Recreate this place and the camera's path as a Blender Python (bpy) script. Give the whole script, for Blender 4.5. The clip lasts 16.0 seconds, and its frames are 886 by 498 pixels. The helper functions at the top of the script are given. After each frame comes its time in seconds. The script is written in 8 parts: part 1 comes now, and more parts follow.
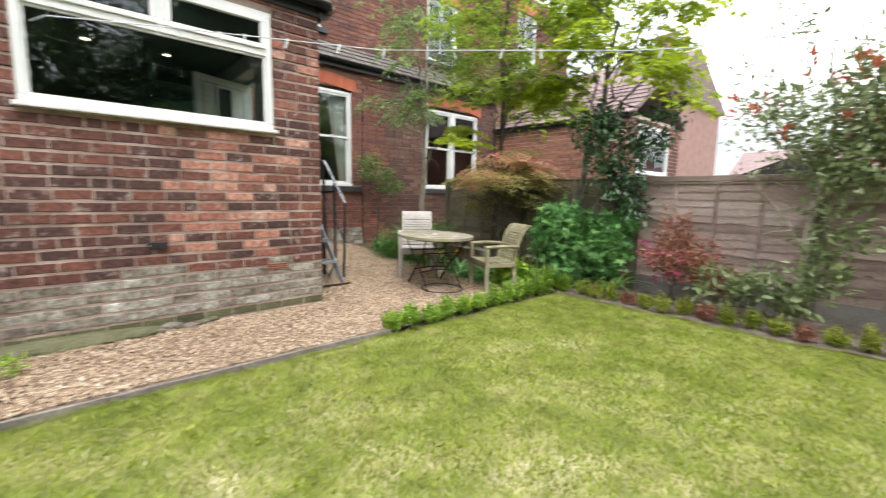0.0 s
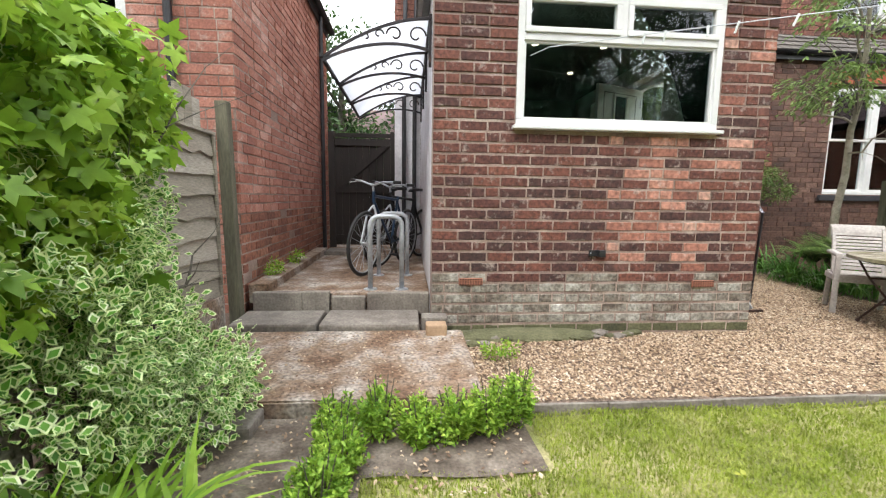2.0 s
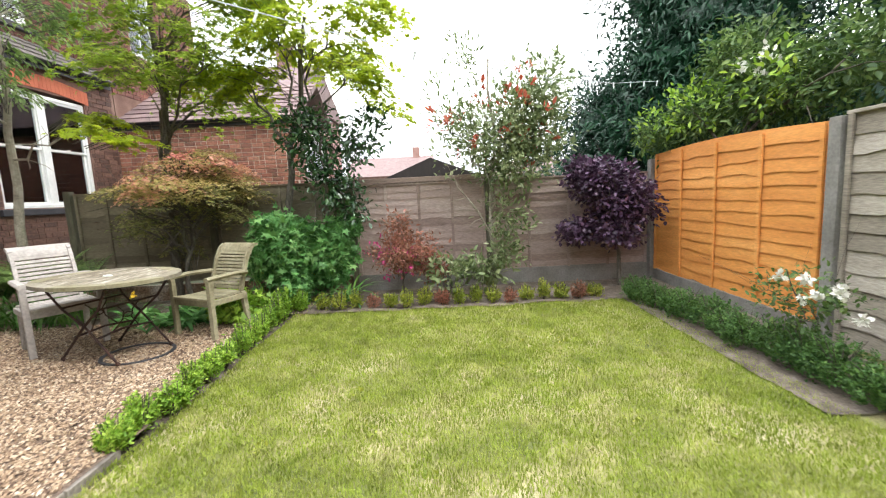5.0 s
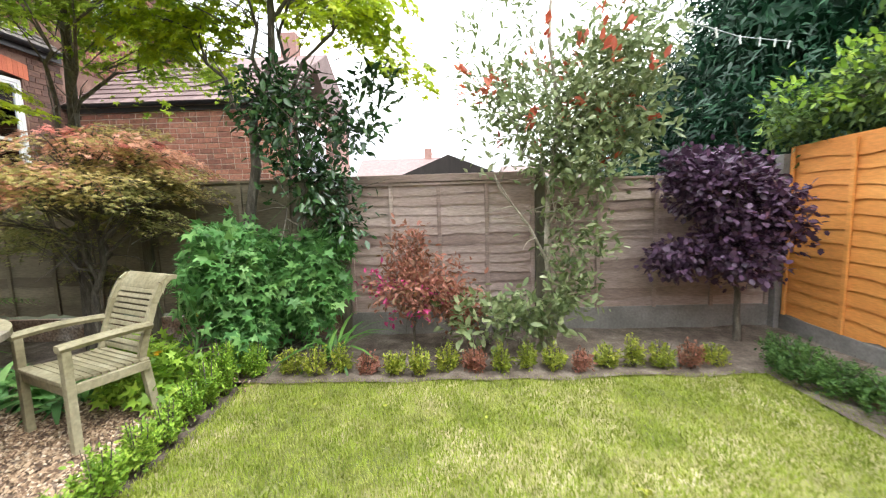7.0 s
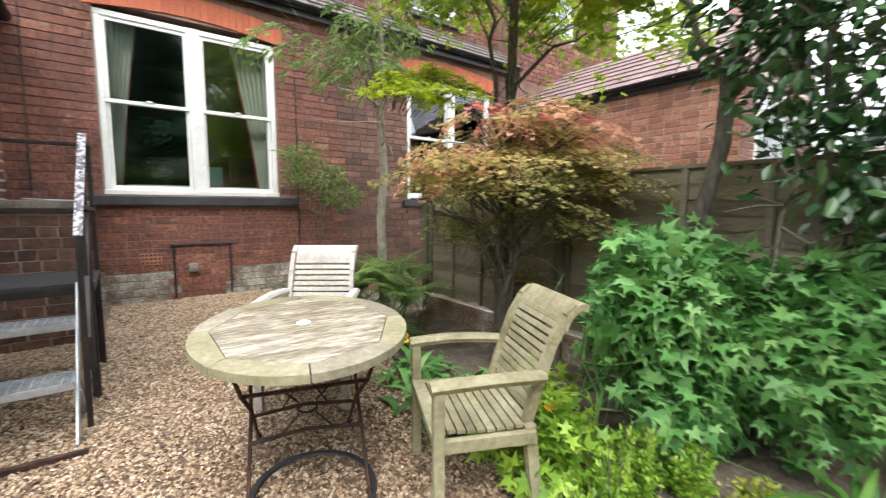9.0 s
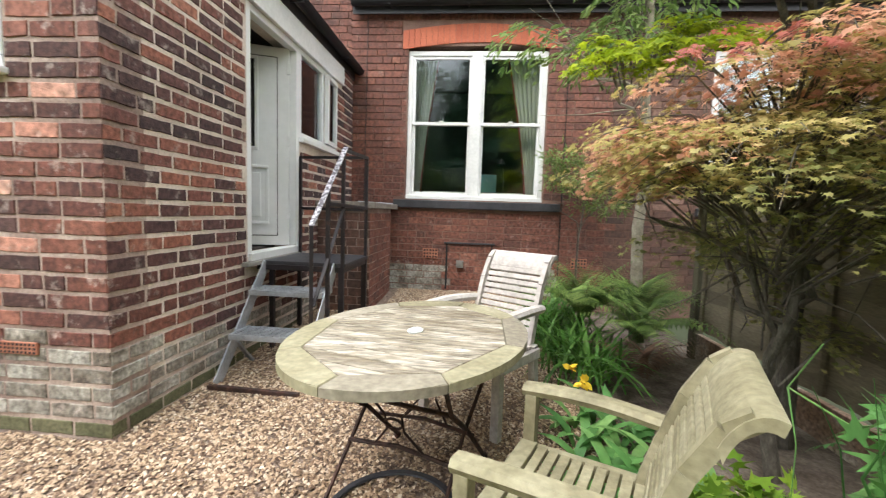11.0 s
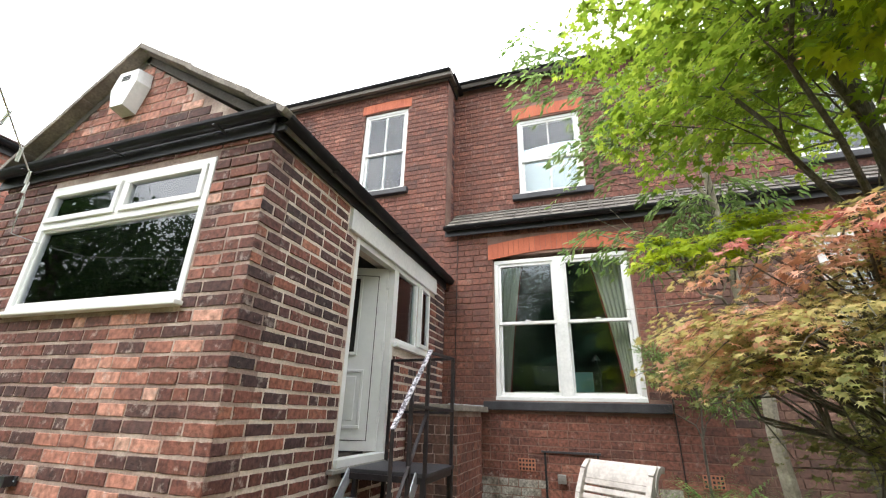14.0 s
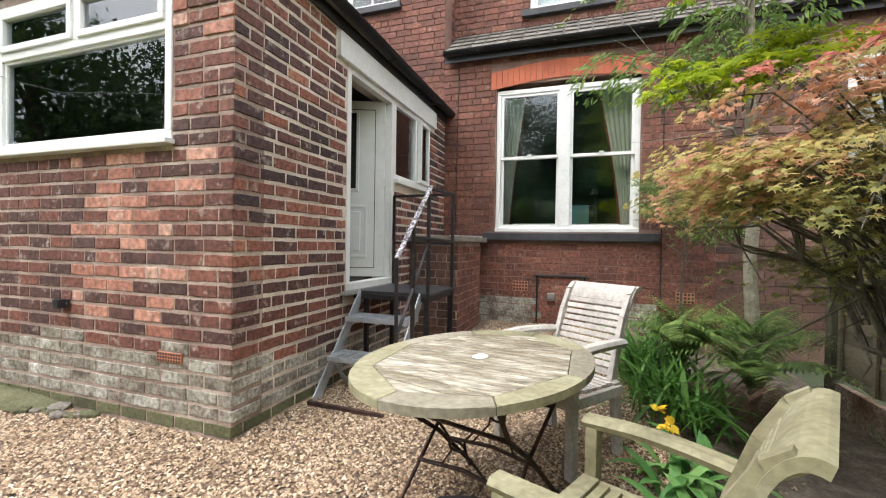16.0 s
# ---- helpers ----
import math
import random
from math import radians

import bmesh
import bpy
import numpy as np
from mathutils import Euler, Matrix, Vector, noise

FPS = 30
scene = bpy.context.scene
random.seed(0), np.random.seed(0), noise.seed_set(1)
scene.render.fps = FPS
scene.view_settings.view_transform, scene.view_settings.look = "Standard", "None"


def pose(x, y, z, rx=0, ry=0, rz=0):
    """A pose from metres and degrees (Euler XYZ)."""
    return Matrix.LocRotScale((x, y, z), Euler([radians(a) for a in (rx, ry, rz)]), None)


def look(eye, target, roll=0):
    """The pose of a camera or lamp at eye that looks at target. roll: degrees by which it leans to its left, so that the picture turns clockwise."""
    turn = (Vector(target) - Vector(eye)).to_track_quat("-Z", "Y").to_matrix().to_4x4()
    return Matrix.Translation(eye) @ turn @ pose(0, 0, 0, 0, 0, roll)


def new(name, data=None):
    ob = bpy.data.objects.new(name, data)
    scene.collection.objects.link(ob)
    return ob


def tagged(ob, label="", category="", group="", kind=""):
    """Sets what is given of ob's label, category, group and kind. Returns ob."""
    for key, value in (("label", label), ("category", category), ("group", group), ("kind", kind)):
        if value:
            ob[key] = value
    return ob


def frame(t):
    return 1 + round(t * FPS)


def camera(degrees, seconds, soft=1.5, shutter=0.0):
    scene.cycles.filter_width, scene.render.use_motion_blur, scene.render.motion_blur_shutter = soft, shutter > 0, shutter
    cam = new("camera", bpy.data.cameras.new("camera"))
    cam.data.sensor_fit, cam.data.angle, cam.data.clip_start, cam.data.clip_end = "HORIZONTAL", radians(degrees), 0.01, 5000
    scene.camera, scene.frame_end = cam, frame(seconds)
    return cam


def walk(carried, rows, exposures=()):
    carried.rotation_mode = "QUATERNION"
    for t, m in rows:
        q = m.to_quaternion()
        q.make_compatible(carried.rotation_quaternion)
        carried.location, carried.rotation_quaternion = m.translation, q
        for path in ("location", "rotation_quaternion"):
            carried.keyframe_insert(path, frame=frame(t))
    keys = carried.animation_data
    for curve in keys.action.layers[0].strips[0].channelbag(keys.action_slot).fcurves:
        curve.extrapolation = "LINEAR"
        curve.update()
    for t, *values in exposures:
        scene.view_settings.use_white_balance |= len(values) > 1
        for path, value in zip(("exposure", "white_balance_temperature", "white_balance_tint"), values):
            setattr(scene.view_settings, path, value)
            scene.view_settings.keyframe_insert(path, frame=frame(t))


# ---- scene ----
cam = camera(93.3, 16.0, soft=1.15, shutter=0.35)
PATH = [
    (0, (-0.209, -0.018, 1.215), (1.121, 1.455, 0.961), 1.1),
    (0.5, (-0.529, 0.096, 1.188), (0.416, 1.84, 0.932), 1.3),
    (1, (-0.807, 0.315, 1.158), (-0.222, 2.21, 0.898), 1.4),
    (1.5, (-1.073, 0.533, 1.168), (-0.769, 2.495, 0.923), 1.2),
    (2, (-1.313, 0.736, 1.206), (-1.149, 2.714, 0.964), 0.8),
    (2.5, (-1.368, 0.887, 1.228), (-1.029, 2.845, 0.995), 0.1),
    (3, (-1.191, 1.106, 1.252), (-0.392, 2.925, 1.025), -0.9),
    (3.5, (-0.998, 1.232, 1.255), (0.349, 2.693, 1.029), -1.5),
    (4, (-0.791, 1.328, 1.245), (0.984, 2.221, 1.014), -2.2),
    (4.5, (-0.473, 1.292, 1.256), (1.494, 1.546, 0.998), -2.7),
    (4.7, (-0.354, 1.267, 1.246), (1.63, 1.271, 0.991), -2.9),
    (7, (1.656, 1.458, 1.278), (3.642, 1.503, 1.042), -1.7),
    (7.2, (1.799, 1.613, 1.276), (3.777, 1.802, 1.051), -1.3),
    (7.5, (1.975, 1.829, 1.266), (3.917, 2.248, 1.037), -1.0),
    (8, (2.357, 1.985, 1.227), (4.135, 2.88, 1.038), -0.4),
    (8.5, (2.585, 2.139, 1.234), (4.112, 3.416, 1.04), -0.0),
    (9, (2.807, 2.28, 1.237), (4.013, 3.863, 1.04), 0.1),
    (9.5, (3.088, 2.357, 1.232), (3.938, 4.157, 1.035), 0.2),
    (10, (3.35, 2.422, 1.212), (3.837, 4.352, 1.018), 0.6),
    (10.2, (3.434, 2.466, 1.213), (3.779, 4.427, 1.022), 0.9),
    (12.3, (3.895, 2.419, 1.19), (3.281, 4.322, 1.162), 1.9),
    (12.5, (3.886, 2.403, 1.201), (3.261, 4.301, 1.273), 1.9),
    (12.9, (3.877, 2.389, 1.211), (3.241, 4.253, 1.558), 1.8),
    (13, (3.88, 2.388, 1.21), (3.247, 4.236, 1.639), 1.8),
    (13.5, (3.873, 2.381, 1.197), (3.264, 4.131, 1.95), 1.8),
    (14, (3.868, 2.373, 1.194), (3.262, 4.133, 1.926), 1.6),
    (14.5, (3.883, 2.384, 1.212), (3.25, 4.237, 1.619), 1.4),
    (15, (3.882, 2.392, 1.201), (3.242, 4.282, 1.338), 1.2),
    (15.5, (3.887, 2.393, 1.197), (3.244, 4.287, 1.203), 1.1),
    (16, (3.883, 2.392, 1.198), (3.238, 4.285, 1.172), 0.9),
]
walk(cam, [(t, look(eye, target, roll)) for t, eye, target, roll in PATH], exposures=[(0.0, 0.19), (2.2, 0.18), (4.5, 0.26), (7.0, 0.53), (9.0, 0.52), (12.5, 0.42), (16.0, 0.35)])

# ---- light and sky ----
SKY_STRENGTH = 0.10
SUN_EL, SUN_AZ = radians(52), radians(215)
world = bpy.data.worlds.new("world")
scene.world = world
world.use_nodes = True
wn, wl = world.node_tree.nodes, world.node_tree.links
wn.clear()
w_out = wn.new("ShaderNodeOutputWorld")
w_bg = wn.new("ShaderNodeBackground")
w_sky = wn.new("ShaderNodeTexSky")
w_sky.sky_type = "NISHITA"
w_sky.sun_disc = False
w_sky.sun_elevation, w_sky.sun_rotation = SUN_EL, SUN_AZ
w_sky.dust_density = 3.0
w_co = wn.new("ShaderNodeTexCoord")
w_no = wn.new("ShaderNodeTexNoise")
w_no.inputs["Scale"].default_value = 2.2
w_no.inputs["Detail"].default_value = 5
w_ra = wn.new("ShaderNodeValToRGB")
w_ra.color_ramp.elements[0].position, w_ra.color_ramp.elements[0].color = 0.38, (11.5, 12.2, 13.4, 1)
w_ra.color_ramp.elements[1].position, w_ra.color_ramp.elements[1].color = 0.62, (31, 31.5, 32, 1)
w_mx = wn.new("ShaderNodeMix")
w_mx.data_type = "RGBA"
w_mx.inputs["Factor"].default_value = 0.93
w_bg.inputs["Strength"].default_value = SKY_STRENGTH
wl.new(w_co.outputs["Generated"], w_no.inputs["Vector"])
wl.new(w_no.outputs["Fac"], w_ra.inputs["Fac"])
wl.new(w_sky.outputs["Color"], w_mx.inputs["A"])
wl.new(w_ra.outputs["Color"], w_mx.inputs["B"])
w_xyz = wn.new("ShaderNodeSeparateXYZ")
w_grad = wn.new("ShaderNodeMapRange")
for key, value in (("From Min", 0.0), ("From Max", 1.0), ("To Min", 0.60), ("To Max", 1.95)):
    w_grad.inputs[key].default_value = value
w_sc = wn.new("ShaderNodeVectorMath")
w_sc.operation = "SCALE"
wl.new(w_co.outputs["Generated"], w_xyz.inputs["Vector"])
wl.new(w_xyz.outputs["Z"], w_grad.inputs["Value"])
wl.new(w_mx.outputs["Result"], w_sc.inputs[0])
wl.new(w_grad.outputs["Result"], w_sc.inputs["Scale"])
wl.new(w_sc.outputs["Vector"], w_bg.inputs["Color"])
wl.new(w_bg.outputs["Background"], w_out.inputs["Surface"])
sun = new("sun", bpy.data.lights.new("sun", "SUN"))
sun.data.energy, sun.data.angle, sun.data.color = 1.4, radians(14), (1.0, 0.95, 0.88)
sun.matrix_world = look((0, 0, 0), (-math.sin(SUN_AZ) * math.cos(SUN_EL), -math.cos(SUN_AZ) * math.cos(SUN_EL), -math.sin(SUN_EL)))
scene.view_settings.exposure = 0.42

# ---- materials ----


def material(name, cols, rough=0.8, rand=0.0, scale=4.0, fine=60.0, vary=0.25, bump=0.3, bscale=120.0, metal=0.0, spec=0.5, thin=0.0, coat=0.0, stretch=(1, 1, 1), smear=0.0):
    """cols: a ramp of (place, colour). rand: the share that each piece's own random number has against the noise's."""
    m = bpy.data.materials.new(name)
    m.use_nodes = True
    n, l = m.node_tree.nodes, m.node_tree.links
    b = n["Principled BSDF"]
    g = n.new("ShaderNodeNewGeometry")
    mp = n.new("ShaderNodeMapping")
    mp.inputs["Scale"].default_value = stretch
    l.new(g.outputs["Position"], mp.inputs["Vector"])
    n1 = n.new("ShaderNodeTexNoise")
    n1.inputs["Scale"].default_value, n1.inputs["Detail"].default_value, n1.inputs["Roughness"].default_value = scale, 4, 0.6
    n2 = n.new("ShaderNodeTexNoise")
    n2.inputs["Scale"].default_value, n2.inputs["Detail"].default_value = fine, 3
    l.new(mp.outputs["Vector"], n1.inputs["Vector"])
    l.new(mp.outputs["Vector"], n2.inputs["Vector"])

    def calc(op, a, c):
        q = n.new("ShaderNodeMath")
        q.operation = op
        for i, v in enumerate((a, c)):
            if isinstance(v, (int, float)):
                q.inputs[i].default_value = v
            else:
                l.new(v, q.inputs[i])
        return q.outputs[0]
    wide = calc("ADD", calc("MULTIPLY", calc("SUBTRACT", n1.outputs["Fac"], 0.5), 2.2), 0.5)
    if rand:
        oi = n.new("ShaderNodeObjectInfo")
        r = calc("FRACT", calc("ADD", oi.outputs["Random"], g.outputs["Random Per Island"]), 0)
        fac = calc("ADD", calc("MULTIPLY", r, rand), calc("MULTIPLY", wide, 1 - rand))
    else:
        fac = wide
    ramp = n.new("ShaderNodeValToRGB")
    e = ramp.color_ramp.elements
    while len(e) < len(cols):
        e.new(0.5)
    for k, (p, c) in zip(e, cols):
        k.position, k.color = p, (*c, 1)
    l.new(fac, ramp.inputs["Fac"])
    mul = n.new("ShaderNodeMix")
    mul.data_type, mul.blend_type = "RGBA", "MULTIPLY"
    mul.inputs["Factor"].default_value = 1
    v = calc("ADD", calc("MULTIPLY", calc("SUBTRACT", n2.outputs["Fac"], 0.5), 2.4 * vary), 1.0)
    cb = n.new("ShaderNodeCombineColor")
    for i in range(3):
        l.new(v, cb.inputs[i])
    base = ramp.outputs["Color"]
    if smear:
        n4 = n.new("ShaderNodeTexNoise")
        n4.inputs["Scale"].default_value, n4.inputs["Detail"].default_value, n4.inputs["Roughness"].default_value = 9, 6, 0.7
        l.new(g.outputs["Position"], n4.inputs["Vector"])
        mr = n.new("ShaderNodeMapRange")
        for key, value in (("From Min", 0.56), ("From Max", 0.66), ("To Min", 0.0), ("To Max", smear)):
            mr.inputs[key].default_value = value
        l.new(n4.outputs["Fac"], mr.inputs["Value"])
        sm = n.new("ShaderNodeMix")
        sm.data_type = "RGBA"
        sm.inputs["B"].default_value = (0.50, 0.43, 0.38, 1)
        l.new(mr.outputs["Result"], sm.inputs["Factor"])
        l.new(base, sm.inputs["A"])
        base = sm.outputs["Result"]
    l.new(base, mul.inputs["A"])
    l.new(cb.outputs["Color"], mul.inputs["B"])
    l.new(mul.outputs["Result"], b.inputs["Base Color"])
    b.inputs["Roughness"].default_value, b.inputs["Metallic"].default_value = rough, metal
    b.inputs["Specular IOR Level"].default_value = spec
    b.inputs["Coat Weight"].default_value = coat
    if bump:
        n3 = n.new("ShaderNodeTexNoise")
        n3.inputs["Scale"].default_value, n3.inputs["Detail"].default_value = bscale, 4
        l.new(mp.outputs["Vector"], n3.inputs["Vector"])
        bp = n.new("ShaderNodeBump")
        bp.inputs["Strength"].default_value, bp.inputs["Distance"].default_value = bump, 0.004
        l.new(n3.outputs["Fac"], bp.inputs["Height"])
        l.new(bp.outputs["Normal"], b.inputs["Normal"])
    if thin:
        tr = n.new("ShaderNodeBsdfTranslucent")
        ms = n.new("ShaderNodeMixShader")
        ms.inputs["Fac"].default_value = thin
        l.new(mul.outputs["Result"], tr.inputs["Color"])
        l.new(b.outputs["BSDF"], ms.inputs[1])
        l.new(tr.outputs["BSDF"], ms.inputs[2])
        l.new(ms.outputs["Shader"], n["Material Output"].inputs["Surface"])
    return m


def glass(name, tint=(0.9, 0.95, 0.93), rough=0.0):
    m = bpy.data.materials.new(name)
    m.use_nodes = True
    n, l = m.node_tree.nodes, m.node_tree.links
    n.remove(n["Principled BSDF"])
    t = n.new("ShaderNodeBsdfTransparent")
    t.inputs["Color"].default_value = (*tint, 1)
    g = n.new("ShaderNodeBsdfGlossy")
    g.inputs["Roughness"].default_value = rough
    g.inputs["Color"].default_value = (0.95, 0.97, 1, 1)
    f = n.new("ShaderNodeFresnel")
    f.inputs["IOR"].default_value = 1.75
    x = n.new("ShaderNodeMixShader")
    l.new(f.outputs["Fac"], x.inputs["Fac"])
    l.new(t.outputs["BSDF"], x.inputs[1])
    l.new(g.outputs["BSDF"], x.inputs[2])
    l.new(x.outputs["Shader"], n["Material Output"].inputs["Surface"])
    return m


m_brick = material("dark_red_brick", [(0.0, (0.036, 0.021, 0.020)), (0.3, (0.080, 0.034, 0.029)), (0.55, (0.122, 0.045, 0.034)), (0.85, (0.18, 0.068, 0.046)), (1.0, (0.27, 0.115, 0.08))], 0.85, 0.6, 1.3, 30, 1.0, 1.0, 70, smear=0.45)
m_brick_side = material("weathered_dark_brick", [(0.0, (0.030, 0.021, 0.023)), (0.4, (0.075, 0.036, 0.035)), (0.65, (0.15, 0.058, 0.046)), (0.85, (0.24, 0.09, 0.06)), (1.0, (0.36, 0.155, 0.10))], 0.85, 0.8, 1.6, 30, 1.0, 1.0, 70, smear=0.4)
m_brick_orange = material("orange_patch_brick", [(0.0, (0.05, 0.03, 0.028)), (0.13, (0.09, 0.045, 0.04)), (0.2, (0.25, 0.10, 0.07)), (0.55, (0.36, 0.155, 0.11)), (0.8, (0.45, 0.22, 0.16)), (1.0, (0.52, 0.34, 0.27))], 0.85, 0.85, 2, 26, 0.9, 0.8, 90, smear=0.6)
m_brick_grey = material("grey_painted_brick", [(0.0, (0.075, 0.055, 0.045)), (0.3, (0.14, 0.115, 0.09)), (0.5, (0.235, 0.215, 0.18)), (0.75, (0.36, 0.345, 0.30)), (1.0, (0.58, 0.57, 0.54))], 0.85, 0.3, 6.0, 40, 1.0, 1.2, 60, smear=0.5)
m_brick_moss = material("mossy_brick", [(0.0, (0.035, 0.035, 0.02)), (0.5, (0.10, 0.10, 0.05)), (1.0, (0.17, 0.16, 0.09))], 0.95, 0.4, 5, 60, 0.6, 1.0, 60)
m_brick_house = material("house_brick", [(0.0, (0.055, 0.03, 0.025)), (0.3, (0.118, 0.047, 0.035)), (0.7, (0.182, 0.070, 0.048)), (1.0, (0.30, 0.138, 0.095))], 0.85, 0.5, 1.2, 26, 1.1, 0.6, 90, smear=0.2)
# brighter brick: the light on the neighbouring extension is put into the colour
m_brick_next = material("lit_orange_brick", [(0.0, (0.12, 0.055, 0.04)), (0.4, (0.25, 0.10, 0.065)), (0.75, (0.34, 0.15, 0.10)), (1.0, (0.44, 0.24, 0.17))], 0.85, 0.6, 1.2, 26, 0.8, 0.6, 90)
# browner brick, darkened to carry the trees' shade in its colour
m_brick_neigh = material("shaded_brown_brick", [(0.0, (0.05, 0.032, 0.027)), (0.4, (0.10, 0.052, 0.04)), (0.75, (0.155, 0.082, 0.06)), (1.0, (0.24, 0.145, 0.11))], 0.85, 0.6, 1.2, 26, 0.8, 0.6, 90)
m_brick_red = material("bright_red_brick", [(0.0, (0.20, 0.075, 0.055)), (0.35, (0.32, 0.125, 0.088)), (0.7, (0.42, 0.19, 0.14)), (1.0, (0.56, 0.36, 0.30))], 0.85, 0.5, 1.5, 50, 0.6, 1.0, 60, smear=0.4)
m_mortar = material("lime_mortar", [(0.0, (0.17, 0.12, 0.10)), (0.5, (0.30, 0.22, 0.185)), (1.0, (0.50, 0.41, 0.35))], 0.95, 0, 2.5, 60, 0.4, 1.0, 60)
m_mortar_red = material("reddened_mortar", [(0.0, (0.12, 0.062, 0.048)), (0.5, (0.19, 0.11, 0.085)), (1.0, (0.28, 0.185, 0.145))], 0.95, 0, 2.5, 60, 0.4, 1.0, 60)
m_mortar_pale = material("pale_mortar", [(0.0, (0.42, 0.34, 0.28)), (1.0, (0.72, 0.63, 0.55))], 0.95, 0, 2.5, 60, 0.3, 1.0, 60)
m_arch = material("red_lintel_brick", [(0.0, (0.35, 0.085, 0.045)), (1.0, (0.52, 0.15, 0.075))], 0.8, 0.5, 3, 60, 0.3, 0.3, 90)
m_upvc = material("white_upvc", [(0, (0.68, 0.69, 0.68)), (1, (0.78, 0.78, 0.77))], 0.35, 0, 2, 20, 0.05, 0)
m_white = material("white_gloss_paint", [(0, (0.62, 0.63, 0.62)), (1, (0.78, 0.78, 0.77))], 0.45, 0, 3, 30, 0.12, 0.1)
m_whitewall = material("whitewashed_wall", [(0, (0.50, 0.49, 0.52)), (1, (0.72, 0.71, 0.73))], 0.9, 0, 3, 30, 0.2, 0.5)
m_black = material("black_gutter_plastic", [(0, (0.012, 0.012, 0.014)), (1, (0.028, 0.028, 0.032))], 0.45, 0, 3, 30, 0.3, 0.1)
m_iron = material("black_painted_iron", [(0, (0.014, 0.012, 0.014)), (0.7, (0.03, 0.025, 0.028)), (1, (0.10, 0.055, 0.04))], 0.5, 0, 12, 60, 0.3, 0.3, metal=0.3)
m_rust = material("rusty_iron", [(0, (0.02, 0.014, 0.013)), (0.6, (0.06, 0.03, 0.024)), (1, (0.13, 0.06, 0.04))], 0.7, 0, 14, 80, 0.4, 0.4, metal=0.3)
m_galv = material("galvanised_steel", [(0, (0.30, 0.32, 0.35)), (1, (0.55, 0.58, 0.62))], 0.5, 0, 8, 50, 0.25, 0.2, metal=0.5)
m_chippaint = material("chipped_white_rail_paint", [(0, (0.025, 0.022, 0.026)), (0.45, (0.12, 0.11, 0.13)), (0.6, (0.42, 0.40, 0.44)), (1, (0.68, 0.67, 0.70))], 0.6, 0, 45, 60, 0.3, 0.3)
m_slate = material("black_painted_stone", [(0, (0.018, 0.018, 0.022)), (1, (0.05, 0.05, 0.058))], 0.6, 0, 5, 60, 0.3, 0.4)
m_roof = material("grey_roof_tile", [(0, (0.075, 0.065, 0.06)), (0.5, (0.14, 0.125, 0.11)), (1, (0.21, 0.19, 0.165))], 0.85, 0.5, 3, 50, 0.4, 0.6, 60)
m_roof_pink = material("faded_red_roof_tile", [(0, (0.13, 0.085, 0.085)), (0.5, (0.20, 0.14, 0.135)), (1, (0.28, 0.20, 0.19))], 0.85, 0.5, 3, 50, 0.4, 0.6, 60)
m_roof_red = material("red_roof_tile", [(0, (0.20, 0.07, 0.05)), (1, (0.33, 0.14, 0.11))], 0.85, 0.5, 3, 50, 0.4, 0.4, 60)
m_teak = material("greyed_teak", [(0, (0.13, 0.11, 0.078)), (0.5, (0.255, 0.225, 0.17)), (1, (0.40, 0.36, 0.29))], 0.75, 0.4, 5, 40, 0.35, 0.4, 80, stretch=(1, 1, 1))
m_teak_pale = material("bleached_teak", [(0, (0.34, 0.305, 0.28)), (0.5, (0.45, 0.415, 0.39)), (1, (0.58, 0.54, 0.51))], 0.75, 0.4, 5, 40, 0.3, 0.4, 80)
m_teak_moss = material("mossy_greyed_teak", [(0, (0.12, 0.105, 0.06)), (0.45, (0.24, 0.215, 0.13)), (1, (0.38, 0.35, 0.24))], 0.7, 0.35, 5, 40, 0.3, 0.4, 80)
m_tabletop = material("blotchy_weathered_teak", [(0, (0.085, 0.065, 0.042)), (0.3, (0.17, 0.137, 0.092)), (0.55, (0.28, 0.243, 0.185)), (0.75, (0.42, 0.38, 0.315)), (1, (0.62, 0.58, 0.52))], 0.7, 0.3, 5.0, 14, 1.0, 0.4, 70, stretch=(1, 4.5, 1))
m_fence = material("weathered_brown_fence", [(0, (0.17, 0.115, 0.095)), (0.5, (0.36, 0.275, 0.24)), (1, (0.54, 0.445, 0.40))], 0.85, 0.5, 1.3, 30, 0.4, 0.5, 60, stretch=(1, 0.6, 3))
# olive boards; the shade behind the planting is mixed into the colour
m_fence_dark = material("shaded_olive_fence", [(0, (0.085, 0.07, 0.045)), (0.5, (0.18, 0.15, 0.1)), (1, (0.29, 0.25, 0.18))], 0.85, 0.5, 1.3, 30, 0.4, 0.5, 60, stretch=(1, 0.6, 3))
m_orange = material("new_orange_fence", [(0, (0.54, 0.20, 0.045)), (0.5, (0.68, 0.29, 0.07)), (1, (0.78, 0.38, 0.12))], 0.75, 0.25, 1.5, 30, 0.25, 0.4, 60, stretch=(0.6, 1, 3))
m_greyfence = material("grey_old_fence", [(0, (0.16, 0.135, 0.105)), (0.5, (0.30, 0.265, 0.215)), (1, (0.48, 0.44, 0.38))], 0.85, 0.55, 1.5, 30, 0.5, 0.6, 60, stretch=(0.6, 0.6, 4))
m_postwood = material("green_stained_post", [(0, (0.07, 0.065, 0.045)), (1, (0.16, 0.15, 0.10))], 0.85, 0, 3, 30, 0.4, 0.5, 60, stretch=(4, 4, 0.6))
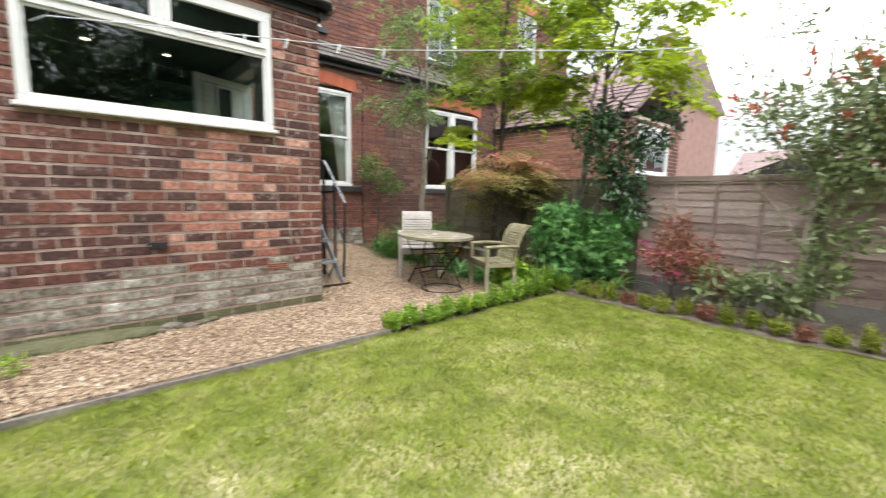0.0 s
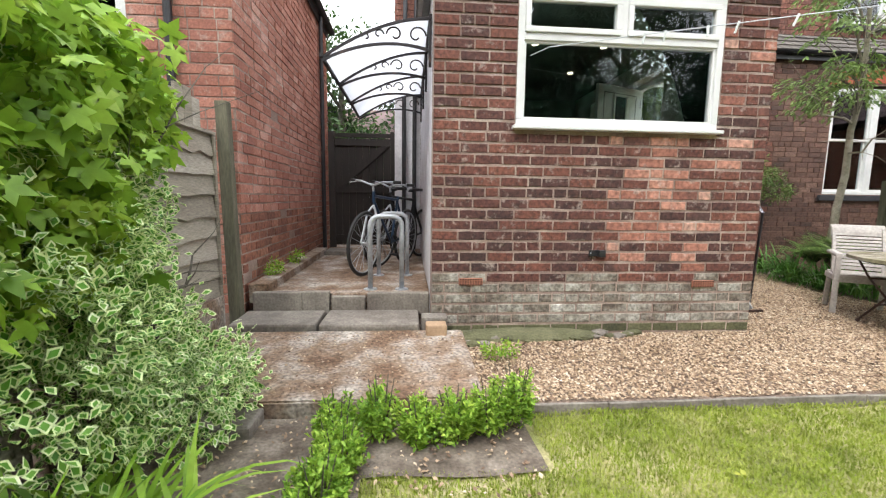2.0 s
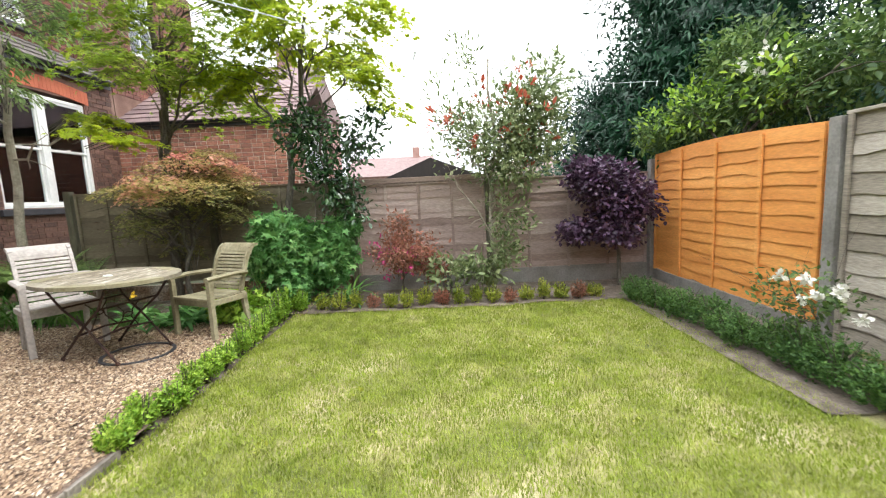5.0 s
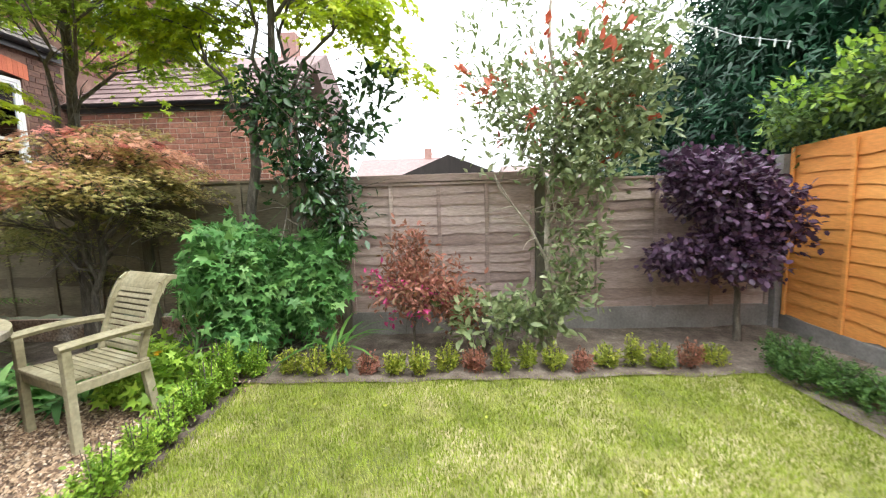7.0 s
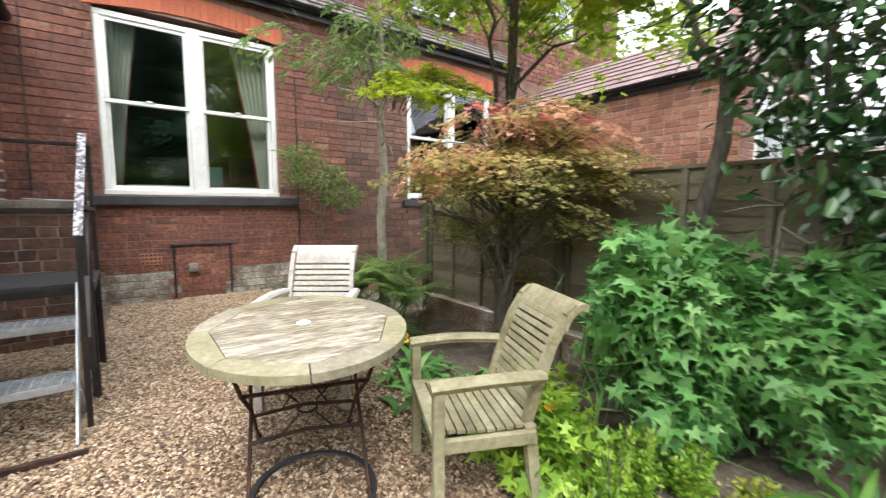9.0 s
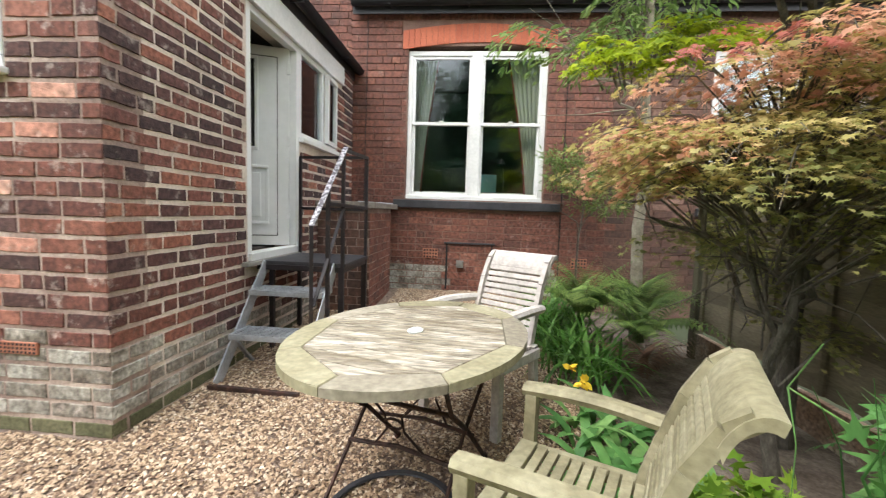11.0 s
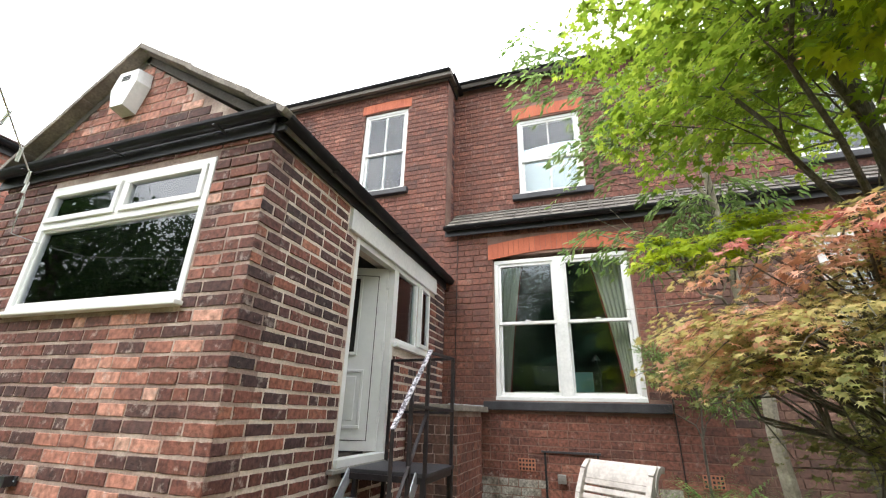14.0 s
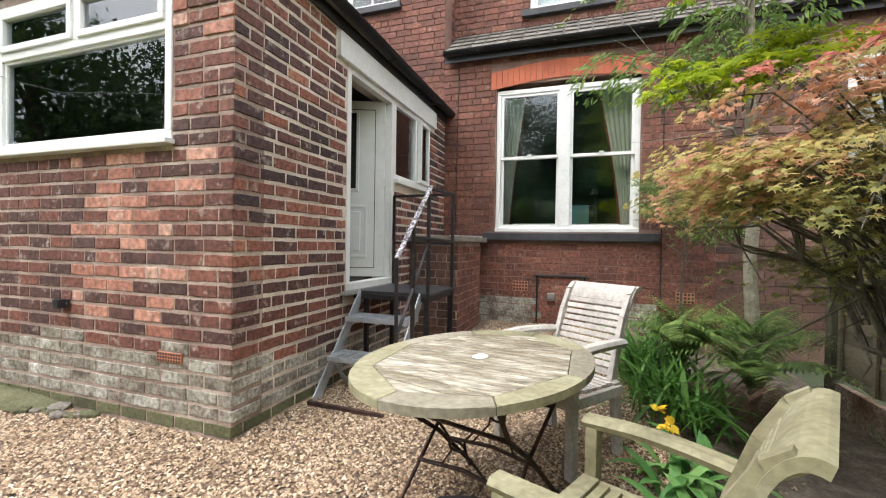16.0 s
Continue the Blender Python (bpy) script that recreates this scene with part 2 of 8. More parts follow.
m_concrete = material("stained_concrete", [(0, (0.085, 0.045, 0.025)), (0.3, (0.17, 0.105, 0.065)), (0.5, (0.23, 0.165, 0.12)), (0.7, (0.30, 0.25, 0.21)), (1, (0.48, 0.43, 0.38))], 0.9, 0, 3.2, 45, 1.1, 1.0, 60)
m_concrete_grey = material("grey_concrete", [(0, (0.15, 0.14, 0.125)), (1, (0.29, 0.28, 0.265))], 0.9, 0, 3, 45, 0.3, 0.5, 60)
m_stone = material("old_stone_flag", [(0, (0.12, 0.10, 0.085)), (0.5, (0.20, 0.175, 0.15)), (1, (0.30, 0.27, 0.23))], 0.9, 0, 4, 50, 0.5, 0.7, 60)
m_stone_tan = material("tan_stone", [(0, (0.30, 0.19, 0.11)), (1, (0.45, 0.31, 0.20))], 0.85, 0, 5, 50, 0.3, 0.5, 60)
m_gravel_base = material("gravel_bed", [(0, (0.07, 0.048, 0.036)), (0.5, (0.17, 0.12, 0.09)), (1, (0.30, 0.23, 0.18))], 0.95, 0, 30, 120, 0.6, 1.5, 80)
m_pebble = material("golden_gravel", [(0, (0.06, 0.036, 0.024)), (0.22, (0.155, 0.095, 0.06)), (0.5, (0.33, 0.225, 0.14)), (0.8, (0.48, 0.36, 0.245)), (1, (0.68, 0.60, 0.48))], 0.8, 0.85, 2.0, 60, 0.3, 0)
m_soil = material("dry_soil", [(0, (0.06, 0.045, 0.033)), (0.5, (0.13, 0.103, 0.08)), (1, (0.25, 0.21, 0.175))], 0.95, 0, 6, 60, 0.6, 1.5, 50)
m_lawn = material("lawn_thatch", [(0, (0.09, 0.11, 0.03)), (0.4, (0.19, 0.20, 0.06)), (0.65, (0.36, 0.32, 0.16)), (1, (0.50, 0.43, 0.29))], 0.95, 0, 1.5, 70, 0.6, 1.5, 60)
m_grass = material("mown_grass", [(0, (0.15, 0.21, 0.018)), (0.35, (0.235, 0.305, 0.032)), (0.6, (0.31, 0.36, 0.058)), (0.82, (0.385, 0.395, 0.12)), (1, (0.54, 0.48, 0.27))], 0.7, 0.4, 4.0, 9, 0.5, 0, thin=0.3)
m_brick_far = material("faded_pink_brick", [(0, (0.24, 0.13, 0.11)), (1, (0.36, 0.22, 0.19))], 0.9, 0, 3, 30, 0.2, 0.2)
m_field = material("distant_ground", [(0, (0.05, 0.07, 0.03)), (1, (0.10, 0.10, 0.07))], 0.95, 0, 0.2, 3, 0.3, 0)
m_gate = material("dark_brown_gate", [(0, (0.012, 0.009, 0.008)), (1, (0.034, 0.025, 0.022))], 0.75, 0.3, 3, 40, 0.3, 0.4, 60, stretch=(5, 5, 0.6))
# cream walls darkened in colour so the kitchen looks dim through the glass
m_inside = material("dimmed_cream_plaster", [(0, (0.10, 0.09, 0.08)), (1, (0.14, 0.13, 0.11))], 0.9, 0, 2, 30, 0.05, 0)
# near-dark tone that puts the rooms' lack of light into the colour
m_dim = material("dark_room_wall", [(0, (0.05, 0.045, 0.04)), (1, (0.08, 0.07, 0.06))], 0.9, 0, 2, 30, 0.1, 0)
m_curtain = material("cream_curtain", [(0, (0.66, 0.67, 0.60)), (1, (0.82, 0.82, 0.76))], 0.9, 0, 6, 60, 0.08, 0.2, thin=0.35)
m_blind = material("pale_blue_blind", [(0, (0.55, 0.62, 0.72)), (1, (0.66, 0.73, 0.82))], 0.8, 0, 2, 30, 0.05, 0)
m_redtrim = material("dark_red_trim", [(0, (0.20, 0.02, 0.03)), (1, (0.28, 0.04, 0.05))], 0.8, 0, 4, 40, 0.1, 0)
m_blue = material("blue_plastic", [(0, (0.02, 0.10, 0.22)), (1, (0.04, 0.16, 0.30))], 0.4, 0, 3, 30, 0.1, 0)
m_teal = material("teal_board", [(0, (0.14, 0.32, 0.36)), (1, (0.20, 0.40, 0.44))], 0.5, 0, 3, 30, 0.1, 0)
m_tan = material("tan_pottery", [(0, (0.28, 0.18, 0.08)), (1, (0.38, 0.26, 0.13))], 0.5, 0, 3, 30, 0.1, 0)
m_rubber = material("black_rubber", [(0, (0.012, 0.012, 0.013)), (1, (0.028, 0.028, 0.03))], 0.7, 0, 3, 30, 0.2, 0)
m_peg = material("pale_plastic_peg", [(0, (0.55, 0.60, 0.60)), (1, (0.75, 0.78, 0.76))], 0.5, 0, 3, 30, 0.1, 0)
m_line = material("grey_line", [(0, (0.45, 0.47, 0.50)), (1, (0.6, 0.62, 0.65))], 0.5, 0, 3, 30, 0.1, 0)
m_terracotta = material("terracotta_vent", [(0, (0.28, 0.10, 0.06)), (1, (0.42, 0.18, 0.11))], 0.8, 0, 5, 50, 0.3, 0.3)
m_bark = material("grey_brown_bark", [(0, (0.05, 0.042, 0.033)), (0.5, (0.10, 0.088, 0.07)), (1, (0.18, 0.16, 0.13))], 0.9, 0, 12, 60, 0.5, 1.0, 50, stretch=(3, 3, 0.8))
m_bark_pale = material("pale_mottled_bark", [(0, (0.20, 0.175, 0.135)), (1, (0.44, 0.40, 0.32))], 0.9, 0, 12, 60, 0.4, 0.8, 50)
m_slat_gap = material("dark_void", [(0, (0.01, 0.01, 0.01)), (1, (0.02, 0.02, 0.02))], 0.9, 0, 3, 30, 0.1, 0)
m_poly = material("frosted_polycarbonate", [(0, (0.62, 0.66, 0.72)), (1, (0.72, 0.75, 0.80))], 0.35, 0, 2, 20, 0.05, 0, thin=0.75)
m_glass = glass("window_glass")
m_yellow = material("yellow_petal", [(0, (0.75, 0.50, 0.03)), (1, (0.85, 0.62, 0.06))], 0.7, 0, 5, 50, 0.1, 0, thin=0.2)
m_petal = material("white_petal", [(0, (0.75, 0.74, 0.68)), (1, (0.85, 0.84, 0.80))], 0.7, 0, 5, 50, 0.1, 0, thin=0.2)


def leaf_mat(name, a, b, c=None, rough=0.5, thin=0.35, scale=2.5, spec=0.4):
    cols = [(0.1, a), (0.6, b), (1.0, c or b)]
    return material(name, cols, rough, 0.6, scale, 30, 0.25, 0, thin=thin, spec=spec)


l_box = leaf_mat("box_leaf", (0.10, 0.23, 0.02), (0.30, 0.48, 0.055), (0.56, 0.68, 0.12))
l_box_yellow = leaf_mat("yellowed_box_leaf", (0.12, 0.17, 0.02), (0.30, 0.36, 0.04), (0.52, 0.50, 0.09))
l_box_dark = leaf_mat("dark_box_leaf", (0.035, 0.10, 0.025), (0.095, 0.20, 0.045), (0.19, 0.33, 0.075))
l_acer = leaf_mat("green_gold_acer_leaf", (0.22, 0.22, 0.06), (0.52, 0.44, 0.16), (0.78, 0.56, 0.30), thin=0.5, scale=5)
# greener lower leaves, with the crown's shade mixed into their colour
l_acer_shade = leaf_mat("shaded_olive_acer_leaf", (0.13, 0.16, 0.045), (0.34, 0.34, 0.12), (0.55, 0.46, 0.20), thin=0.5, scale=5)
l_acer_pink = leaf_mat("coral_acer_leaf", (0.55, 0.30, 0.18), (0.74, 0.40, 0.27), (0.85, 0.52, 0.40), thin=0.45)
l_green = leaf_mat("fresh_green_leaf", (0.13, 0.21, 0.02), (0.30, 0.42, 0.045), (0.56, 0.62, 0.09), thin=0.62)
l_lime = leaf_mat("lime_yellow_leaf", (0.22, 0.32, 0.015), (0.42, 0.52, 0.02), (0.62, 0.66, 0.04), thin=0.5)
l_willow = leaf_mat("grey_green_leaf", (0.10, 0.18, 0.05), (0.24, 0.36, 0.11), (0.45, 0.55, 0.22), thin=0.5)
l_camellia = leaf_mat("glossy_dark_leaf", (0.018, 0.05, 0.02), (0.04, 0.10, 0.035), (0.10, 0.19, 0.06), rough=0.22, thin=0.15, spec=0.7)
l_palm = leaf_mat("lobed_green_leaf", (0.055, 0.17, 0.045), (0.13, 0.31, 0.085), (0.30, 0.50, 0.17), thin=0.3)
l_photinia = leaf_mat("grey_green_photinia_leaf", (0.09, 0.14, 0.05), (0.25, 0.31, 0.14), (0.48, 0.52, 0.32), rough=0.28)
l_photinia_red = leaf_mat("red_young_leaf", (0.34, 0.07, 0.045), (0.55, 0.13, 0.07), (0.66, 0.26, 0.14), rough=0.35)
l_purple = leaf_mat("purple_leaf", (0.032, 0.016, 0.034), (0.09, 0.045, 0.09), (0.24, 0.15, 0.24), rough=0.4, thin=0.15)
l_redshrub = leaf_mat("coppery_leaf", (0.16, 0.10, 0.05), (0.36, 0.15, 0.10), (0.52, 0.24, 0.20))
l_magenta = leaf_mat("magenta_flower", (0.40, 0.03, 0.14), (0.52, 0.06, 0.20))
l_conifer = leaf_mat("dark_conifer_leaf", (0.004, 0.025, 0.012), (0.012, 0.06, 0.028), (0.035, 0.13, 0.05), thin=0.1)
l_climber = leaf_mat("mid_green_climber_leaf", (0.035, 0.075, 0.022), (0.11, 0.19, 0.05), (0.30, 0.40, 0.12))
l_vine = leaf_mat("lime_green_vine_leaf", (0.13, 0.26, 0.03), (0.30, 0.48, 0.05), (0.48, 0.62, 0.10), thin=0.35)
l_var_in = leaf_mat("variegated_leaf_green", (0.04, 0.15, 0.015), (0.13, 0.32, 0.04), (0.32, 0.54, 0.10))
l_var_out = leaf_mat("variegated_leaf_cream", (0.56, 0.70, 0.26), (0.78, 0.86, 0.48), (0.90, 0.93, 0.72))
l_fern = leaf_mat("fern_green", (0.06, 0.12, 0.03), (0.18, 0.28, 0.07), (0.36, 0.46, 0.15))
l_red_tip = leaf_mat("red_acer_tip", (0.55, 0.19, 0.16), (0.74, 0.30, 0.26), (0.85, 0.46, 0.40), thin=0.45)
l_strap = leaf_mat("strap_leaf_green", (0.04, 0.12, 0.02), (0.09, 0.22, 0.04), (0.18, 0.34, 0.07))
l_tree = leaf_mat("distant_tree_leaf", (0.02, 0.05, 0.015), (0.05, 0.10, 0.025), (0.10, 0.17, 0.04), thin=0.3)
l_brown = leaf_mat("dry_brown_leaf", (0.07, 0.04, 0.025), (0.14, 0.08, 0.05), (0.22, 0.12, 0.07))

# ---- building blocks ----


def part(name, bm, mat=None, parent=None, label="", kind=""):
    """One mesh object from a bmesh (or a ready mesh), under a thing or a part."""
    if isinstance(bm, bpy.types.Mesh):
        me = bm
    else:
        me = bpy.data.meshes.new(name)
        bm.to_mesh(me)
        bm.free()
    for m in (mat if isinstance(mat, (list, tuple)) else [mat] if mat else []):
        me.materials.append(m)
    ob = new(name, me)
    if parent:
        ob.parent = parent
    return tagged(ob, label, kind=kind)


def thing(name, label, category, at=(0, 0, 0), rz=0, group="", kind=""):
    ob = tagged(new(name), label, category, group, kind)
    ob.matrix_world = pose(*at, 0, 0, rz)
    return ob


def smooth(ob):
    ob.data.polygons.foreach_set("use_smooth", [True] * len(ob.data.polygons))
    return ob


def box(bm, lo, hi, bev=0.0, m=None):
    """Adds a box from corner lo to corner hi, with bevelled edges if bev."""
    vs = [bm.verts.new((x, y, z)) for z in (lo[2], hi[2]) for y in (lo[1], hi[1]) for x in (lo[0], hi[0])]
    fs = [bm.faces.new([vs[i] for i in f]) for f in ((0, 2, 3, 1), (4, 5, 7, 6), (0, 1, 5, 4), (1, 3, 7, 5), (3, 2, 6, 7), (2, 0, 4, 6))]
    if bev:
        r = bmesh.ops.bevel(bm, geom=list({e for f in fs for e in f.edges}), offset=bev, segments=2, affect="EDGES", profile=0.6)
        vs = list({v for f in r["faces"] for v in f.verts} | {v for v in vs if v.is_valid})
    if m is not None:
        bmesh.ops.transform(bm, matrix=m, verts=vs)
    return bm


def boxes(*rows, bev=0.0):
    bm = bmesh.new()
    for lo, hi in rows:
        box(bm, lo, hi, bev)
    return bm


def bar(bm, a, b, w, h=None, bev=0.0):
    """A bar of section w x h from a to b."""
    a, b = Vector(a), Vector(b)
    h = h or w
    m = Matrix.Translation(a) @ (b - a).to_track_quat("Y", "Z").to_matrix().to_4x4()
    return box(bm, (-w / 2, 0, -h / 2), (w / 2, (b - a).length, h / 2), bev, m)


def tube(bm, pts, radii, seg=8):
    """A round tube along pts; radii: one or one for each point."""
    pts = [Vector(p) for p in pts]
    if isinstance(radii, (int, float)):
        radii = [radii] * len(pts)
    rings, up = [], Vector((0, 0, 1))
    for i, p in enumerate(pts):
        d = (pts[min(i + 1, len(pts) - 1)] - pts[max(i - 1, 0)]).normalized()
        if abs(d.dot(up)) > 0.95:
            up = Vector((1, 0, 0))
        s = d.cross(up).normalized()
        u = s.cross(d).normalized()
        up = u
        rings.append([bm.verts.new(p + (s * math.cos(2 * math.pi * k / seg) + u * math.sin(2 * math.pi * k / seg)) * radii[i]) for k in range(seg)])
    for a, b in zip(rings, rings[1:]):
        for k in range(seg):
            bm.faces.new((a[k], a[(k + 1) % seg], b[(k + 1) % seg], b[k]))
    bm.faces.new(rings[0][::-1])
    bm.faces.new(rings[-1])
    return bm


def lathe(prof, seg=16, at=(0, 0, 0)):
    bm = bmesh.new()
    rings = [[bm.verts.new((at[0] + r * math.cos(2 * math.pi * k / seg), at[1] + r * math.sin(2 * math.pi * k / seg), at[2] + z)) for k in range(seg)] for r, z in prof]
    for a, b in zip(rings, rings[1:]):
        for k in range(seg):
            bm.faces.new((a[k], a[(k + 1) % seg], b[(k + 1) % seg], b[k]))
    bm.faces.new(rings[0][::-1])
    bm.faces.new(rings[-1])
    return bm


def arrays(name, verts, tris, mats=None, mat_index=None):
    """A mesh of triangles from two arrays."""
    me = bpy.data.meshes.new(name)
    me.vertices.add(len(verts))
    me.vertices.foreach_set("co", np.ascontiguousarray(verts, dtype=np.float32).ravel())
    me.loops.add(len(tris) * 3)
    me.loops.foreach_set("vertex_index", np.ascontiguousarray(tris, dtype=np.int32).ravel())
    me.polygons.add(len(tris))
    me.polygons.foreach_set("loop_start", np.arange(0, len(tris) * 3, 3, dtype=np.int32))
    if mat_index is not None:
        me.polygons.foreach_set("material_index", np.ascontiguousarray(mat_index, dtype=np.int32))
    me.update(calc_edges=True)
    return me


def scatter(name, template, tris, pos, fwd, up, size, tri_mats=None):
    """Copies a small template (x across, y along, z up) to each place, with its y along fwd and its z near up."""
    fwd = fwd / np.maximum(np.linalg.norm(fwd, axis=1, keepdims=True), 1e-6)
    side = np.cross(fwd, up)
    side /= np.maximum(np.linalg.norm(side, axis=1, keepdims=True), 1e-6)
    nrm = np.cross(side, fwd)
    t = np.array(template, dtype=float)
    size = np.asarray(size, dtype=float).reshape(-1, 1, 1)
    v = pos[:, None, :] + size * (t[None, :, 0:1] * side[:, None, :] + t[None, :, 1:2] * fwd[:, None, :] + t[None, :, 2:3] * nrm[:, None, :])
    k = len(t)
    f = np.array(tris)[None] + (np.arange(len(pos)) * k)[:, None, None]
    mi = np.tile(np.array(tri_mats), len(pos)) if tri_mats is not None else None
    return arrays(name, v.reshape(-1, 3), f.reshape(-1, 3), mat_index=mi)


# small leaf shapes: across, along, up
OVAL = ([(0, 0, 0), (-0.22, 0.35, 0.06), (0, 0.4, -0.03), (0.22, 0.35, 0.06), (-0.17, 0.72, 0.03), (0.17, 0.72, 0.03), (0, 1, -0.08)],
        [(0, 2, 1), (0, 3, 2), (1, 2, 4), (2, 3, 5), (2, 6, 4), (2, 5, 6)])
NARROW = ([(0, 0, 0), (-0.11, 0.4, 0.03), (0.11, 0.4, 0.03), (0, 1, -0.1)], [(0, 2, 1), (1, 2, 3)])
SLIM_OVAL = ([(q[0] * 0.75, *q[1:]) for q in OVAL[0]], OVAL[1])
ROUND = ([(0, 0, 0), (-0.3, 0.2, 0.05), (0.3, 0.2, 0.05), (-0.36, 0.6, 0.06), (0.36, 0.6, 0.06), (0, 0.5, -0.04), (0, 1, -0.04)],
         [(0, 5, 1), (0, 2, 5), (1, 5, 3), (2, 4, 5), (3, 5, 6), (5, 4, 6)])


def lobed(lobes, spread, inner, slim=0.12):
    """A leaf with pointed lobes, as a maple's."""
    v, t = [(0, 0, 0)], []
    for i in range(lobes):
        a = radians(-spread + 2 * spread * i / (lobes - 1))
        r = 1.0 - 0.4 * abs(2 * i / (lobes - 1) - 1)
        d = (math.sin(a), math.cos(a))
        s = (d[1], -d[0])
        m = 0.5 * r
        k = len(v)
        v += [(d[0] * m - s[0] * slim, d[1] * m - s[1] * slim, 0.02), (d[0] * m + s[0] * slim, d[1] * m + s[1] * slim, 0.02), (d[0] * r, d[1] * r, -0.1)]
        t += [(0, k + 1, k), (k, k + 1, k + 2)]
        if i:
            p = k - 2
            t.append((0, k, p))
    return v, t


MAPLE = lobed(5, 105, 0.4, 0.13)
FINE_ACER = lobed(7, 110, 0.3, 0.055)
VINE = lobed(5, 115, 0.6, 0.24)
VARIEGATED = ([(0, 0, 0), (-0.34, 0.5, 0.06), (0.34, 0.5, 0.06), (0, 1, -0.06), (0, 0.10, -0.02), (-0.21, 0.48, 0.02), (0.21, 0.48, 0.02), (0, 0.80, -0.05)],
              [(0, 4, 1), (4, 5, 1), (1, 5, 3), (5, 7, 3), (0, 2, 4), (4, 2, 6), (2, 3, 6), (6, 3, 7), (4, 6, 5), (5, 6, 7)], [1, 1, 1, 1, 1, 1, 1, 1, 0, 0])


def cloud(rng, blobs, n, clump=0.07, per=8, hollow=0.55):
    """Places and outward ways of leaves, in clumps near the skins of ellipsoid blobs ((x, y, z), (rx, ry, rz))."""
    w = np.array([r[0] * r[1] + r[1] * r[2] + r[0] * r[2] for _, r in blobs])
    pick = rng.choice(len(blobs), n // per + 1, p=w / w.sum())
    c = np.array([b[0] for b in blobs], dtype=float)[pick]
    r = np.array([b[1] for b in blobs], dtype=float)[pick]
    d = rng.normal(size=c.shape)
    d /= np.linalg.norm(d, axis=1, keepdims=True)
    rad = hollow + (1 - hollow) * rng.random((len(c), 1)) ** 0.6
    rad *= 1 + 0.22 * np.sin(d[:, 0:1] * 5 + c[:, 0:1] * 3) * np.cos(d[:, 1:2] * 6 + d[:, 2:3] * 4)
    cl = c + d * r * rad
    pos = np.repeat(cl, per, axis=0) + rng.normal(size=(len(cl) * per, 3)) * clump
    out = np.repeat(d, per, axis=0)
    return pos, out


def leaves(name, rng, blobs, n, shape, size, mat, parent=None, clump=0.07, per=8, hollow=0.55, droop=0.0, flat=1.0, label="", kind=""):
    pos, out = cloud(rng, blobs, n, clump, per, hollow)
    fwd = out * 0.8 + rng.normal(size=out.shape) * 0.75
    fwd[:, 2] -= droop
    up = rng.normal(size=out.shape) * 0.6
    up[:, 2] += flat
    up += out * 0.4
    me = scatter(name, shape[0], shape[1], pos, fwd, up, size * (0.6 + 0.8 * rng.random(len(pos))), shape[2] if len(shape) > 2 else None)
    return part(name, me, mat, parent, label, kind or ("stuff" if n > 300 else ""))


def sprays(name, rng, blobs, n, per, reach, shape, size, mat, parent, centre, droop=0.5, fan=0.75, flat=1.5, twigs=60, bark=None, kind="stuff"):
    """Leaves in flat, drooping fans that grow outwards from points inside ellipsoid blobs, with the twigs that bear them."""
    w = np.array([r[0] * r[1] for _, r in blobs])
    pick = rng.choice(len(blobs), n, p=w / w.sum())
    c = np.array([b[0] for b in blobs], dtype=float)[pick]
    r = np.array([b[1] for b in blobs], dtype=float)[pick]
    d = rng.normal(size=(n, 3))
    d /= np.linalg.norm(d, axis=1, keepdims=True)
    o = c + d * r * rng.random((n, 1)) ** 0.5
    way = o[:, :2] - np.array(centre[:2]) + rng.normal(size=(n, 2)) * 0.35
    a0 = np.arctan2(way[:, 1], way[:, 0])
    L = reach * (0.6 + 0.8 * rng.random(n))
    rise = rng.normal(size=n) * 0.10
    a = np.repeat(a0, per) + rng.normal(size=n * per) * fan * 0.5
    t = rng.random(n * per) ** 0.55
    LL = np.repeat(L, per)
    out = np.column_stack([np.cos(a), np.sin(a)])
    pos = np.repeat(o, per, axis=0)
    pos[:, :2] += out * (t * LL)[:, None]
    pos[:, 2] += np.repeat(rise, per) * t * LL - droop * LL * t ** 2.2 + rng.normal(size=n * per) * 0.009
    fwd = np.column_stack([out + rng.normal(size=out.shape) * 0.45, -0.25 - droop * t + rng.normal(size=n * per) * 0.2])
    up = rng.normal(size=pos.shape) * 0.35
    up[:, 2] += flat
    me = scatter(name, shape[0], shape[1], pos, fwd, up, size * (0.55 + 0.75 * rng.random(len(pos))))
    ob = part(name, me, mat, parent, "", kind)
    bm = bmesh.new()
    for k in range(min(twigs, n)):
        e = [Vector(o[k])]
        for q in (0.35, 0.7, 1.0):
            e.append(Vector((o[k][0] + math.cos(a0[k]) * L[k] * q, o[k][1] + math.sin(a0[k]) * L[k] * q, o[k][2] + rise[k] * q * L[k] - droop * L[k] * q ** 2.2 - 0.004)))
        back = Vector((centre[0], centre[1], o[k][2] - 0.25 - 0.2 * L[k]))
        e.insert(0, e[0].lerp(back, min(0.9, 0.35 / max(0.05, (back - e[0]).length))))
        tube(bm, e, [0.005, 0.004, 0.003, 0.002, 0.001], 4)
    part("twig", bm, bark or m_bark, parent, kind="stuff")
    return ob


def wander(rng, a, b, bends=5, jitter=0.06):
    a, b = Vector(a), Vector(b)
    return [a.lerp(b, i / bends) + (Vector(rng.normal(size=3) * jitter) if 0 < i < bends else Vector()) for i in range(bends + 1)]


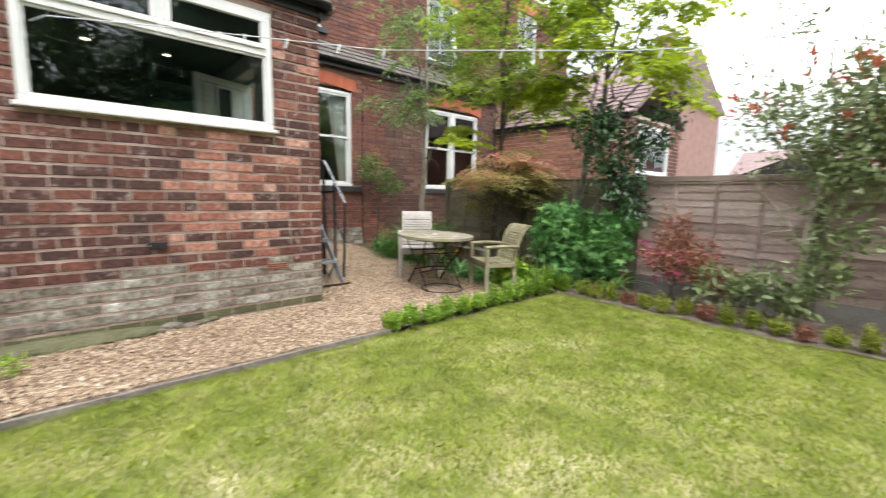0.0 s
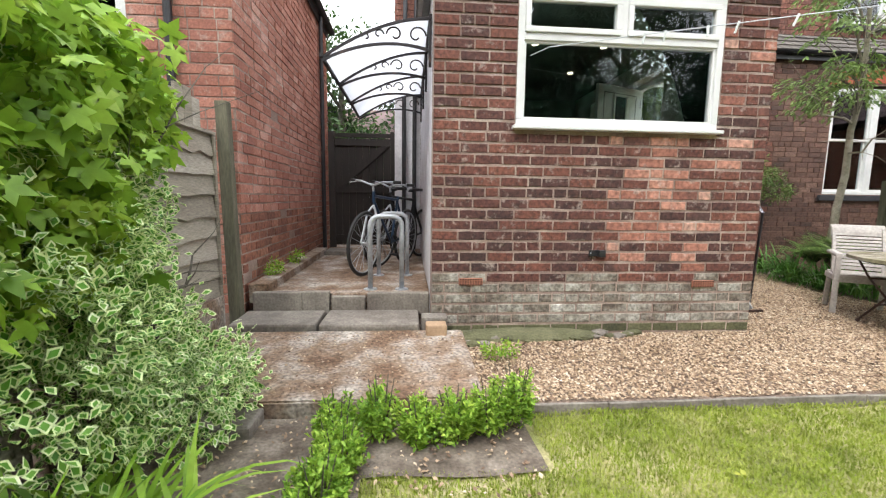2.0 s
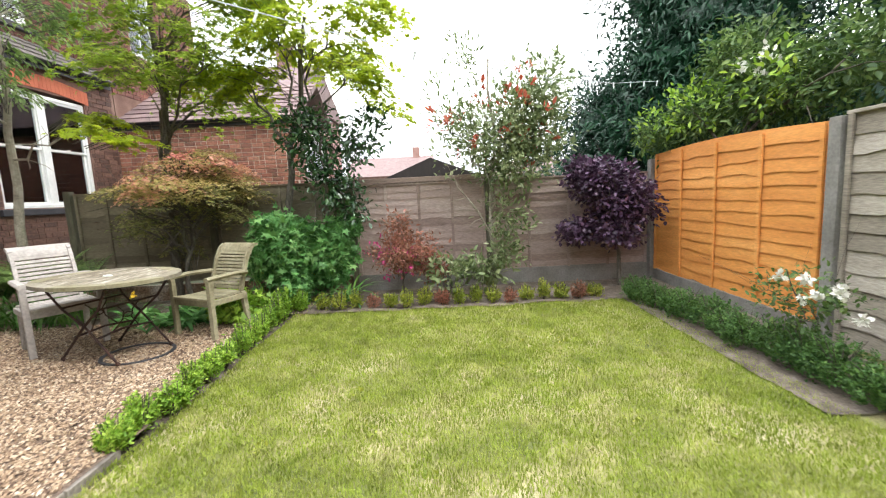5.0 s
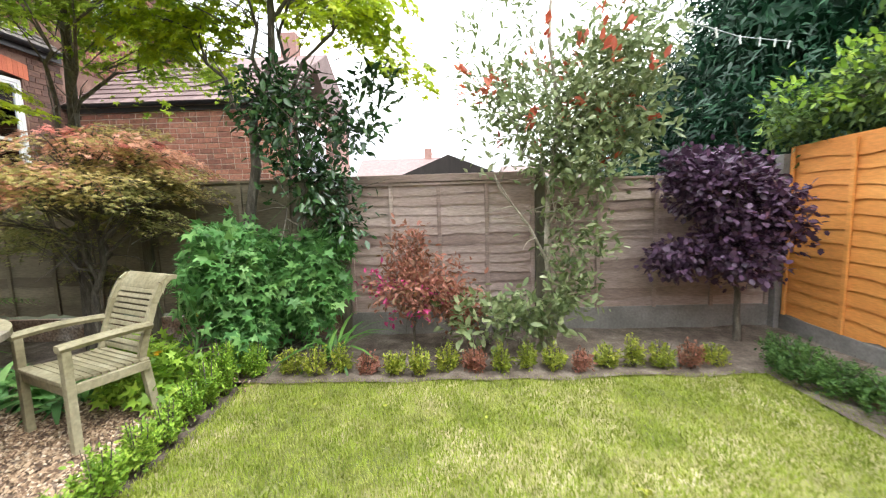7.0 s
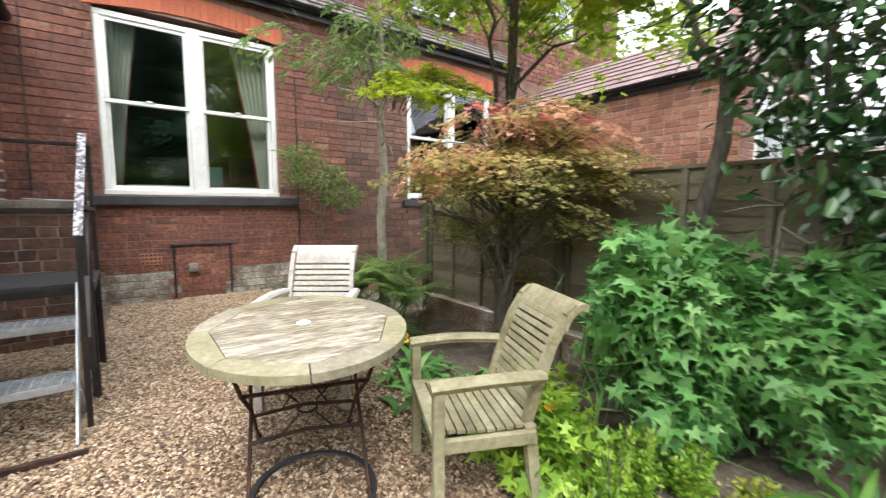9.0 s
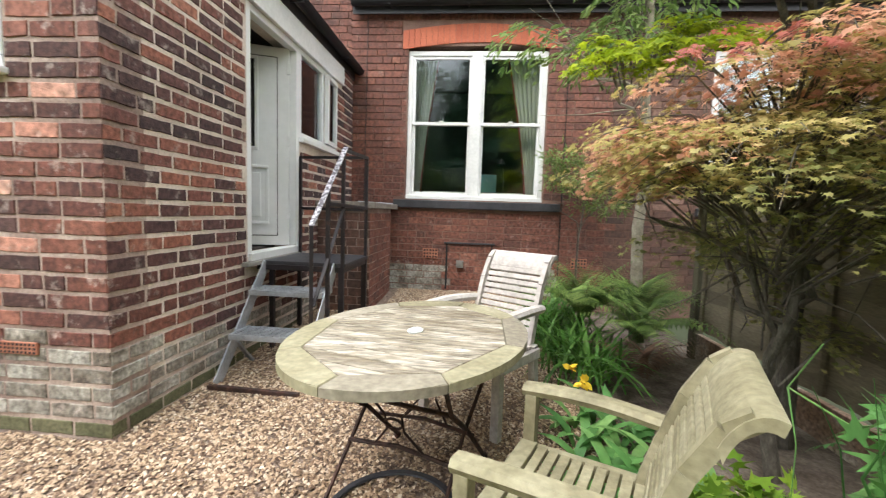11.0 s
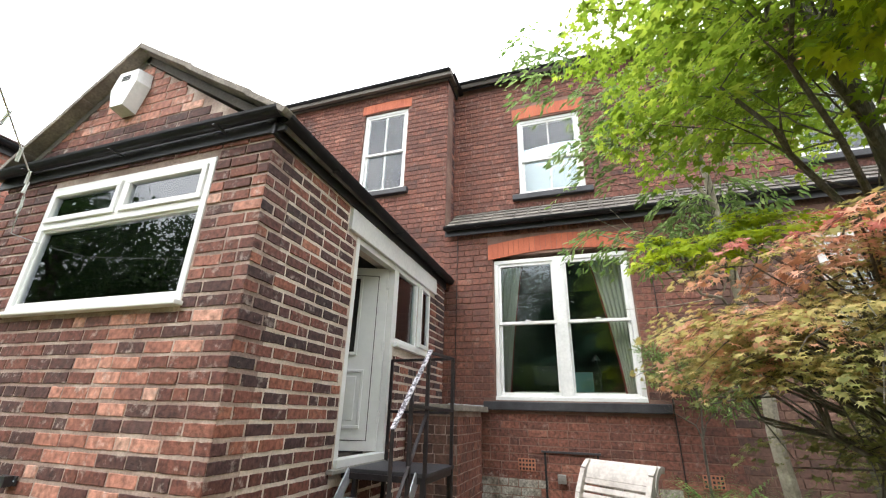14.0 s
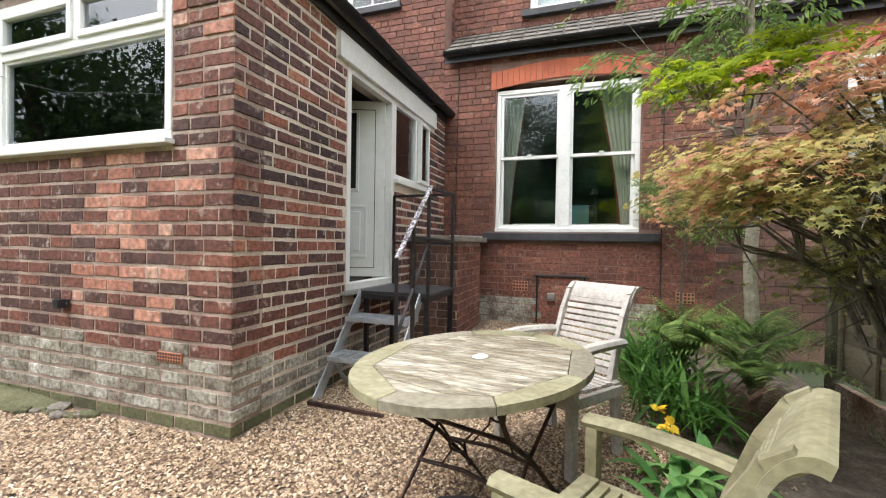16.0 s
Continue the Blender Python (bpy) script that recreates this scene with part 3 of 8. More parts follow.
def trunk_parts(rng, root, base, top, r, mat, limbs):
    """A tapered trunk and its limbs; limbs: (share of the height, end, radius)."""
    pts = wander(rng, base, top, 7, 0.03)
    pts[0] = Vector(base) - Vector((0, 0, 0.1))
    part("trunk", tube(bmesh.new(), pts, [r * (1.25 if i == 0 else 1 - 0.6 * i / 7) for i in range(8)], 10), mat, root)
    for share, end, lr in limbs:
        i = share * 7
        p = pts[int(i)].lerp(pts[min(int(i) + 1, 7)], i % 1)
        q = wander(rng, p, end, 5, 0.05)
        part("limb", tube(bmesh.new(), q, [lr * (1 - 0.75 * k / 5) for k in range(6)], 6), mat, root)
        bm = bmesh.new()
        for k in range(7):
            s = q[1 + k % 4]
            e = s + Vector(rng.normal(size=3) * 0.22) + (Vector(end) - p) * 0.22
            tube(bm, [s, s.lerp(e, 0.5) + Vector(rng.normal(size=3) * 0.02), e], [lr * 0.35, lr * 0.22, lr * 0.08], 4)
        part("twig", bm, mat, root, kind="stuff")

# ---- the large structure ----
FRONT, EAST, BACK, WEST = 4.345, 1.895, 8.235, -1.11   # faces of the rear extension and of the house
UPPER = 8.75                                            # upper wall of the house
MID = 5.56                                              # line between the two houses
COURSE, BRICK = 0.0935, 0.243


def wall(name, axis, at, thick, u0, u1, z0, z1, holes, mat, label=""):
    """A wall whose outer face lies at axis = at, going inwards by thick (signed); holes: (u0, u1, z0, z1)."""
    us = sorted({u0, u1, *[h[0] for h in holes], *[h[1] for h in holes]})
    zs = sorted({z0, z1, *[h[2] for h in holes], *[h[3] for h in holes]})
    bm = bmesh.new()
    for a, b in zip(us, us[1:]):
        run = None
        for c, d in list(zip(zs, zs[1:])) + [(None, None)]:
            solid = c is not None and not any(h[0] <= (a + b) / 2 <= h[1] and h[2] <= (c + d) / 2 <= h[3] for h in holes)
            if solid:
                run = (run[0], d) if run else (c, d)
            elif run:
                p, q = sorted((at, at + thick))
                box(bm, (a, p, run[0]) if axis == "y" else (p, a, run[0]), (b, q, run[1]) if axis == "y" else (q, b, run[1]))
                run = None
    return tagged(part(name, bm, mat, None, label), label, kind="structure")


def brick_mesh(w, h, name="brick", variant=0):
    """A brick's face with worn edges: u along, y outwards, z up; its back open."""
    p, c = 0.0055, 0.0030
    bm = bmesh.new()
    rings = []
    wob = random.Random(round(w * 1000) + variant * 77)
    off = [(wob.uniform(-.0025, .0025), wob.uniform(-.003, .003)) for _ in range(8)]
    for y, s in ((-0.004, 0), (p - 0.003, 0), (p, c)):
        o = ((s, s), (w / 3, s), (w * 2 / 3, s), (w - s, s), (w - s, h - s), (w * 2 / 3, h - s), (w / 3, h - s), (s, h - s))
        rings.append([bm.verts.new((x + a, -y, z + b)) for (x, z), (a, b) in zip(o, off)])
    for a, b in zip(rings, rings[1:]):
        for k in range(8):
            bm.faces.new((a[k], a[(k + 1) % 8], b[(k + 1) % 8], b[k]))
    r = rings[-1]
    for q in ((0, 1, 6, 7), (1, 2, 5, 6), (2, 3, 4, 5)):
        bm.faces.new([r[i] for i in q])
    bmesh.ops.recalc_face_normals(bm, faces=bm.faces)
    me = bpy.data.meshes.new(name)
    bm.to_mesh(me)
    bm.free()
    return me


PIECES = {}


def lay_bricks(owner, seed, origin, rz, u1, z0, z1, holes, pick, single=300, near=None, joint=0.012, course=COURSE, wear=0.0, headers=0.12, bed=0.0):
    """Bricks on a wall's face. origin: the foot of its left end as seen from outside; rz: the turn by which u runs along x.
    pick(u, z) gives the material or None. The nearest `single` (by near(u, z)) are parts of their own, the rest one joined part for each material."""
    rng = random.Random(seed)
    rows, z, k = [], z0, 0
    while z + course * 0.7 <= z1:
        hdr = k % 5 == 3
        u = -rng.random() * 0.03 - (0.0 if k % 2 else BRICK / 2)
        if hdr:
            u = -rng.random() * 0.05
        while u < u1:
            w = BRICK / 2 if (hdr and rng.random() < 0.6) or rng.random() < headers * 0.4 else BRICK
            a, b = max(u, 0) + (joint / 2 if u > 0 else 0), min(u + w, u1) - (joint / 2 if u + w < u1 else 0)
            u += w
            spans = [(a, b)]
            for h in holes:
                if h[2] < z + course - 0.02 and h[3] > z + 0.02:
                    spans = [s for (p, q) in spans for s in ((p, min(q, h[0])), (max(p, h[1]), q)) if s[1] - s[0] > 0.001]
            for p, q in spans:
                if q - p > 0.03:
                    m = pick((p + q) / 2, z + course / 2)
                    if m:
                        rows.append((p, q - p, z + joint / 2, m, rng.uniform(-wear, wear), rng.uniform(-0.6, 0.6) * (1 if wear else 0.3), rng.uniform(-1, 1)))
        z += course
        k += 1
    if near:
        rows.sort(key=lambda r: near(r[0], r[2]))
    base = pose(*origin, 0, 0, rz)
    h = course - joint - bed
    for p, w, z, m, dy, tilt, dz in rows[:single]:
        key = (round(w / 0.02), round(h, 4), m.name, rng.randrange(4))
        if key not in PIECES:
            PIECES[key] = brick_mesh(round(w / 0.02) * 0.02, h, variant=key[3])
            PIECES[key].materials.append(m)
        ob = new("brick", PIECES[key])
        ob.parent = owner
        ob.matrix_basis = base @ pose(p, 0, z + dz * 0.0015, 0, tilt, 0) @ Matrix.Translation((0, -dy, 0)) @ Matrix.Diagonal((w / (round(w / 0.02) * 0.02), 1, 1, 1))
    rest = {}
    for r in rows[single:]:
        rest.setdefault(r[3], []).append(r)
    for m, rs in rest.items():
        v, f = [], []
        for p, w, z, _, dy, tilt, dz in rs:
            i, t = len(v), math.tan(radians(tilt)) * w
            for y, s in ((-0.004, 0), (0.008, 0), (0.011, 0.0035)):
                for x, zz in ((s, s), (w - s, s), (w - s, h - s), (s, h - s)):
                    v.append((p + x, -y - dy, z + zz + dz * 0.0015 - t * x / w))
            for a in (i, i + 4):
                for q in range(4):
                    f.append((a + q, a + (q + 1) % 4, a + 4 + (q + 1) % 4, a + 4 + q))
            f.append((i + 8, i + 9, i + 10, i + 11))
        me = bpy.data.meshes.new("bricks")
        me.from_pydata([base @ Vector(q) for q in v], [], f)
        part("bricks", me, m, owner, kind="stuff")


# ground
def sheet(name, x0, x1, y0, y1, z, mat, nx, ny, bumpy=0.0, slope=None, label="", far=None):
    v, f = [], []
    xs, ys = np.linspace(x0, x1, nx + 1), np.linspace(y0, y1, ny + 1)
    for y in ys:
        for x in xs:
            v.append((x, y, z + (slope(x, y) if slope else 0) + bumpy * noise.noise(Vector((x * 2.5, y * 2.5, 0)))))
    for j in range(ny):
        for i in range(nx):
            a = j * (nx + 1) + i
            f.append((a, a + 1, a + nx + 2, a + nx + 1))
    me = bpy.data.meshes.new(name)
    me.from_pydata(v, [], f)
    return tagged(part(name, me, mat), label, kind="structure")


def patio_z(x, y):
    return 0.0 + max(0.0, min(1.0, (y - 5.4) / 2.8)) * 0.13


LAWN_Z = -0.05
g = bmesh.new()
box(g, (-900, -900, -1.0), (900, 900, -0.13))
tagged(part("ground", g, m_field), "dull green ground reaching the horizon", kind="structure")
sheet("garden_bed", -3.2, 5.9, -2.2, 8.4, -0.085, m_soil, 70, 80, 0.02, label="dry dark soil of the garden beds")
sheet("lawn", -1.75, 4.68, -6.0, 3.0, LAWN_Z - 0.012, m_lawn, 60, 80, 0.02, label="patchy mown lawn with dry straw-coloured spots")
sheet("gravel_path", -0.86, 2.2, 3.06, 4.42, -0.012, m_gravel_base, 50, 30, 0.012, label="golden gravel path along the brick wall")
sheet("gravel_patio", 1.85, 4.5, 3.14, 8.3, -0.012, m_gravel_base, 50, 90, 0.01, slope=patio_z, label="golden gravel patio")
pad = box(bmesh.new(), (-2.25, 3.05, -0.12), (-0.86, 4.14, 0.045))
for q in pad.verts:
    q.co.z += 0.062 if q.co.z > 0 and q.co.y > 4 else 0
    q.co.x -= 0.58 if q.co.x < -2 and q.co.y > 4 else 0
bmesh.ops.bevel(pad, geom=[e for e in pad.edges if max(v.co.z for v in e.verts) > 0], offset=0.012, segments=2, affect="EDGES")
tagged(part("concrete_pad", pad, m_concrete), "stained rough concrete pad with a reddish tinge", kind="structure")
tagged(part("passage_floor", boxes(((-2.72, 4.70, -0.1), (-1.11, 9.5, 0.295)), bev=0.01), m_concrete), "worn concrete floor of the side passage", kind="structure")
for lo, hi, m in (((-2.74, 4.62, 0.1), (-2.3, 4.70, 0.32), m_stone), ((-2.30, 4.62, 0.1), (-2.05, 4.70, 0.325), m_stone), ((-2.03, 4.625, 0.1), (-1.72, 4.70, 0.275), m_stone), ((-1.70, 4.62, 0.1), (-1.12, 4.70, 0.31), m_stone)):
    tagged(part("riser_stone", boxes((lo, hi), bev=0.012), m), "worn edging stone at the head of the step", "edging stone", "riser stones of the passage")
for x0, x1, y0 in ((-2.78, -2.08, 4.17), (-2.05, -1.22, 4.14)):
    tagged(part("step_slab", boxes(((x0, y0, -0.05), (x1, 4.62, 0.155)), bev=0.02), m_stone), "worn stone slab used as a step", "step", "step slabs")
tagged(part("tan_brick", boxes(((-1.17, 4.00, 0.09), (-1.00, 4.14, 0.185)), bev=0.015), m_stone_tan), "loose tan stone block beside the wall corner", "stone block")
tagged(part("grey_block", boxes(((-1.2, 4.17, 0.03), (-0.98, 4.33, 0.20)), bev=0.015), m_stone), "grey stone block against the wall corner", "stone block")
tagged(part("bed_slab", boxes(((-2.45, 2.82, -0.1), (-2.12, 3.05, 0.02)), bev=0.02), m_stone), "broken stone slab at the edge of the bed", "stone slab")
tagged(part("kerb_passage", boxes(((-2.80, 4.70, 0.2), (-2.62, 7.6, 0.385)), bev=0.012), m_concrete), "low concrete kerb along the passage wall", kind="structure")
tagged(part("loose_slab", boxes(((-2.62, 7.3, 0.295), (-2.25, 7.75, 0.36)), bev=0.015), m_stone), "mossy loose stone slab in the passage", "stone slab")
edging = thing("lawn_edging", "dark weathered edging boards between gravel and lawn", "edging", (0, 0, 0))
rng = random.Random(4)
u = -0.87
while u < 1.95:
    w = rng.uniform(0.7, 1.0)
    e = min(u + w, 1.95)
    part("edging_board", bar(bmesh.new(), (u, 3.055 + rng.uniform(-.008, .008), -0.075), (e - 0.006, 3.06 + rng.uniform(-.008, .008), -0.075), 0.026, 0.13, 0.005), m_stone, edging)
    u = e

# extension walls
E_WIN = (-0.41, 1.40, 1.83, 2.93)
wf = wall("wall_extension_front", "y", FRONT, 0.25, WEST, EAST, -0.1, 3.12, [E_WIN], m_mortar, "dark red brick wall of the rear extension with a grey painted foot")
DOOR = (5.59, 6.53, 0.80, 2.75)
DWIN = (6.53, 7.58, 1.90, 2.75)
we = wall("wall_extension_side", "x", EAST, -0.25, FRONT + 0.25, BACK - 0.003, -0.1, 3.12, [DOOR, DWIN], m_mortar_pale, "weathered dark brick side wall of the rear extension")
ww = wall("wall_extension_passage", "x", WEST, 0.25, FRONT + 0.252, BACK, -0.1, 3.12, [], m_whitewall, "whitewashed side wall of the extension")
M_WIN = (2.66, 4.52, 1.38, 3.42)
N_WIN = (6.60, 8.46, 1.38, 3.42)
U_WIN = (3.03, 4.11, 4.69, 6.24)
U_WIN2 = (7.01, 8.09, 4.69, 6.24)
O_WIN = (0.16, 1.08, 4.85, 6.62)
wm = wall("wall_house_ground", "y", BACK, 0.30, EAST - 0.02, 9.25, -0.2, 3.9, [M_WIN, N_WIN], m_mortar_red, "red brick rear wall of the house")
wu = wall("wall_house_upper", "y", UPPER, 0.30, EAST - 0.05, 9.25, 3.9, 7.2, [U_WIN, U_WIN2], m_mortar_red, "red brick upper rear wall of the house")
wo = wall("wall_outrigger", "y", BACK, 0.30, -1.56, EAST - 0.022, 0.0, 7.12, [O_WIN], m_mortar_red, "red brick rear wall of the two-storey outrigger")
wos = wall("wall_outrigger_side", "x", EAST - 0.05, -0.3, BACK + 0.30, UPPER + 3, 3.3, 7.12, [], m_mortar, "shaded brick side of the outrigger")
wall("wall_outrigger_west", "x", -1.56, 0.3, BACK + 0.3, 13, 0, 7.12, [], m_mortar_red, "brick passage wall of the house")
tagged(part("white_return", boxes(((-1.56, BACK - 0.012, 0.25), (-1.112, BACK - 0.002, 3.4))), m_whitewall), "whitewashed brick return in the passage", kind="structure")
# neighbour's extension and outrigger, mirrored about the boundary
NX = 2 * MID - EAST
ne = wall("wall_neighbour_extension", "x", NX, 0.25, FRONT, BACK, -0.1, 3.12, [], m_mortar_pale, "red brick side wall of the neighbouring extension")
nf = wall("wall_neighbour_front", "y", FRONT, 0.25, NX + 0.25, NX + 3.0, -0.1, 3.12, [(NX + 0.5, NX + 2.3, 1.83, 2.93)], m_mortar_pale, "red brick end wall of the neighbouring extension")
wall("wall_neighbour_east", "x", NX + 3.0, -0.25, FRONT + 0.25, BACK, -0.1, 3.12, [], m_mortar_pale)
no = wall("wall_neighbour_outrigger", "y", BACK, 0.3, NX + 0.05, NX + 3.5, 3.12, 7.12, [(NX + 0.8, NX + 1.75, 4.85, 6.62)], m_mortar_red, "red brick neighbouring outrigger")
wall("wall_neighbour_outrigger_side", "x", NX + 0.05, 0.3, BACK + 0.3, UPPER + 3, 3.3, 7.12, [], m_mortar_red)
# next house across the passage
lw = wall("wall_passage_house", "x", -2.85, -0.3, 4.72, 9.0, -0.1, 4.2, [], m_mortar, "orange-red brick wall of the next house along the passage")
lf = wall("wall_next_house_rear", "y", 4.72, 0.3, -6.0, -3.15, -0.1, 4.2, [(-4.75, -3.72, 1.0, 3.6)], m_mortar, "orange-red brick rear wall of the next house")


# roofs
def roof_slab(name, a, b, c, d, thick, mat, label, tile=True, rows=8, cols=12):
    """A tiled slope: a, b along the eaves, d, c along the ridge above them."""
    a, b, c, d = map(Vector, (a, b, c, d))
    n = (b - a).cross(d - a).normalized()
    if n.z < 0:
        n = -n
    bm = bmesh.new()
    lo = [bm.verts.new(p - n * thick) for p in (a, b, c, d)]
    hi = [bm.verts.new(p) for p in (a, b, c, d)]
    bm.faces.new(lo)
    bm.faces.new(hi)
    for k in range(4):
        bm.faces.new((lo[k], lo[(k + 1) % 4], hi[(k + 1) % 4], hi[k]))
    root = tagged(part(name, bm, mat, None), label, kind="structure")
    v, f = [], []
    for r in range(rows):
        for q in range(cols):
            s0, s1 = q / cols + 0.002, (q + 1) / cols - 0.002
            t0, t1 = r / rows, (r + 1.08) / rows
            pts = [a.lerp(b, s).lerp(d.lerp(c, s), min(t, 1)) + n * e for s, t, e in ((s0, t0, 0.028), (s1, t0, 0.028), (s1, t1, 0.006), (s0, t1, 0.006))]
            under = [a.lerp(b, s).lerp(d.lerp(c, s), t0) + n * 0.012 for s in (s0, s1)]
            i = len(v)
            v += pts + under
            f += [(i, i + 1, i + 2, i + 3), (i, i + 4, i + 5, i + 1)]
    me = bpy.data.meshes.new("tiles")
    me.from_pydata(v, [], f)
    part("tiles", me, mat, root, kind="stuff")
    return root


RX, RZ = 0.20, 4.28
roof_slab("roof_extension_east", (EAST + 0.12, FRONT + 0.0, 3.10), (EAST + 0.12, BACK, 3.10), (RX, BACK, RZ), (RX, FRONT + 0.0, RZ), 0.07, m_roof, "grey tiled roof slope of the extension", rows=9, cols=14)
roof_slab("roof_extension_west", (WEST - 0.12, BACK, 3.10), (WEST - 0.12, FRONT, 3.10), (RX, FRONT, RZ), (RX, BACK, RZ), 0.07, m_roof, "grey tiled roof slope of the extension", rows=9, cols=14)
gb = bmesh.new()
vs = [gb.verts.new((x, y, z)) for y in (FRONT + 0.012, FRONT + 0.2) for x, z in ((WEST + 0.1, 3.12), (EAST - 0.1, 3.12), (RX, RZ - 0.09))]
for f in ((0, 1, 2), (5, 4, 3), (0, 3, 4, 1), (1, 4, 5, 2), (2, 5, 3, 0)):
    gb.faces.new([vs[i] for i in f])
gable = tagged(part("gable_extension", gb, m_mortar), "brick gable over the extension", kind="structure")
verge = thing("gable_verge", "weathered grey verge tiles along the gable", "roof edge", kind="structure")
for sx, ex in ((1, EAST + 0.14), (-1, WEST - 0.14)):
    for k in range(5):
        a, b = Vector((ex, FRONT - 0.05, 3.13)).lerp(Vector((RX, FRONT - 0.05, RZ + 0.03)), k / 5), Vector((ex, FRONT - 0.05, 3.13)).lerp(Vector((RX, FRONT - 0.05, RZ + 0.03)), (k + 1.04) / 5)
        part("verge_tile", bar(bmesh.new(), a + Vector((0, 0, 0.012 * (k % 2))), b, 0.13, 0.05, 0.008), m_stone, verge)
roof_slab("roof_lean_to", (EAST + 0.02, BACK - 0.14, 3.93), (9.2, BACK - 0.14, 3.93), (9.2, UPPER + 0.02, 4.46), (EAST + 0.02, UPPER + 0.02, 4.46), 0.06, m_roof, "grey slate lean-to roof above the ground-floor window", rows=4, cols=40)
roof_slab("roof_neighbour_west", (NX - 0.12, FRONT - 0.1, 3.10), (NX - 0.12, BACK, 3.10), (NX + 1.6, BACK, 4.2), (NX + 1.6, FRONT - 0.1, 4.2), 0.07, m_roof_pink, "faded pinkish tile roof of the neighbouring extension", rows=8, cols=16)
roof_slab("roof_neighbour_east", (NX + 3.12, BACK, 3.10), (NX + 3.12, FRONT - 0.1, 3.10), (NX + 1.6, FRONT - 0.1, 4.2), (NX + 1.6, BACK, 4.2), 0.07, m_roof_pink, "faded pinkish tile roof of the neighbouring extension")
roof_slab("roof_next_house", (-2.72, 9.0, 4.22), (-2.72, 4.6, 4.22), (-5.6, 4.6, 5.35), (-5.6, 9.0, 5.35), 0.07, m_roof_pink, "dark tiled roof of the next house")
roof_slab("roof_house", (-1.8, UPPER - 0.2, 7.22), (9.3, UPPER - 0.2, 7.22), (9.3, UPPER + 3.8, 9.2), (-1.8, UPPER + 3.8, 9.2), 0.1, m_roof, "grey main roof of the house", rows=6, cols=20)
roof_slab("roof_outrigger", (-1.7, BACK - 0.18, 7.14), (EAST + 0.08, BACK - 0.18, 7.14), (EAST + 0.08, UPPER + 3, 7.5), (-1.7, UPPER + 3, 7.5), 0.1, m_roof, "roof of the outrigger", rows=4, cols=8)


def gutter(name, a, b, label, r=0.055, fascia=0.16, out=(0, -1, 0)):
    a, b, o = Vector(a), Vector(b), Vector(out)
    root = thing(name, label, "gutter", kind="structure")
    part("fascia", bar(bmesh.new(), a - o * 0.01 - Vector((0, 0, fascia / 2 - 0.03)), b - o * 0.01 - Vector((0, 0, fascia / 2 - 0.03)), 0.022, fascia) if abs(o.y) < 0.5 or abs(b.x - a.x) > 0 else bmesh.new(), m_black, root)
    bm = bmesh.new()
    d = (b - a).normalized()
    rings = []
    for p in (a, b):
        rings.append([bm.verts.new(p + o * (r + 0.012 + r * math.cos(t)) + Vector((0, 0, -r * math.sin(t)))) for t in [math.pi * k / 8 for k in range(9)]])
    for k in range(8):
        bm.faces.new((rings[0][k], rings[0][k + 1], rings[1][k + 1], rings[1][k]))
    g = bmesh.ops.solidify(bm, geom=bm.faces[:], thickness=0.004)
    part("channel", bm, m_black, root)
    n = max(1, int((b - a).length / 1.0))
    for k in range(n):
        p = a.lerp(b, (k + 0.5) / n)
        part("bracket", bar(bmesh.new(), p + o * (r + 0.012) - d * 0.012 + Vector((0, 0, -r - 0.004)), p + o * (r + 0.012) + d * 0.012 + Vector((0, 0, -r - 0.004)), 2 * r + 0.01, 0.01), m_black, root)
    return root


gutter("gutter_extension_front", (WEST - 0.12, FRONT - 0.03, 3.16), (EAST + 0.10, FRONT - 0.03, 3.16), "black plastic gutter on the front of the extension")
gutter("gutter_extension_side", (EAST + 0.03, FRONT - 0.05, 3.13), (EAST + 0.03, BACK - 0.02, 3.08), "black plastic gutter along the side of the extension", out=(1, 0, 0), r=0.06)
gutter("gutter_lean_to", (EAST + 0.02, BACK - 0.10, 3.92), (9.1, BACK - 0.10, 3.92), "black gutter under the lean-to roof")
gutter("gutter_house", (EAST + 0.1, UPPER - 0.10, 7.24), (9.2, UPPER - 0.10, 7.24), "black gutter at the top of the house")
gutter("gutter_outrigger", (-1.7, BACK - 0.10, 7.16), (EAST + 0.06, BACK - 0.10, 7.16), "black gutter at the top of the outrigger")
gutter("gutter_outrigger_side", (EAST + 0.0, BACK - 0.1, 7.14), (EAST + 0.0, UPPER, 7.14), "black gutter end on the outrigger", out=(1, 0, 0))
gutter("gutter_neighbour", (NX - 0.05, FRONT - 0.05, 3.1), (NX - 0.05, BACK, 3.1), "black gutter of the neighbouring extension", out=(-1, 0, 0))
gutter("gutter_next_house", (-2.80, 4.6, 4.2), (-2.80, 9.0, 4.2), "black gutter high on the passage wall", out=(1, 0, 0))


# windows
def frame_rect(bm, w, h, t, d, y=0.0, x0=0.0, z0=0.0, bev=0.006):
    for lo, hi in (((0, 0, 0), (w, d, t)), ((0, 0, h - t), (w, d, h)), ((0, 0, t), (t, d, h - t)), ((w - t, 0, t), (w, d, h - t))):
        box(bm, (lo[0] + x0, lo[1] + y, lo[2] + z0), (hi[0] + x0, hi[1] + y, hi[2] + z0), bev)
    return bm


def pane(name, parent, x0, x1, z0, z1, y, mat=None):
    ob = part(name, boxes(((x0, y, z0), (x1, y + 0.006, z1))), mat or m_glass, parent)
    ob.visible_shadow = False
    return ob


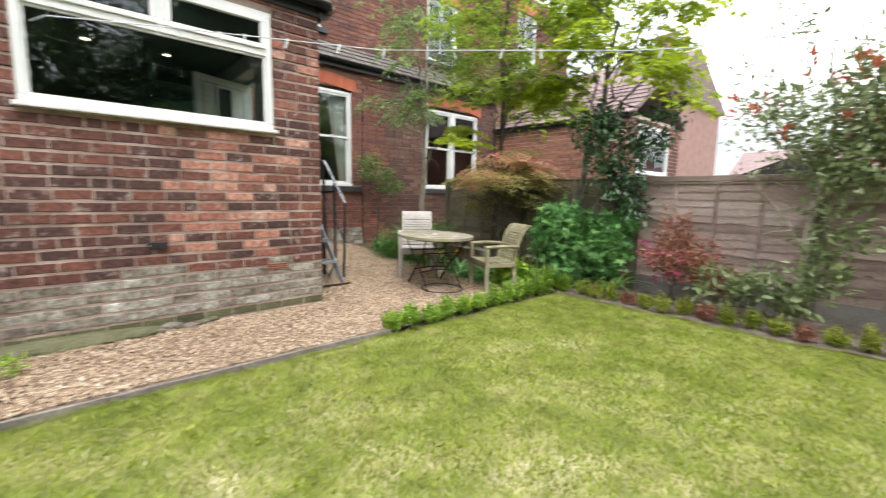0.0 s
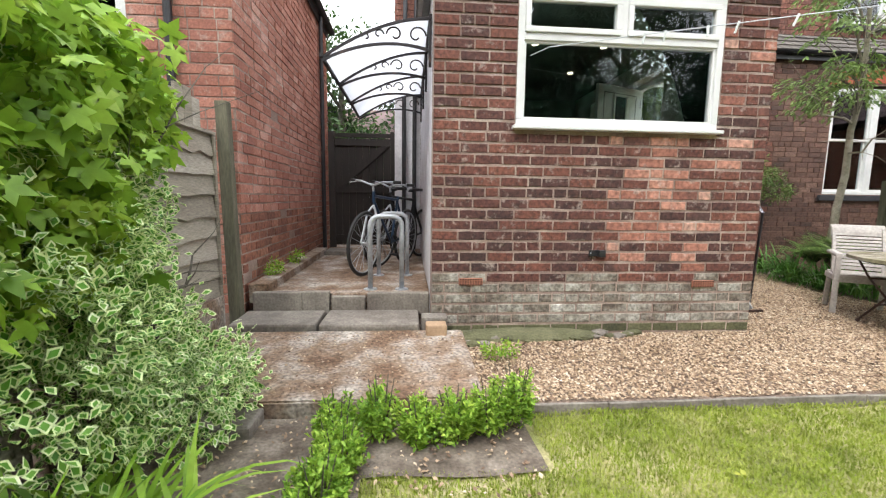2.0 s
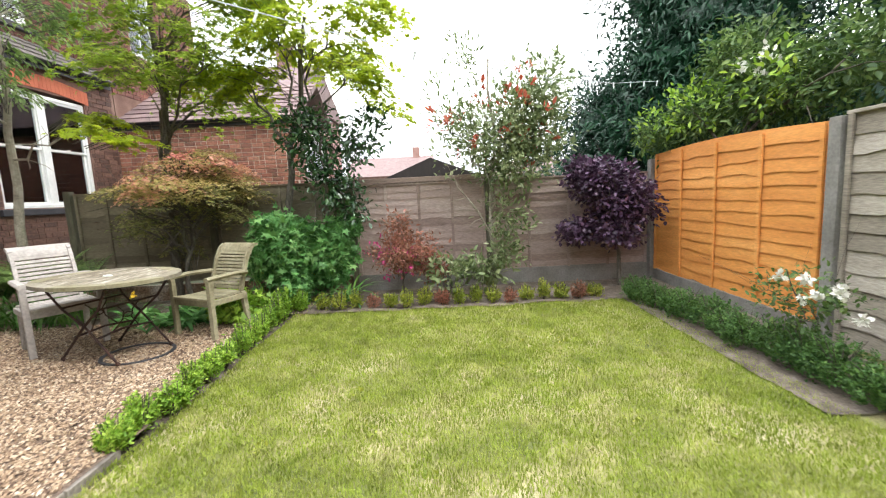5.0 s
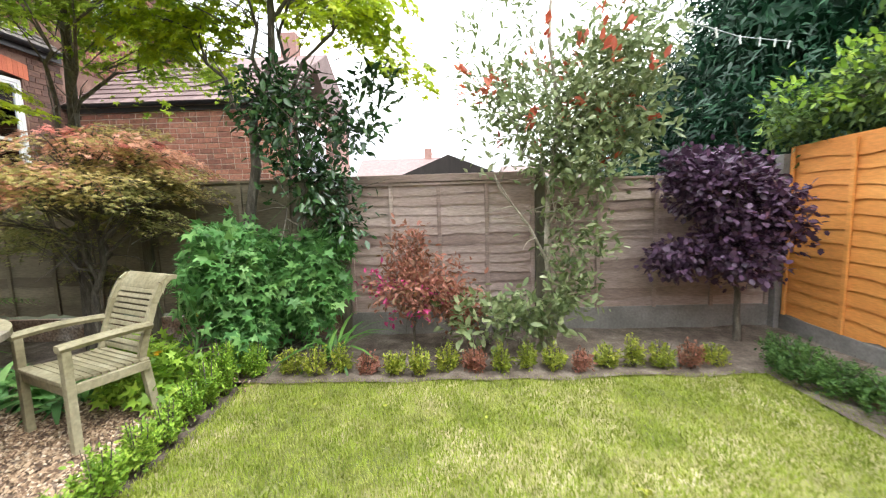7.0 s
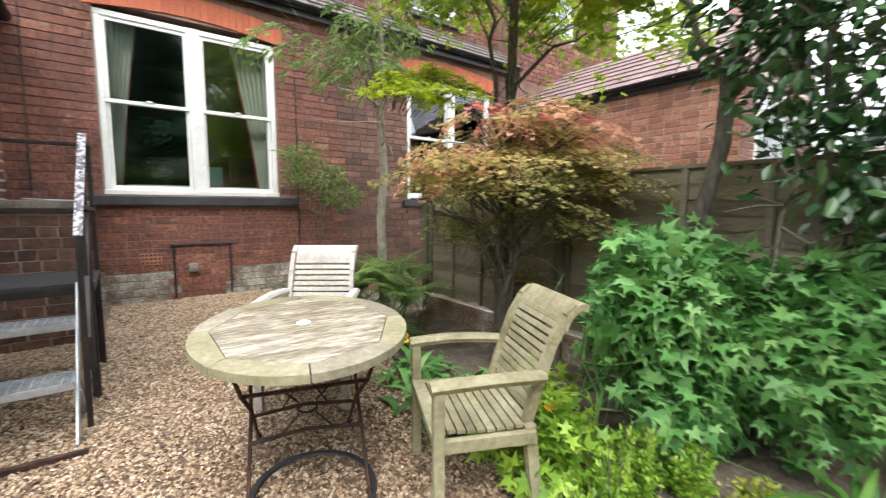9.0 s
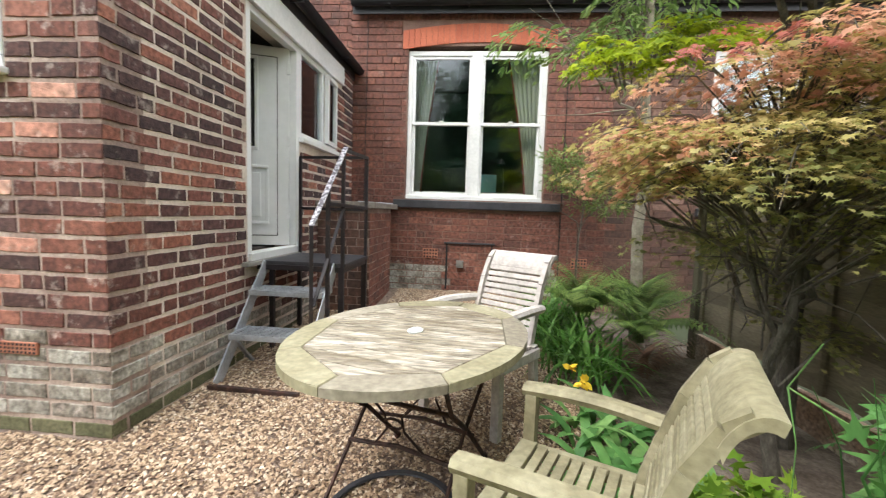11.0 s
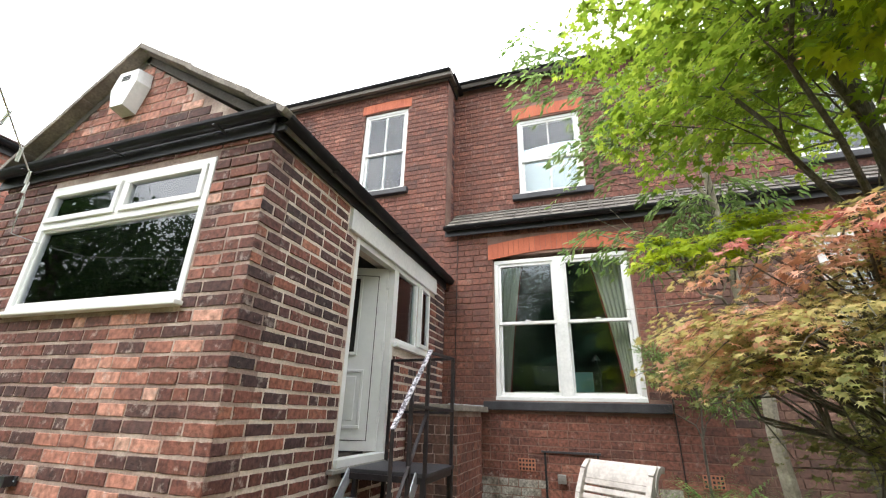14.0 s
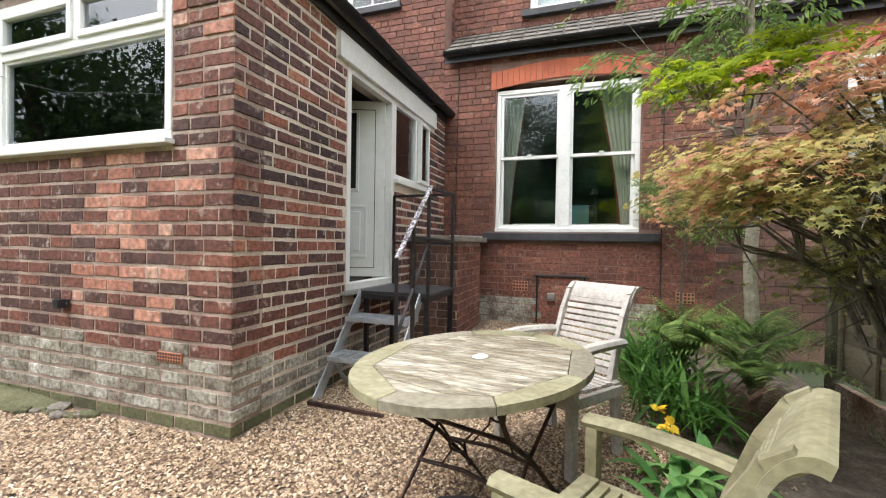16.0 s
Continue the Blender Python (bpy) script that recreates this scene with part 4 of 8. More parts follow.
def upvc_window(name, label, m, w, h, transom=0.66, panes_top=2, sill=True):
    """A white plastic window with a fixed light below and top vents; x along, z up, its face at y = 0, in at +y."""
    root = tagged(new(name), label, kind="structure")
    root.matrix_world = m
    part("window_frame", frame_rect(bmesh.new(), w, h, 0.055, 0.07), m_upvc, root)
    zt = h * transom
    part("transom", boxes(((0.055, 0.0, zt - 0.03), (w - 0.055, 0.07, zt + 0.03)), bev=0.005), m_upvc, root)
    part("mullion", boxes(((w * 0.5 - 0.03, 0.0, zt + 0.03), (w * 0.5 + 0.03, 0.07, h - 0.055)), bev=0.005), m_upvc, root)
    part("bead", frame_rect(bmesh.new(), w - 0.11, zt - 0.085, 0.02, 0.03, 0.02, 0.055, 0.055, 0.003), m_upvc, root)
    pane("pane", root, 0.07, w - 0.07, 0.07, zt - 0.04, 0.035)
    for k in range(2):
        x0 = 0.055 if k == 0 else w * 0.5 + 0.03
        x1 = w * 0.5 - 0.03 if k == 0 else w - 0.055
        part("vent_sash", frame_rect(bmesh.new(), x1 - x0, h - 0.055 - zt - 0.03, 0.045, 0.05, -0.018, x0, zt + 0.03), m_upvc, root)
        pane("pane", root, x0 + 0.04, x1 - 0.04, zt + 0.07, h - 0.09, 0.01)
    if sill:
        part("window_sill", boxes(((-0.03, -0.06, -0.035), (w + 0.03, 0.07, -0.002)), bev=0.008), m_upvc, root)
    return root


def sash(name, label, m, w, h, lights=2, meeting=0.52, bars=False, sill=True, mat=None):
    """A white wooden sash window with side-by-side lights."""
    root = tagged(new(name), label, kind="structure")
    root.matrix_world = m
    mat = mat or m_white
    part("window_frame", frame_rect(bmesh.new(), w, h, 0.06, 0.10), mat, root)
    lw = (w - 0.12 - (0.13 if lights == 2 else 0)) / lights
    if lights == 2:
        part("mullion", boxes(((w / 2 - 0.075, -0.01, 0.0), (w / 2 + 0.075, 0.10, h)), bev=0.008), mat, root)
    for k in range(lights):
        x0 = 0.06 + k * (lw + 0.13)
        for z0, z1, y in ((0.06, h * meeting + 0.02, 0.045), (h * meeting - 0.02, h - 0.06, 0.015)):
            part("sash", frame_rect(bmesh.new(), lw, z1 - z0, 0.042, 0.03, y, x0, z0, 0.004), mat, root)
            pane("pane", root, x0 + 0.035, x0 + lw - 0.035, z0 + 0.035, z1 - 0.035, y + 0.012)
            if bars:
                part("glazing_bar", boxes(((x0 + lw / 2 - 0.012, y + 0.002, z0 + 0.04), (x0 + lw / 2 + 0.012, y + 0.026, z1 - 0.04))), mat, root)
        part("latch", boxes(((x0 + lw / 2 - 0.03, 0.0, h * meeting + 0.02), (x0 + lw / 2 + 0.03, 0.02, h * meeting + 0.04)), bev=0.004), mat, root)
    if sill:
        part("window_sill", boxes(((-0.02, -0.03, -0.002), (w + 0.02, 0.06, 0.05)), bev=0.006), mat, root)
    return root


upvc_window("window_kitchen", "white plastic kitchen window with two top vents over a wide pane", pose(E_WIN[0], FRONT - 0.012, E_WIN[2]), E_WIN[1] - E_WIN[0], E_WIN[3] - E_WIN[2])
sash("window_dining", "white painted double sash window with cream curtains", pose(M_WIN[0], BACK + 0.03, M_WIN[2]), M_WIN[1] - M_WIN[0], 1.98)
sash("window_neighbour", "white painted double sash window of the neighbouring house", pose(N_WIN[0], BACK + 0.03, N_WIN[2]), N_WIN[1] - N_WIN[0], 1.98)
sash("window_bedroom", "white upper sash window with a pale blind", pose(U_WIN[0], UPPER + 0.03, U_WIN[2]), 1.08, 1.55, 1, 0.45, True)
sash("window_bedroom_neighbour", "white upper sash window of the neighbouring house", pose(U_WIN2[0], UPPER + 0.03, U_WIN2[2]), 1.08, 1.55, 1, 0.45, True)
sash("window_bathroom", "white upper window with four panes", pose(O_WIN[0], BACK + 0.03, O_WIN[2]), 0.92, 1.77, 1, 0.48, True)
sash("window_neighbour_bathroom", "white upper window of the neighbouring outrigger", pose(NX + 0.8, BACK + 0.03, 4.85), 0.95, 1.77, 1, 0.48, True)
upvc_window("window_neighbour_kitchen", "white window in the neighbouring extension", pose(NX + 0.5, FRONT - 0.012, 1.83), 1.8, 1.1)
sash("window_next_house", "tall white window of the next house behind the climber", pose(-4.75, 4.74, 1.0), 1.03, 2.6, 1)
for n, x0, x1, y, z in (("sill_dining", 2.5, 4.76, BACK, 1.30), ("sill_neighbour", 6.5, 8.6, BACK, 1.30)):
    tagged(part(n, boxes(((x0, y - 0.07, z - 0.045), (x1, y + 0.1, z + 0.065)), bev=0.012), m_slate), "black painted stone sill", kind="structure")
for n, x0, x1, y, z in (("sill_bedroom", 2.92, 4.22, UPPER, 4.63), ("sill_bedroom_neighbour", 6.9, 8.2, UPPER, 4.63), ("sill_bathroom", 0.08, 1.18, BACK, 4.79)):
    tagged(part(n, boxes(((x0, y - 0.09, z - 0.05), (x1, y + 0.1, z + 0.05)), bev=0.012), m_slate), "dark painted stone sill", kind="structure")


def arch(name, x0, x1, z, y, h=0.25, rise=0.09, label="flat arch of bright red bricks over the window"):
    root = thing(name, label, "lintel", kind="structure")
    n = int((x1 - x0) / 0.078)
    for k in range(n):
        a, b = x0 + (x1 - x0) * k / n + 0.002, x0 + (x1 - x0) * (k + 1) / n - 0.002
        bm = bmesh.new()
        za, zb = (z + rise * math.sin(math.pi * (q - x0) / (x1 - x0)) for q in (a, b))
        v = [bm.verts.new((x, yy, zz)) for yy in (y - 0.014, y + 0.02) for x, zz in ((a, za), (b, zb), (b, zb + h), (a, za + h))]
        for f in ((0, 1, 2, 3), (7, 6, 5, 4), (0, 4, 5, 1), (1, 5, 6, 2), (2, 6, 7, 3), (3, 7, 4, 0)):
            bm.faces.new([v[i] for i in f])
        part("brick", bm, m_arch, root)


arch("arch_dining", 2.58, 4.62, 3.37, BACK, 0.24)
arch("arch_neighbour", 6.5, 8.56, 3.37, BACK, 0.24)
arch("arch_bedroom", 2.95, 4.2, 6.25, UPPER, 0.24, 0.03)
arch("arch_bedroom_neighbour", 6.93, 8.2, 6.25, UPPER, 0.24, 0.03)
arch("arch_bathroom", 0.1, 1.14, 6.63, BACK, 0.20, 0.02)
arch("arch_neighbour_bathroom", NX + 0.75, NX + 1.8, 6.63, BACK, 0.2, 0.02)

# rooms behind the glass
def room(name, x0, x1, y0, y1, z0, z1, mat, skip):
    t = 0.05
    rows = {"floor": ((x0, y0, z0 - t), (x1, y1, z0)), "ceiling": ((x0, y0, z1), (x1, y1, z1 + t)), "w": ((x0 - t, y0, z0), (x0, y1, z1)), "e": ((x1, y0, z0), (x1 + t, y1, z1)),
            "s": ((x0, y0 - t, z0), (x1, y0, z1)), "n": ((x0, y1, z0), (x1, y1 + t, z1))}
    for k, r in rows.items():
        if k not in skip:
            nm = {"floor": "floor_", "ceiling": "ceiling_"}.get(k, "wall_" + k + "_") + name
            tagged(part(nm, boxes(r), mat if k != "floor" else m_dim), kind="structure")


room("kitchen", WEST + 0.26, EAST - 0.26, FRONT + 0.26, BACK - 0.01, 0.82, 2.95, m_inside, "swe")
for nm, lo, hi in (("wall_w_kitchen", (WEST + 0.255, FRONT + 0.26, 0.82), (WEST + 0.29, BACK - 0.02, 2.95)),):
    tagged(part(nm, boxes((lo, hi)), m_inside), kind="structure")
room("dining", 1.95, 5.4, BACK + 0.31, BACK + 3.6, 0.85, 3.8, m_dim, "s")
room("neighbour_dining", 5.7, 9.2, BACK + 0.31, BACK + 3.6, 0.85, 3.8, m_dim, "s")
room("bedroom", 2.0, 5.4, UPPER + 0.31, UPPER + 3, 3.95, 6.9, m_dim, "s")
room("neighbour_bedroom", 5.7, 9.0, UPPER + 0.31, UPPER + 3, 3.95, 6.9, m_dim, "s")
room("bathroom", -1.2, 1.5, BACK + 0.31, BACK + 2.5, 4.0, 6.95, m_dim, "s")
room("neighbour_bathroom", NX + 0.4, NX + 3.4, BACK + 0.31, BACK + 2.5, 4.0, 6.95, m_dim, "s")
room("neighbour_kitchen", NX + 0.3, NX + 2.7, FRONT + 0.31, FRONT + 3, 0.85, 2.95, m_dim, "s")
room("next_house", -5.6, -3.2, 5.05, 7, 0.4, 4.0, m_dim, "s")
for n, x0, x1, y, z0, z1 in (("blind_bedroom", U_WIN[0], U_WIN[1], UPPER + 0.2, 4.7, 6.2), ("blind_bathroom", O_WIN[0], O_WIN[1], BACK + 0.2, 4.86, 6.6), ("blind_neighbour", U_WIN2[0], U_WIN2[1], UPPER + 0.2, 4.7, 6.2), ("blind_neighbour_bathroom", NX + .8, NX + 1.75, BACK + .2, 4.86, 6.6)):
    tagged(part("window_blind", boxes(((x0 + 0.05, y, z0 + 0.05), (x1 - 0.05, y + 0.012, z1 - 0.05))), m_blind), "pale blue blind drawn down behind the glass", "blind")


def curtain(x0, x1, y, z0, z1, side):
    """A curtain drawn to its outer side: side 1 hangs from x0, side -1 from x1."""
    bm, seg, lev = bmesh.new(), 30, 12
    rows = []
    for j in range(lev + 1):
        t = j / lev
        w = (x1 - x0) * (0.34 + 0.66 * t ** 1.3)
        start = x0 if side > 0 else x1 - w
        rows.append([bm.verts.new((start + w * i / seg, y + 0.02 * math.sin(i * 1.25 + t), z0 + (z1 - z0) * t)) for i in range(seg + 1)])
    for a, b in zip(rows, rows[1:]):
        for i in range(seg):
            bm.faces.new((a[i], a[i + 1], b[i + 1], b[i]))
    edge = [r[-1 if side > 0 else 0].co.copy() for r in rows]
    root = tagged(new("curtain"), "cream curtain with a dark red trim, drawn aside", "curtain", "curtains of the dining room window")
    smooth(part("drape", bm, m_curtain, root))
    part("trim", tube(bmesh.new(), edge, 0.012, 6), m_redtrim, root)


curtain(2.72, 3.04, BACK + 0.22, 1.44, 3.3, 1)
curtain(4.02, 4.46, BACK + 0.22, 1.44, 3.3, -1)
desk = thing("desk", "white desk by the window", "desk", (3.75, BACK + 0.62, 0.86))
part("desktop", boxes(((-0.9, -0.25, 0.62), (0.6, 0.25, 0.65)), bev=0.005), m_upvc, desk)
for x in (-0.87, 0.57):
    for y in (-0.22, 0.22):
        part("leg", boxes(((x - 0.02, y - 0.02, 0), (x + 0.02, y + 0.02, 0.62))), m_upvc, desk)
part("drawer_box", boxes(((-0.05, -0.22, 0.47), (0.55, 0.22, 0.62)), bev=0.005), m_upvc, desk)
tagged(part("teal_box", boxes(((3.62, BACK + 0.5, 1.52), (3.92, BACK + 0.54, 1.78)), bev=0.01), m_teal), "teal board standing on the white desk", "board")
sc = thing("computer_screen", "dark computer screen on the desk", "computer screen", (3.3, BACK + 0.62, 1.51))
part("screen", boxes(((-0.2, 0, 0.1), (0.2, 0.02, 0.36)), bev=0.004), m_black, sc)
part("stand", boxes(((-0.1, -0.06, 0), (0.1, 0.08, 0.012)), ((-0.02, 0.01, 0.01), (0.02, 0.025, 0.12))), m_black, sc)
lp = thing("desk_lamp", "dark desk lamp by the curtain", "lamp", (4.02, BACK + 0.5, 1.51))
part("stem", tube(bmesh.new(), [(0, 0, 0), (0, 0, 0.28), (-0.04, 0, 0.42)], 0.01), m_black, lp)
part("shade", lathe([(0.02, 0.50), (0.06, 0.42), (0.055, 0.42)], 12, (-0.04, 0, 0)), m_black, lp)
# kitchen sill
worktop = tagged(part("worktop", boxes(((WEST + 0.3, FRONT + 0.26, 1.70), (EAST - 0.3, FRONT + 0.86, 1.74)), bev=0.004), m_dim), "dark worktop under the kitchen window", kind="structure")
vase = lathe([(0.04, 0), (0.065, 0.05), (0.06, 0.12), (0.035, 0.2), (0.04, 0.23)], 16)
tagged(smooth(part("pottery_jar", vase, m_tan)), "tan pottery jar on the kitchen worktop", "jar").location = (0.72, FRONT + 0.42, 1.74)
tagged(smooth(part("blue_bowl", lathe([(0.05, 0), (0.12, 0.07), (0.13, 0.12), (0.11, 0.12)], 18), m_blue)), "blue bowl on the kitchen worktop", "bowl").location = (0.25, FRONT + 0.45, 1.74)
rack_ = thing("dish_rack", "black wire dish rack with plates", "dish rack", (1.0, FRONT + 0.42, 1.74))
part("rack_frame", boxes(((-0.16, -0.12, 0.02), (0.16, -0.11, 0.1)), ((-0.16, 0.11, 0.02), (0.16, 0.12, 0.1)), ((-0.16, -0.12, 0.0), (0.16, 0.12, 0.02))), m_black, rack_)
for k in range(5):
    part("plate", boxes(((-0.12 + k * 0.05, -0.1, 0.02), (-0.11 + k * 0.05, 0.1, 0.2)), bev=0.004), m_upvc, rack_)
for n, x in (("bottle", 0.55), ("bottle", 0.5)):
    tagged(smooth(part(n, lathe([(0.03, 0), (0.032, 0.14), (0.012, 0.18), (0.012, 0.22)], 12), m_blind)), "small pale bottle on the kitchen worktop", "bottle").location = (x, FRONT + 0.36, 1.74)
for i, (x, y) in enumerate(((0.1, 5.6), (0.9, 5.6), (0.1, 6.6), (0.9, 6.6))):
    m = bpy.data.materials.get("ceiling_light") or bpy.data.materials.new("ceiling_light")
    m.use_nodes = True
    m.node_tree.nodes["Principled BSDF"].inputs["Emission Color"].default_value = (1, 0.85, 0.65, 1)
    m.node_tree.nodes["Principled BSDF"].inputs["Emission Strength"].default_value = 4
    sl = tagged(part("spotlight", lathe([(0.035, 0), (0.035, 0.01)], 12), m), "small lit ceiling spotlight in the kitchen", "ceiling light", "kitchen spotlights")
    sl.location = (x, y, 2.935)

# door and side window
dr = tagged(new("door_1"), "white panelled plastic back door standing open", kind="structure")
dr.matrix_world = pose(EAST, 0, 0)
part("door_frame", boxes(((-0.075, 5.59, 0.80), (0.0, 5.655, 2.75)), ((-0.075, 6.465, 0.80), (0.0, 6.53, 2.75)), ((-0.075, 5.655, 2.69), (0.0, 6.465, 2.75)), ((-0.085, 5.60, 0.77), (0.03, 6.53, 0.83)), bev=0.005), m_upvc, dr)
part("fascia_board", boxes(((-0.01, 5.42, 2.752), (0.035, 7.78, 2.965)), bev=0.004), m_white, dr)
part("threshold", boxes(((-0.1, 5.5, 0.735), (0.06, 6.56, 0.768)), bev=0.006), m_concrete_grey, dr)
leaf = part("door_leaf", boxes(((0, 0, 0), (0.80, 0.05, 1.86)), bev=0.004), m_upvc, dr)
leaf.matrix_basis = pose(-0.07, 6.46, 0.835, 0, 0, 180 + 22)
bm = bmesh.new()
frame_rect(bm, 0.26, 0.86, 0.032, 0.018, 0.05, 0.27, 0.90)
frame_rect(bm, 0.44, 0.56, 0.03, 0.018, 0.05, 0.18, 0.20)
part("moulding", bm, m_upvc, leaf)
# thin black outline standing in for the shade in the panel's groove
part("seal", frame_rect(bmesh.new(), 0.60, 1.68, 0.007, 0.003, 0.05, 0.10, 0.09, 0.0), m_black, leaf)
part("raised_panel", boxes(((0.25, 0.05, 0.27), (0.55, 0.066, 0.69)), bev=0.008), m_upvc, leaf)
part("door_light", boxes(((0.302, 0.051, 0.932), (0.498, 0.056, 1.728))), m_slat_gap, leaf)
for z in (0.25, 0.95, 1.62):
    part("hinge", boxes(((-0.012, 0.045, z), (0.02, 0.066, z + 0.10)), bev=0.004), m_white, leaf)
hd = bmesh.new()
box(hd, (0.70, 0.05, 0.95), (0.74, 0.062, 1.15), 0.004)
bar(hd, (0.72, 0.08, 1.06), (0.60, 0.08, 1.06), 0.018, 0.018, 0.004)
part("door_handle", hd, m_white, leaf)
sw = tagged(new("window_side"), "white plastic side window with one sash ajar", kind="structure")
sw.matrix_world = pose(EAST, 6.53, 1.90, 0, 0, 90)
part("window_frame", frame_rect(bmesh.new(), 1.05, 0.85, 0.05, 0.07), m_upvc, sw)
part("mullion", boxes(((0.60, 0, 0.05), (0.65, 0.07, 0.80)), bev=0.004), m_upvc, sw)
part("window_sill", boxes(((-0.0, -0.05, -0.05), (1.07, 0.06, -0.002)), bev=0.006), m_upvc, sw)
pane("pane", sw, 0.05, 0.60, 0.05, 0.80, 0.03)
sa = part("vent_sash", frame_rect(bmesh.new(), 0.37, 0.77, 0.045, 0.05, 0, 0, 0), m_upvc, sw)
sa.matrix_basis = pose(0.65, -0.055, 0.04, 0, 0, 4)
pane("pane", sa, 0.04, 0.33, 0.04, 0.73, 0.02)

# ---- fences ----


FENCE = [None]


def lap_panel(name, label, a, b, z0, z1, mat, face, seed, battens=3, slats=13, top=0.0, arched=0.0):
    """A waney-lap panel from a to b (x, y); face: +1 or -1, the side on which the battens stand."""
    rng = random.Random(seed)
    a, b = Vector((*a, 0)), Vector((*b, 0))
    L = (b - a).length
    root = tagged(new(name), label)
    root.parent = FENCE[0]
    root.matrix_basis = pose(a.x, a.y, z0, 0, 0, math.degrees(math.atan2(b.y - a.y, b.x - a.x)))
    H = z1 - z0
    step = H / slats
    for k in range(slats):
        z = k * step
        bm = bmesh.new()
        n = 14
        low = [z + 0.012 * math.sin(rng.uniform(0, 6)) + rng.uniform(-0.007, 0.007) for _ in range(n + 1)]
        w = face * ((0.020 if mat is m_fence else 0.013 if mat is m_orange else 0.028 if slats == 8 else 0.017) + 0.005 * rng.random())
        vs = []
        for i in range(n + 1):
            x = L * i / n
            zt = z + step * 1.12
            if arched and k == slats - 1:
                zt = z + step + arched * math.sin(math.pi * x / L)
            if k == slats - 1:
                zt = min(zt, H) if not arched else zt
            vs.append([bm.verts.new(p) for p in ((x, w, low[i]), (x, face * 0.003, zt), (x, -face * 0.005, zt), (x, w - face * 0.011, low[i]))])
        for p, q in zip(vs, vs[1:]):
            for c in range(4):
                bm.faces.new((p[c], p[(c + 1) % 4], q[(c + 1) % 4], q[c]))
        bm.faces.new(vs[0])
        bm.faces.new(vs[-1][::-1])
        bmesh.ops.recalc_face_normals(bm, faces=bm.faces)
        part("slat", bm, mat, root)
    bx = [0.02] + [L * (i + 1) / (battens + 1) for i in range(battens)] + [L - 0.055]
    for x in bx:
        part("batten", boxes(((x, min(face * 0.021, face * 0.042), 0), (x + 0.036, max(face * 0.021, face * 0.042), H)), bev=0.003), mat, root)
    part("cap_rail", boxes(((0, -0.02, H), (L, 0.036 if face > 0 else 0.02, H + 0.025)) if face > 0 else ((0, -0.038, H), (L, 0.02, H + 0.025)), bev=0.004), mat, root) if not arched else None
    if top:
        part("top_rail", boxes(((-0.02, -0.06, H + 0.03), (L, 0.06, H + 0.10)), bev=0.006), m_fence, root)
    return root


def post(name, at, h, w, mat, label, rx=0, ry=0, z0=-0.15):
    ob = tagged(part(name, boxes(((-w / 2, -w / 2, 0), (w / 2, w / 2, h - z0)), bev=0.008), mat, FENCE[0]), label)
    ob.matrix_basis = pose(*at, z0, rx, ry)
    return ob


FENCE[0] = thing("fence_east", "brown lap fence with concrete gravel boards along the border", "fence")
FX, FY = 5.74, -1.69
ys = [6.38, 4.46, 2.50]
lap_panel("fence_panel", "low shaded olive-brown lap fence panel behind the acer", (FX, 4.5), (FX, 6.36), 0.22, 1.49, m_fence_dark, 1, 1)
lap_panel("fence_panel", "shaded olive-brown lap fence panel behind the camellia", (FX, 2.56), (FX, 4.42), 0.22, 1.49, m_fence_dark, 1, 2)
lap_panel("fence_panel", "weathered brown lap fence panel with a thick rail on top", (FX, 0.64), (FX, 2.48), 0.17, 1.42, m_fence, 1, 3, top=1)
lap_panel("fence_panel", "weathered brown lap fence panel behind the photinia", (FX, -1.62), (FX, 0.58), 0.17, 1.42, m_fence, 1, 4)
for y in (6.42, 4.46, 2.52, 0.61):
    post("fence_post", (FX - 0.02, y), 1.55, 0.09, m_postwood, "dark wooden fence post")
post("corner_post", (FX - 0.06, FY + 0.03), 1.60, 0.10, m_concrete_grey, "grey concrete post at the corner of the fences")
for y0, y1, m in ((4.5, 6.38, m_concrete), (2.56, 4.42, m_concrete), (0.65, 2.48, m_concrete_grey), (-1.62, 0.57, m_concrete_grey)):
    part("gravel_board", boxes(((FX - 0.03, y0, -0.15), (FX + 0.02, y1, 0.18)), bev=0.006), m, FENCE[0], "grey concrete gravel board under the fence")
FENCE[0] = thing("fence_south", "lap fence with one new orange panel and old grey panels", "fence")
lap_panel("fence_panel", "bright orange new lap fence panel with an arched top", (3.06, FY), (5.62, FY), 0.10, 1.66, m_orange, 1, 5, battens=3, arched=0.05)
part("gravel_board", boxes(((3.05, FY - 0.03, -0.15), (5.63, FY + 0.03, 0.095)), bev=0.006), m_concrete_grey, FENCE[0], "pale concrete gravel board under the orange fence")
post("fence_post", (2.99, FY), 1.68, 0.10, m_concrete_grey, "tall grey concrete post between the orange and the grey fence")
lap_panel("fence_panel", "old grey lap fence panel with curling slats", (1.08, FY), (2.92, FY), 0.0, 1.68, m_greyfence, 1, 6, battens=3, slats=12)
for k, x in enumerate((-0.84, -2.76)):
    lap_panel("fence_panel", "old grey lap fence panel", (x, FY), (x + 1.84, FY), 0.0, 1.68, m_greyfence, 1, 7 + k, battens=3, slats=12)
    post("fence_post", (x + 1.88, FY), 1.7, 0.10, m_concrete_grey, "grey concrete fence post")
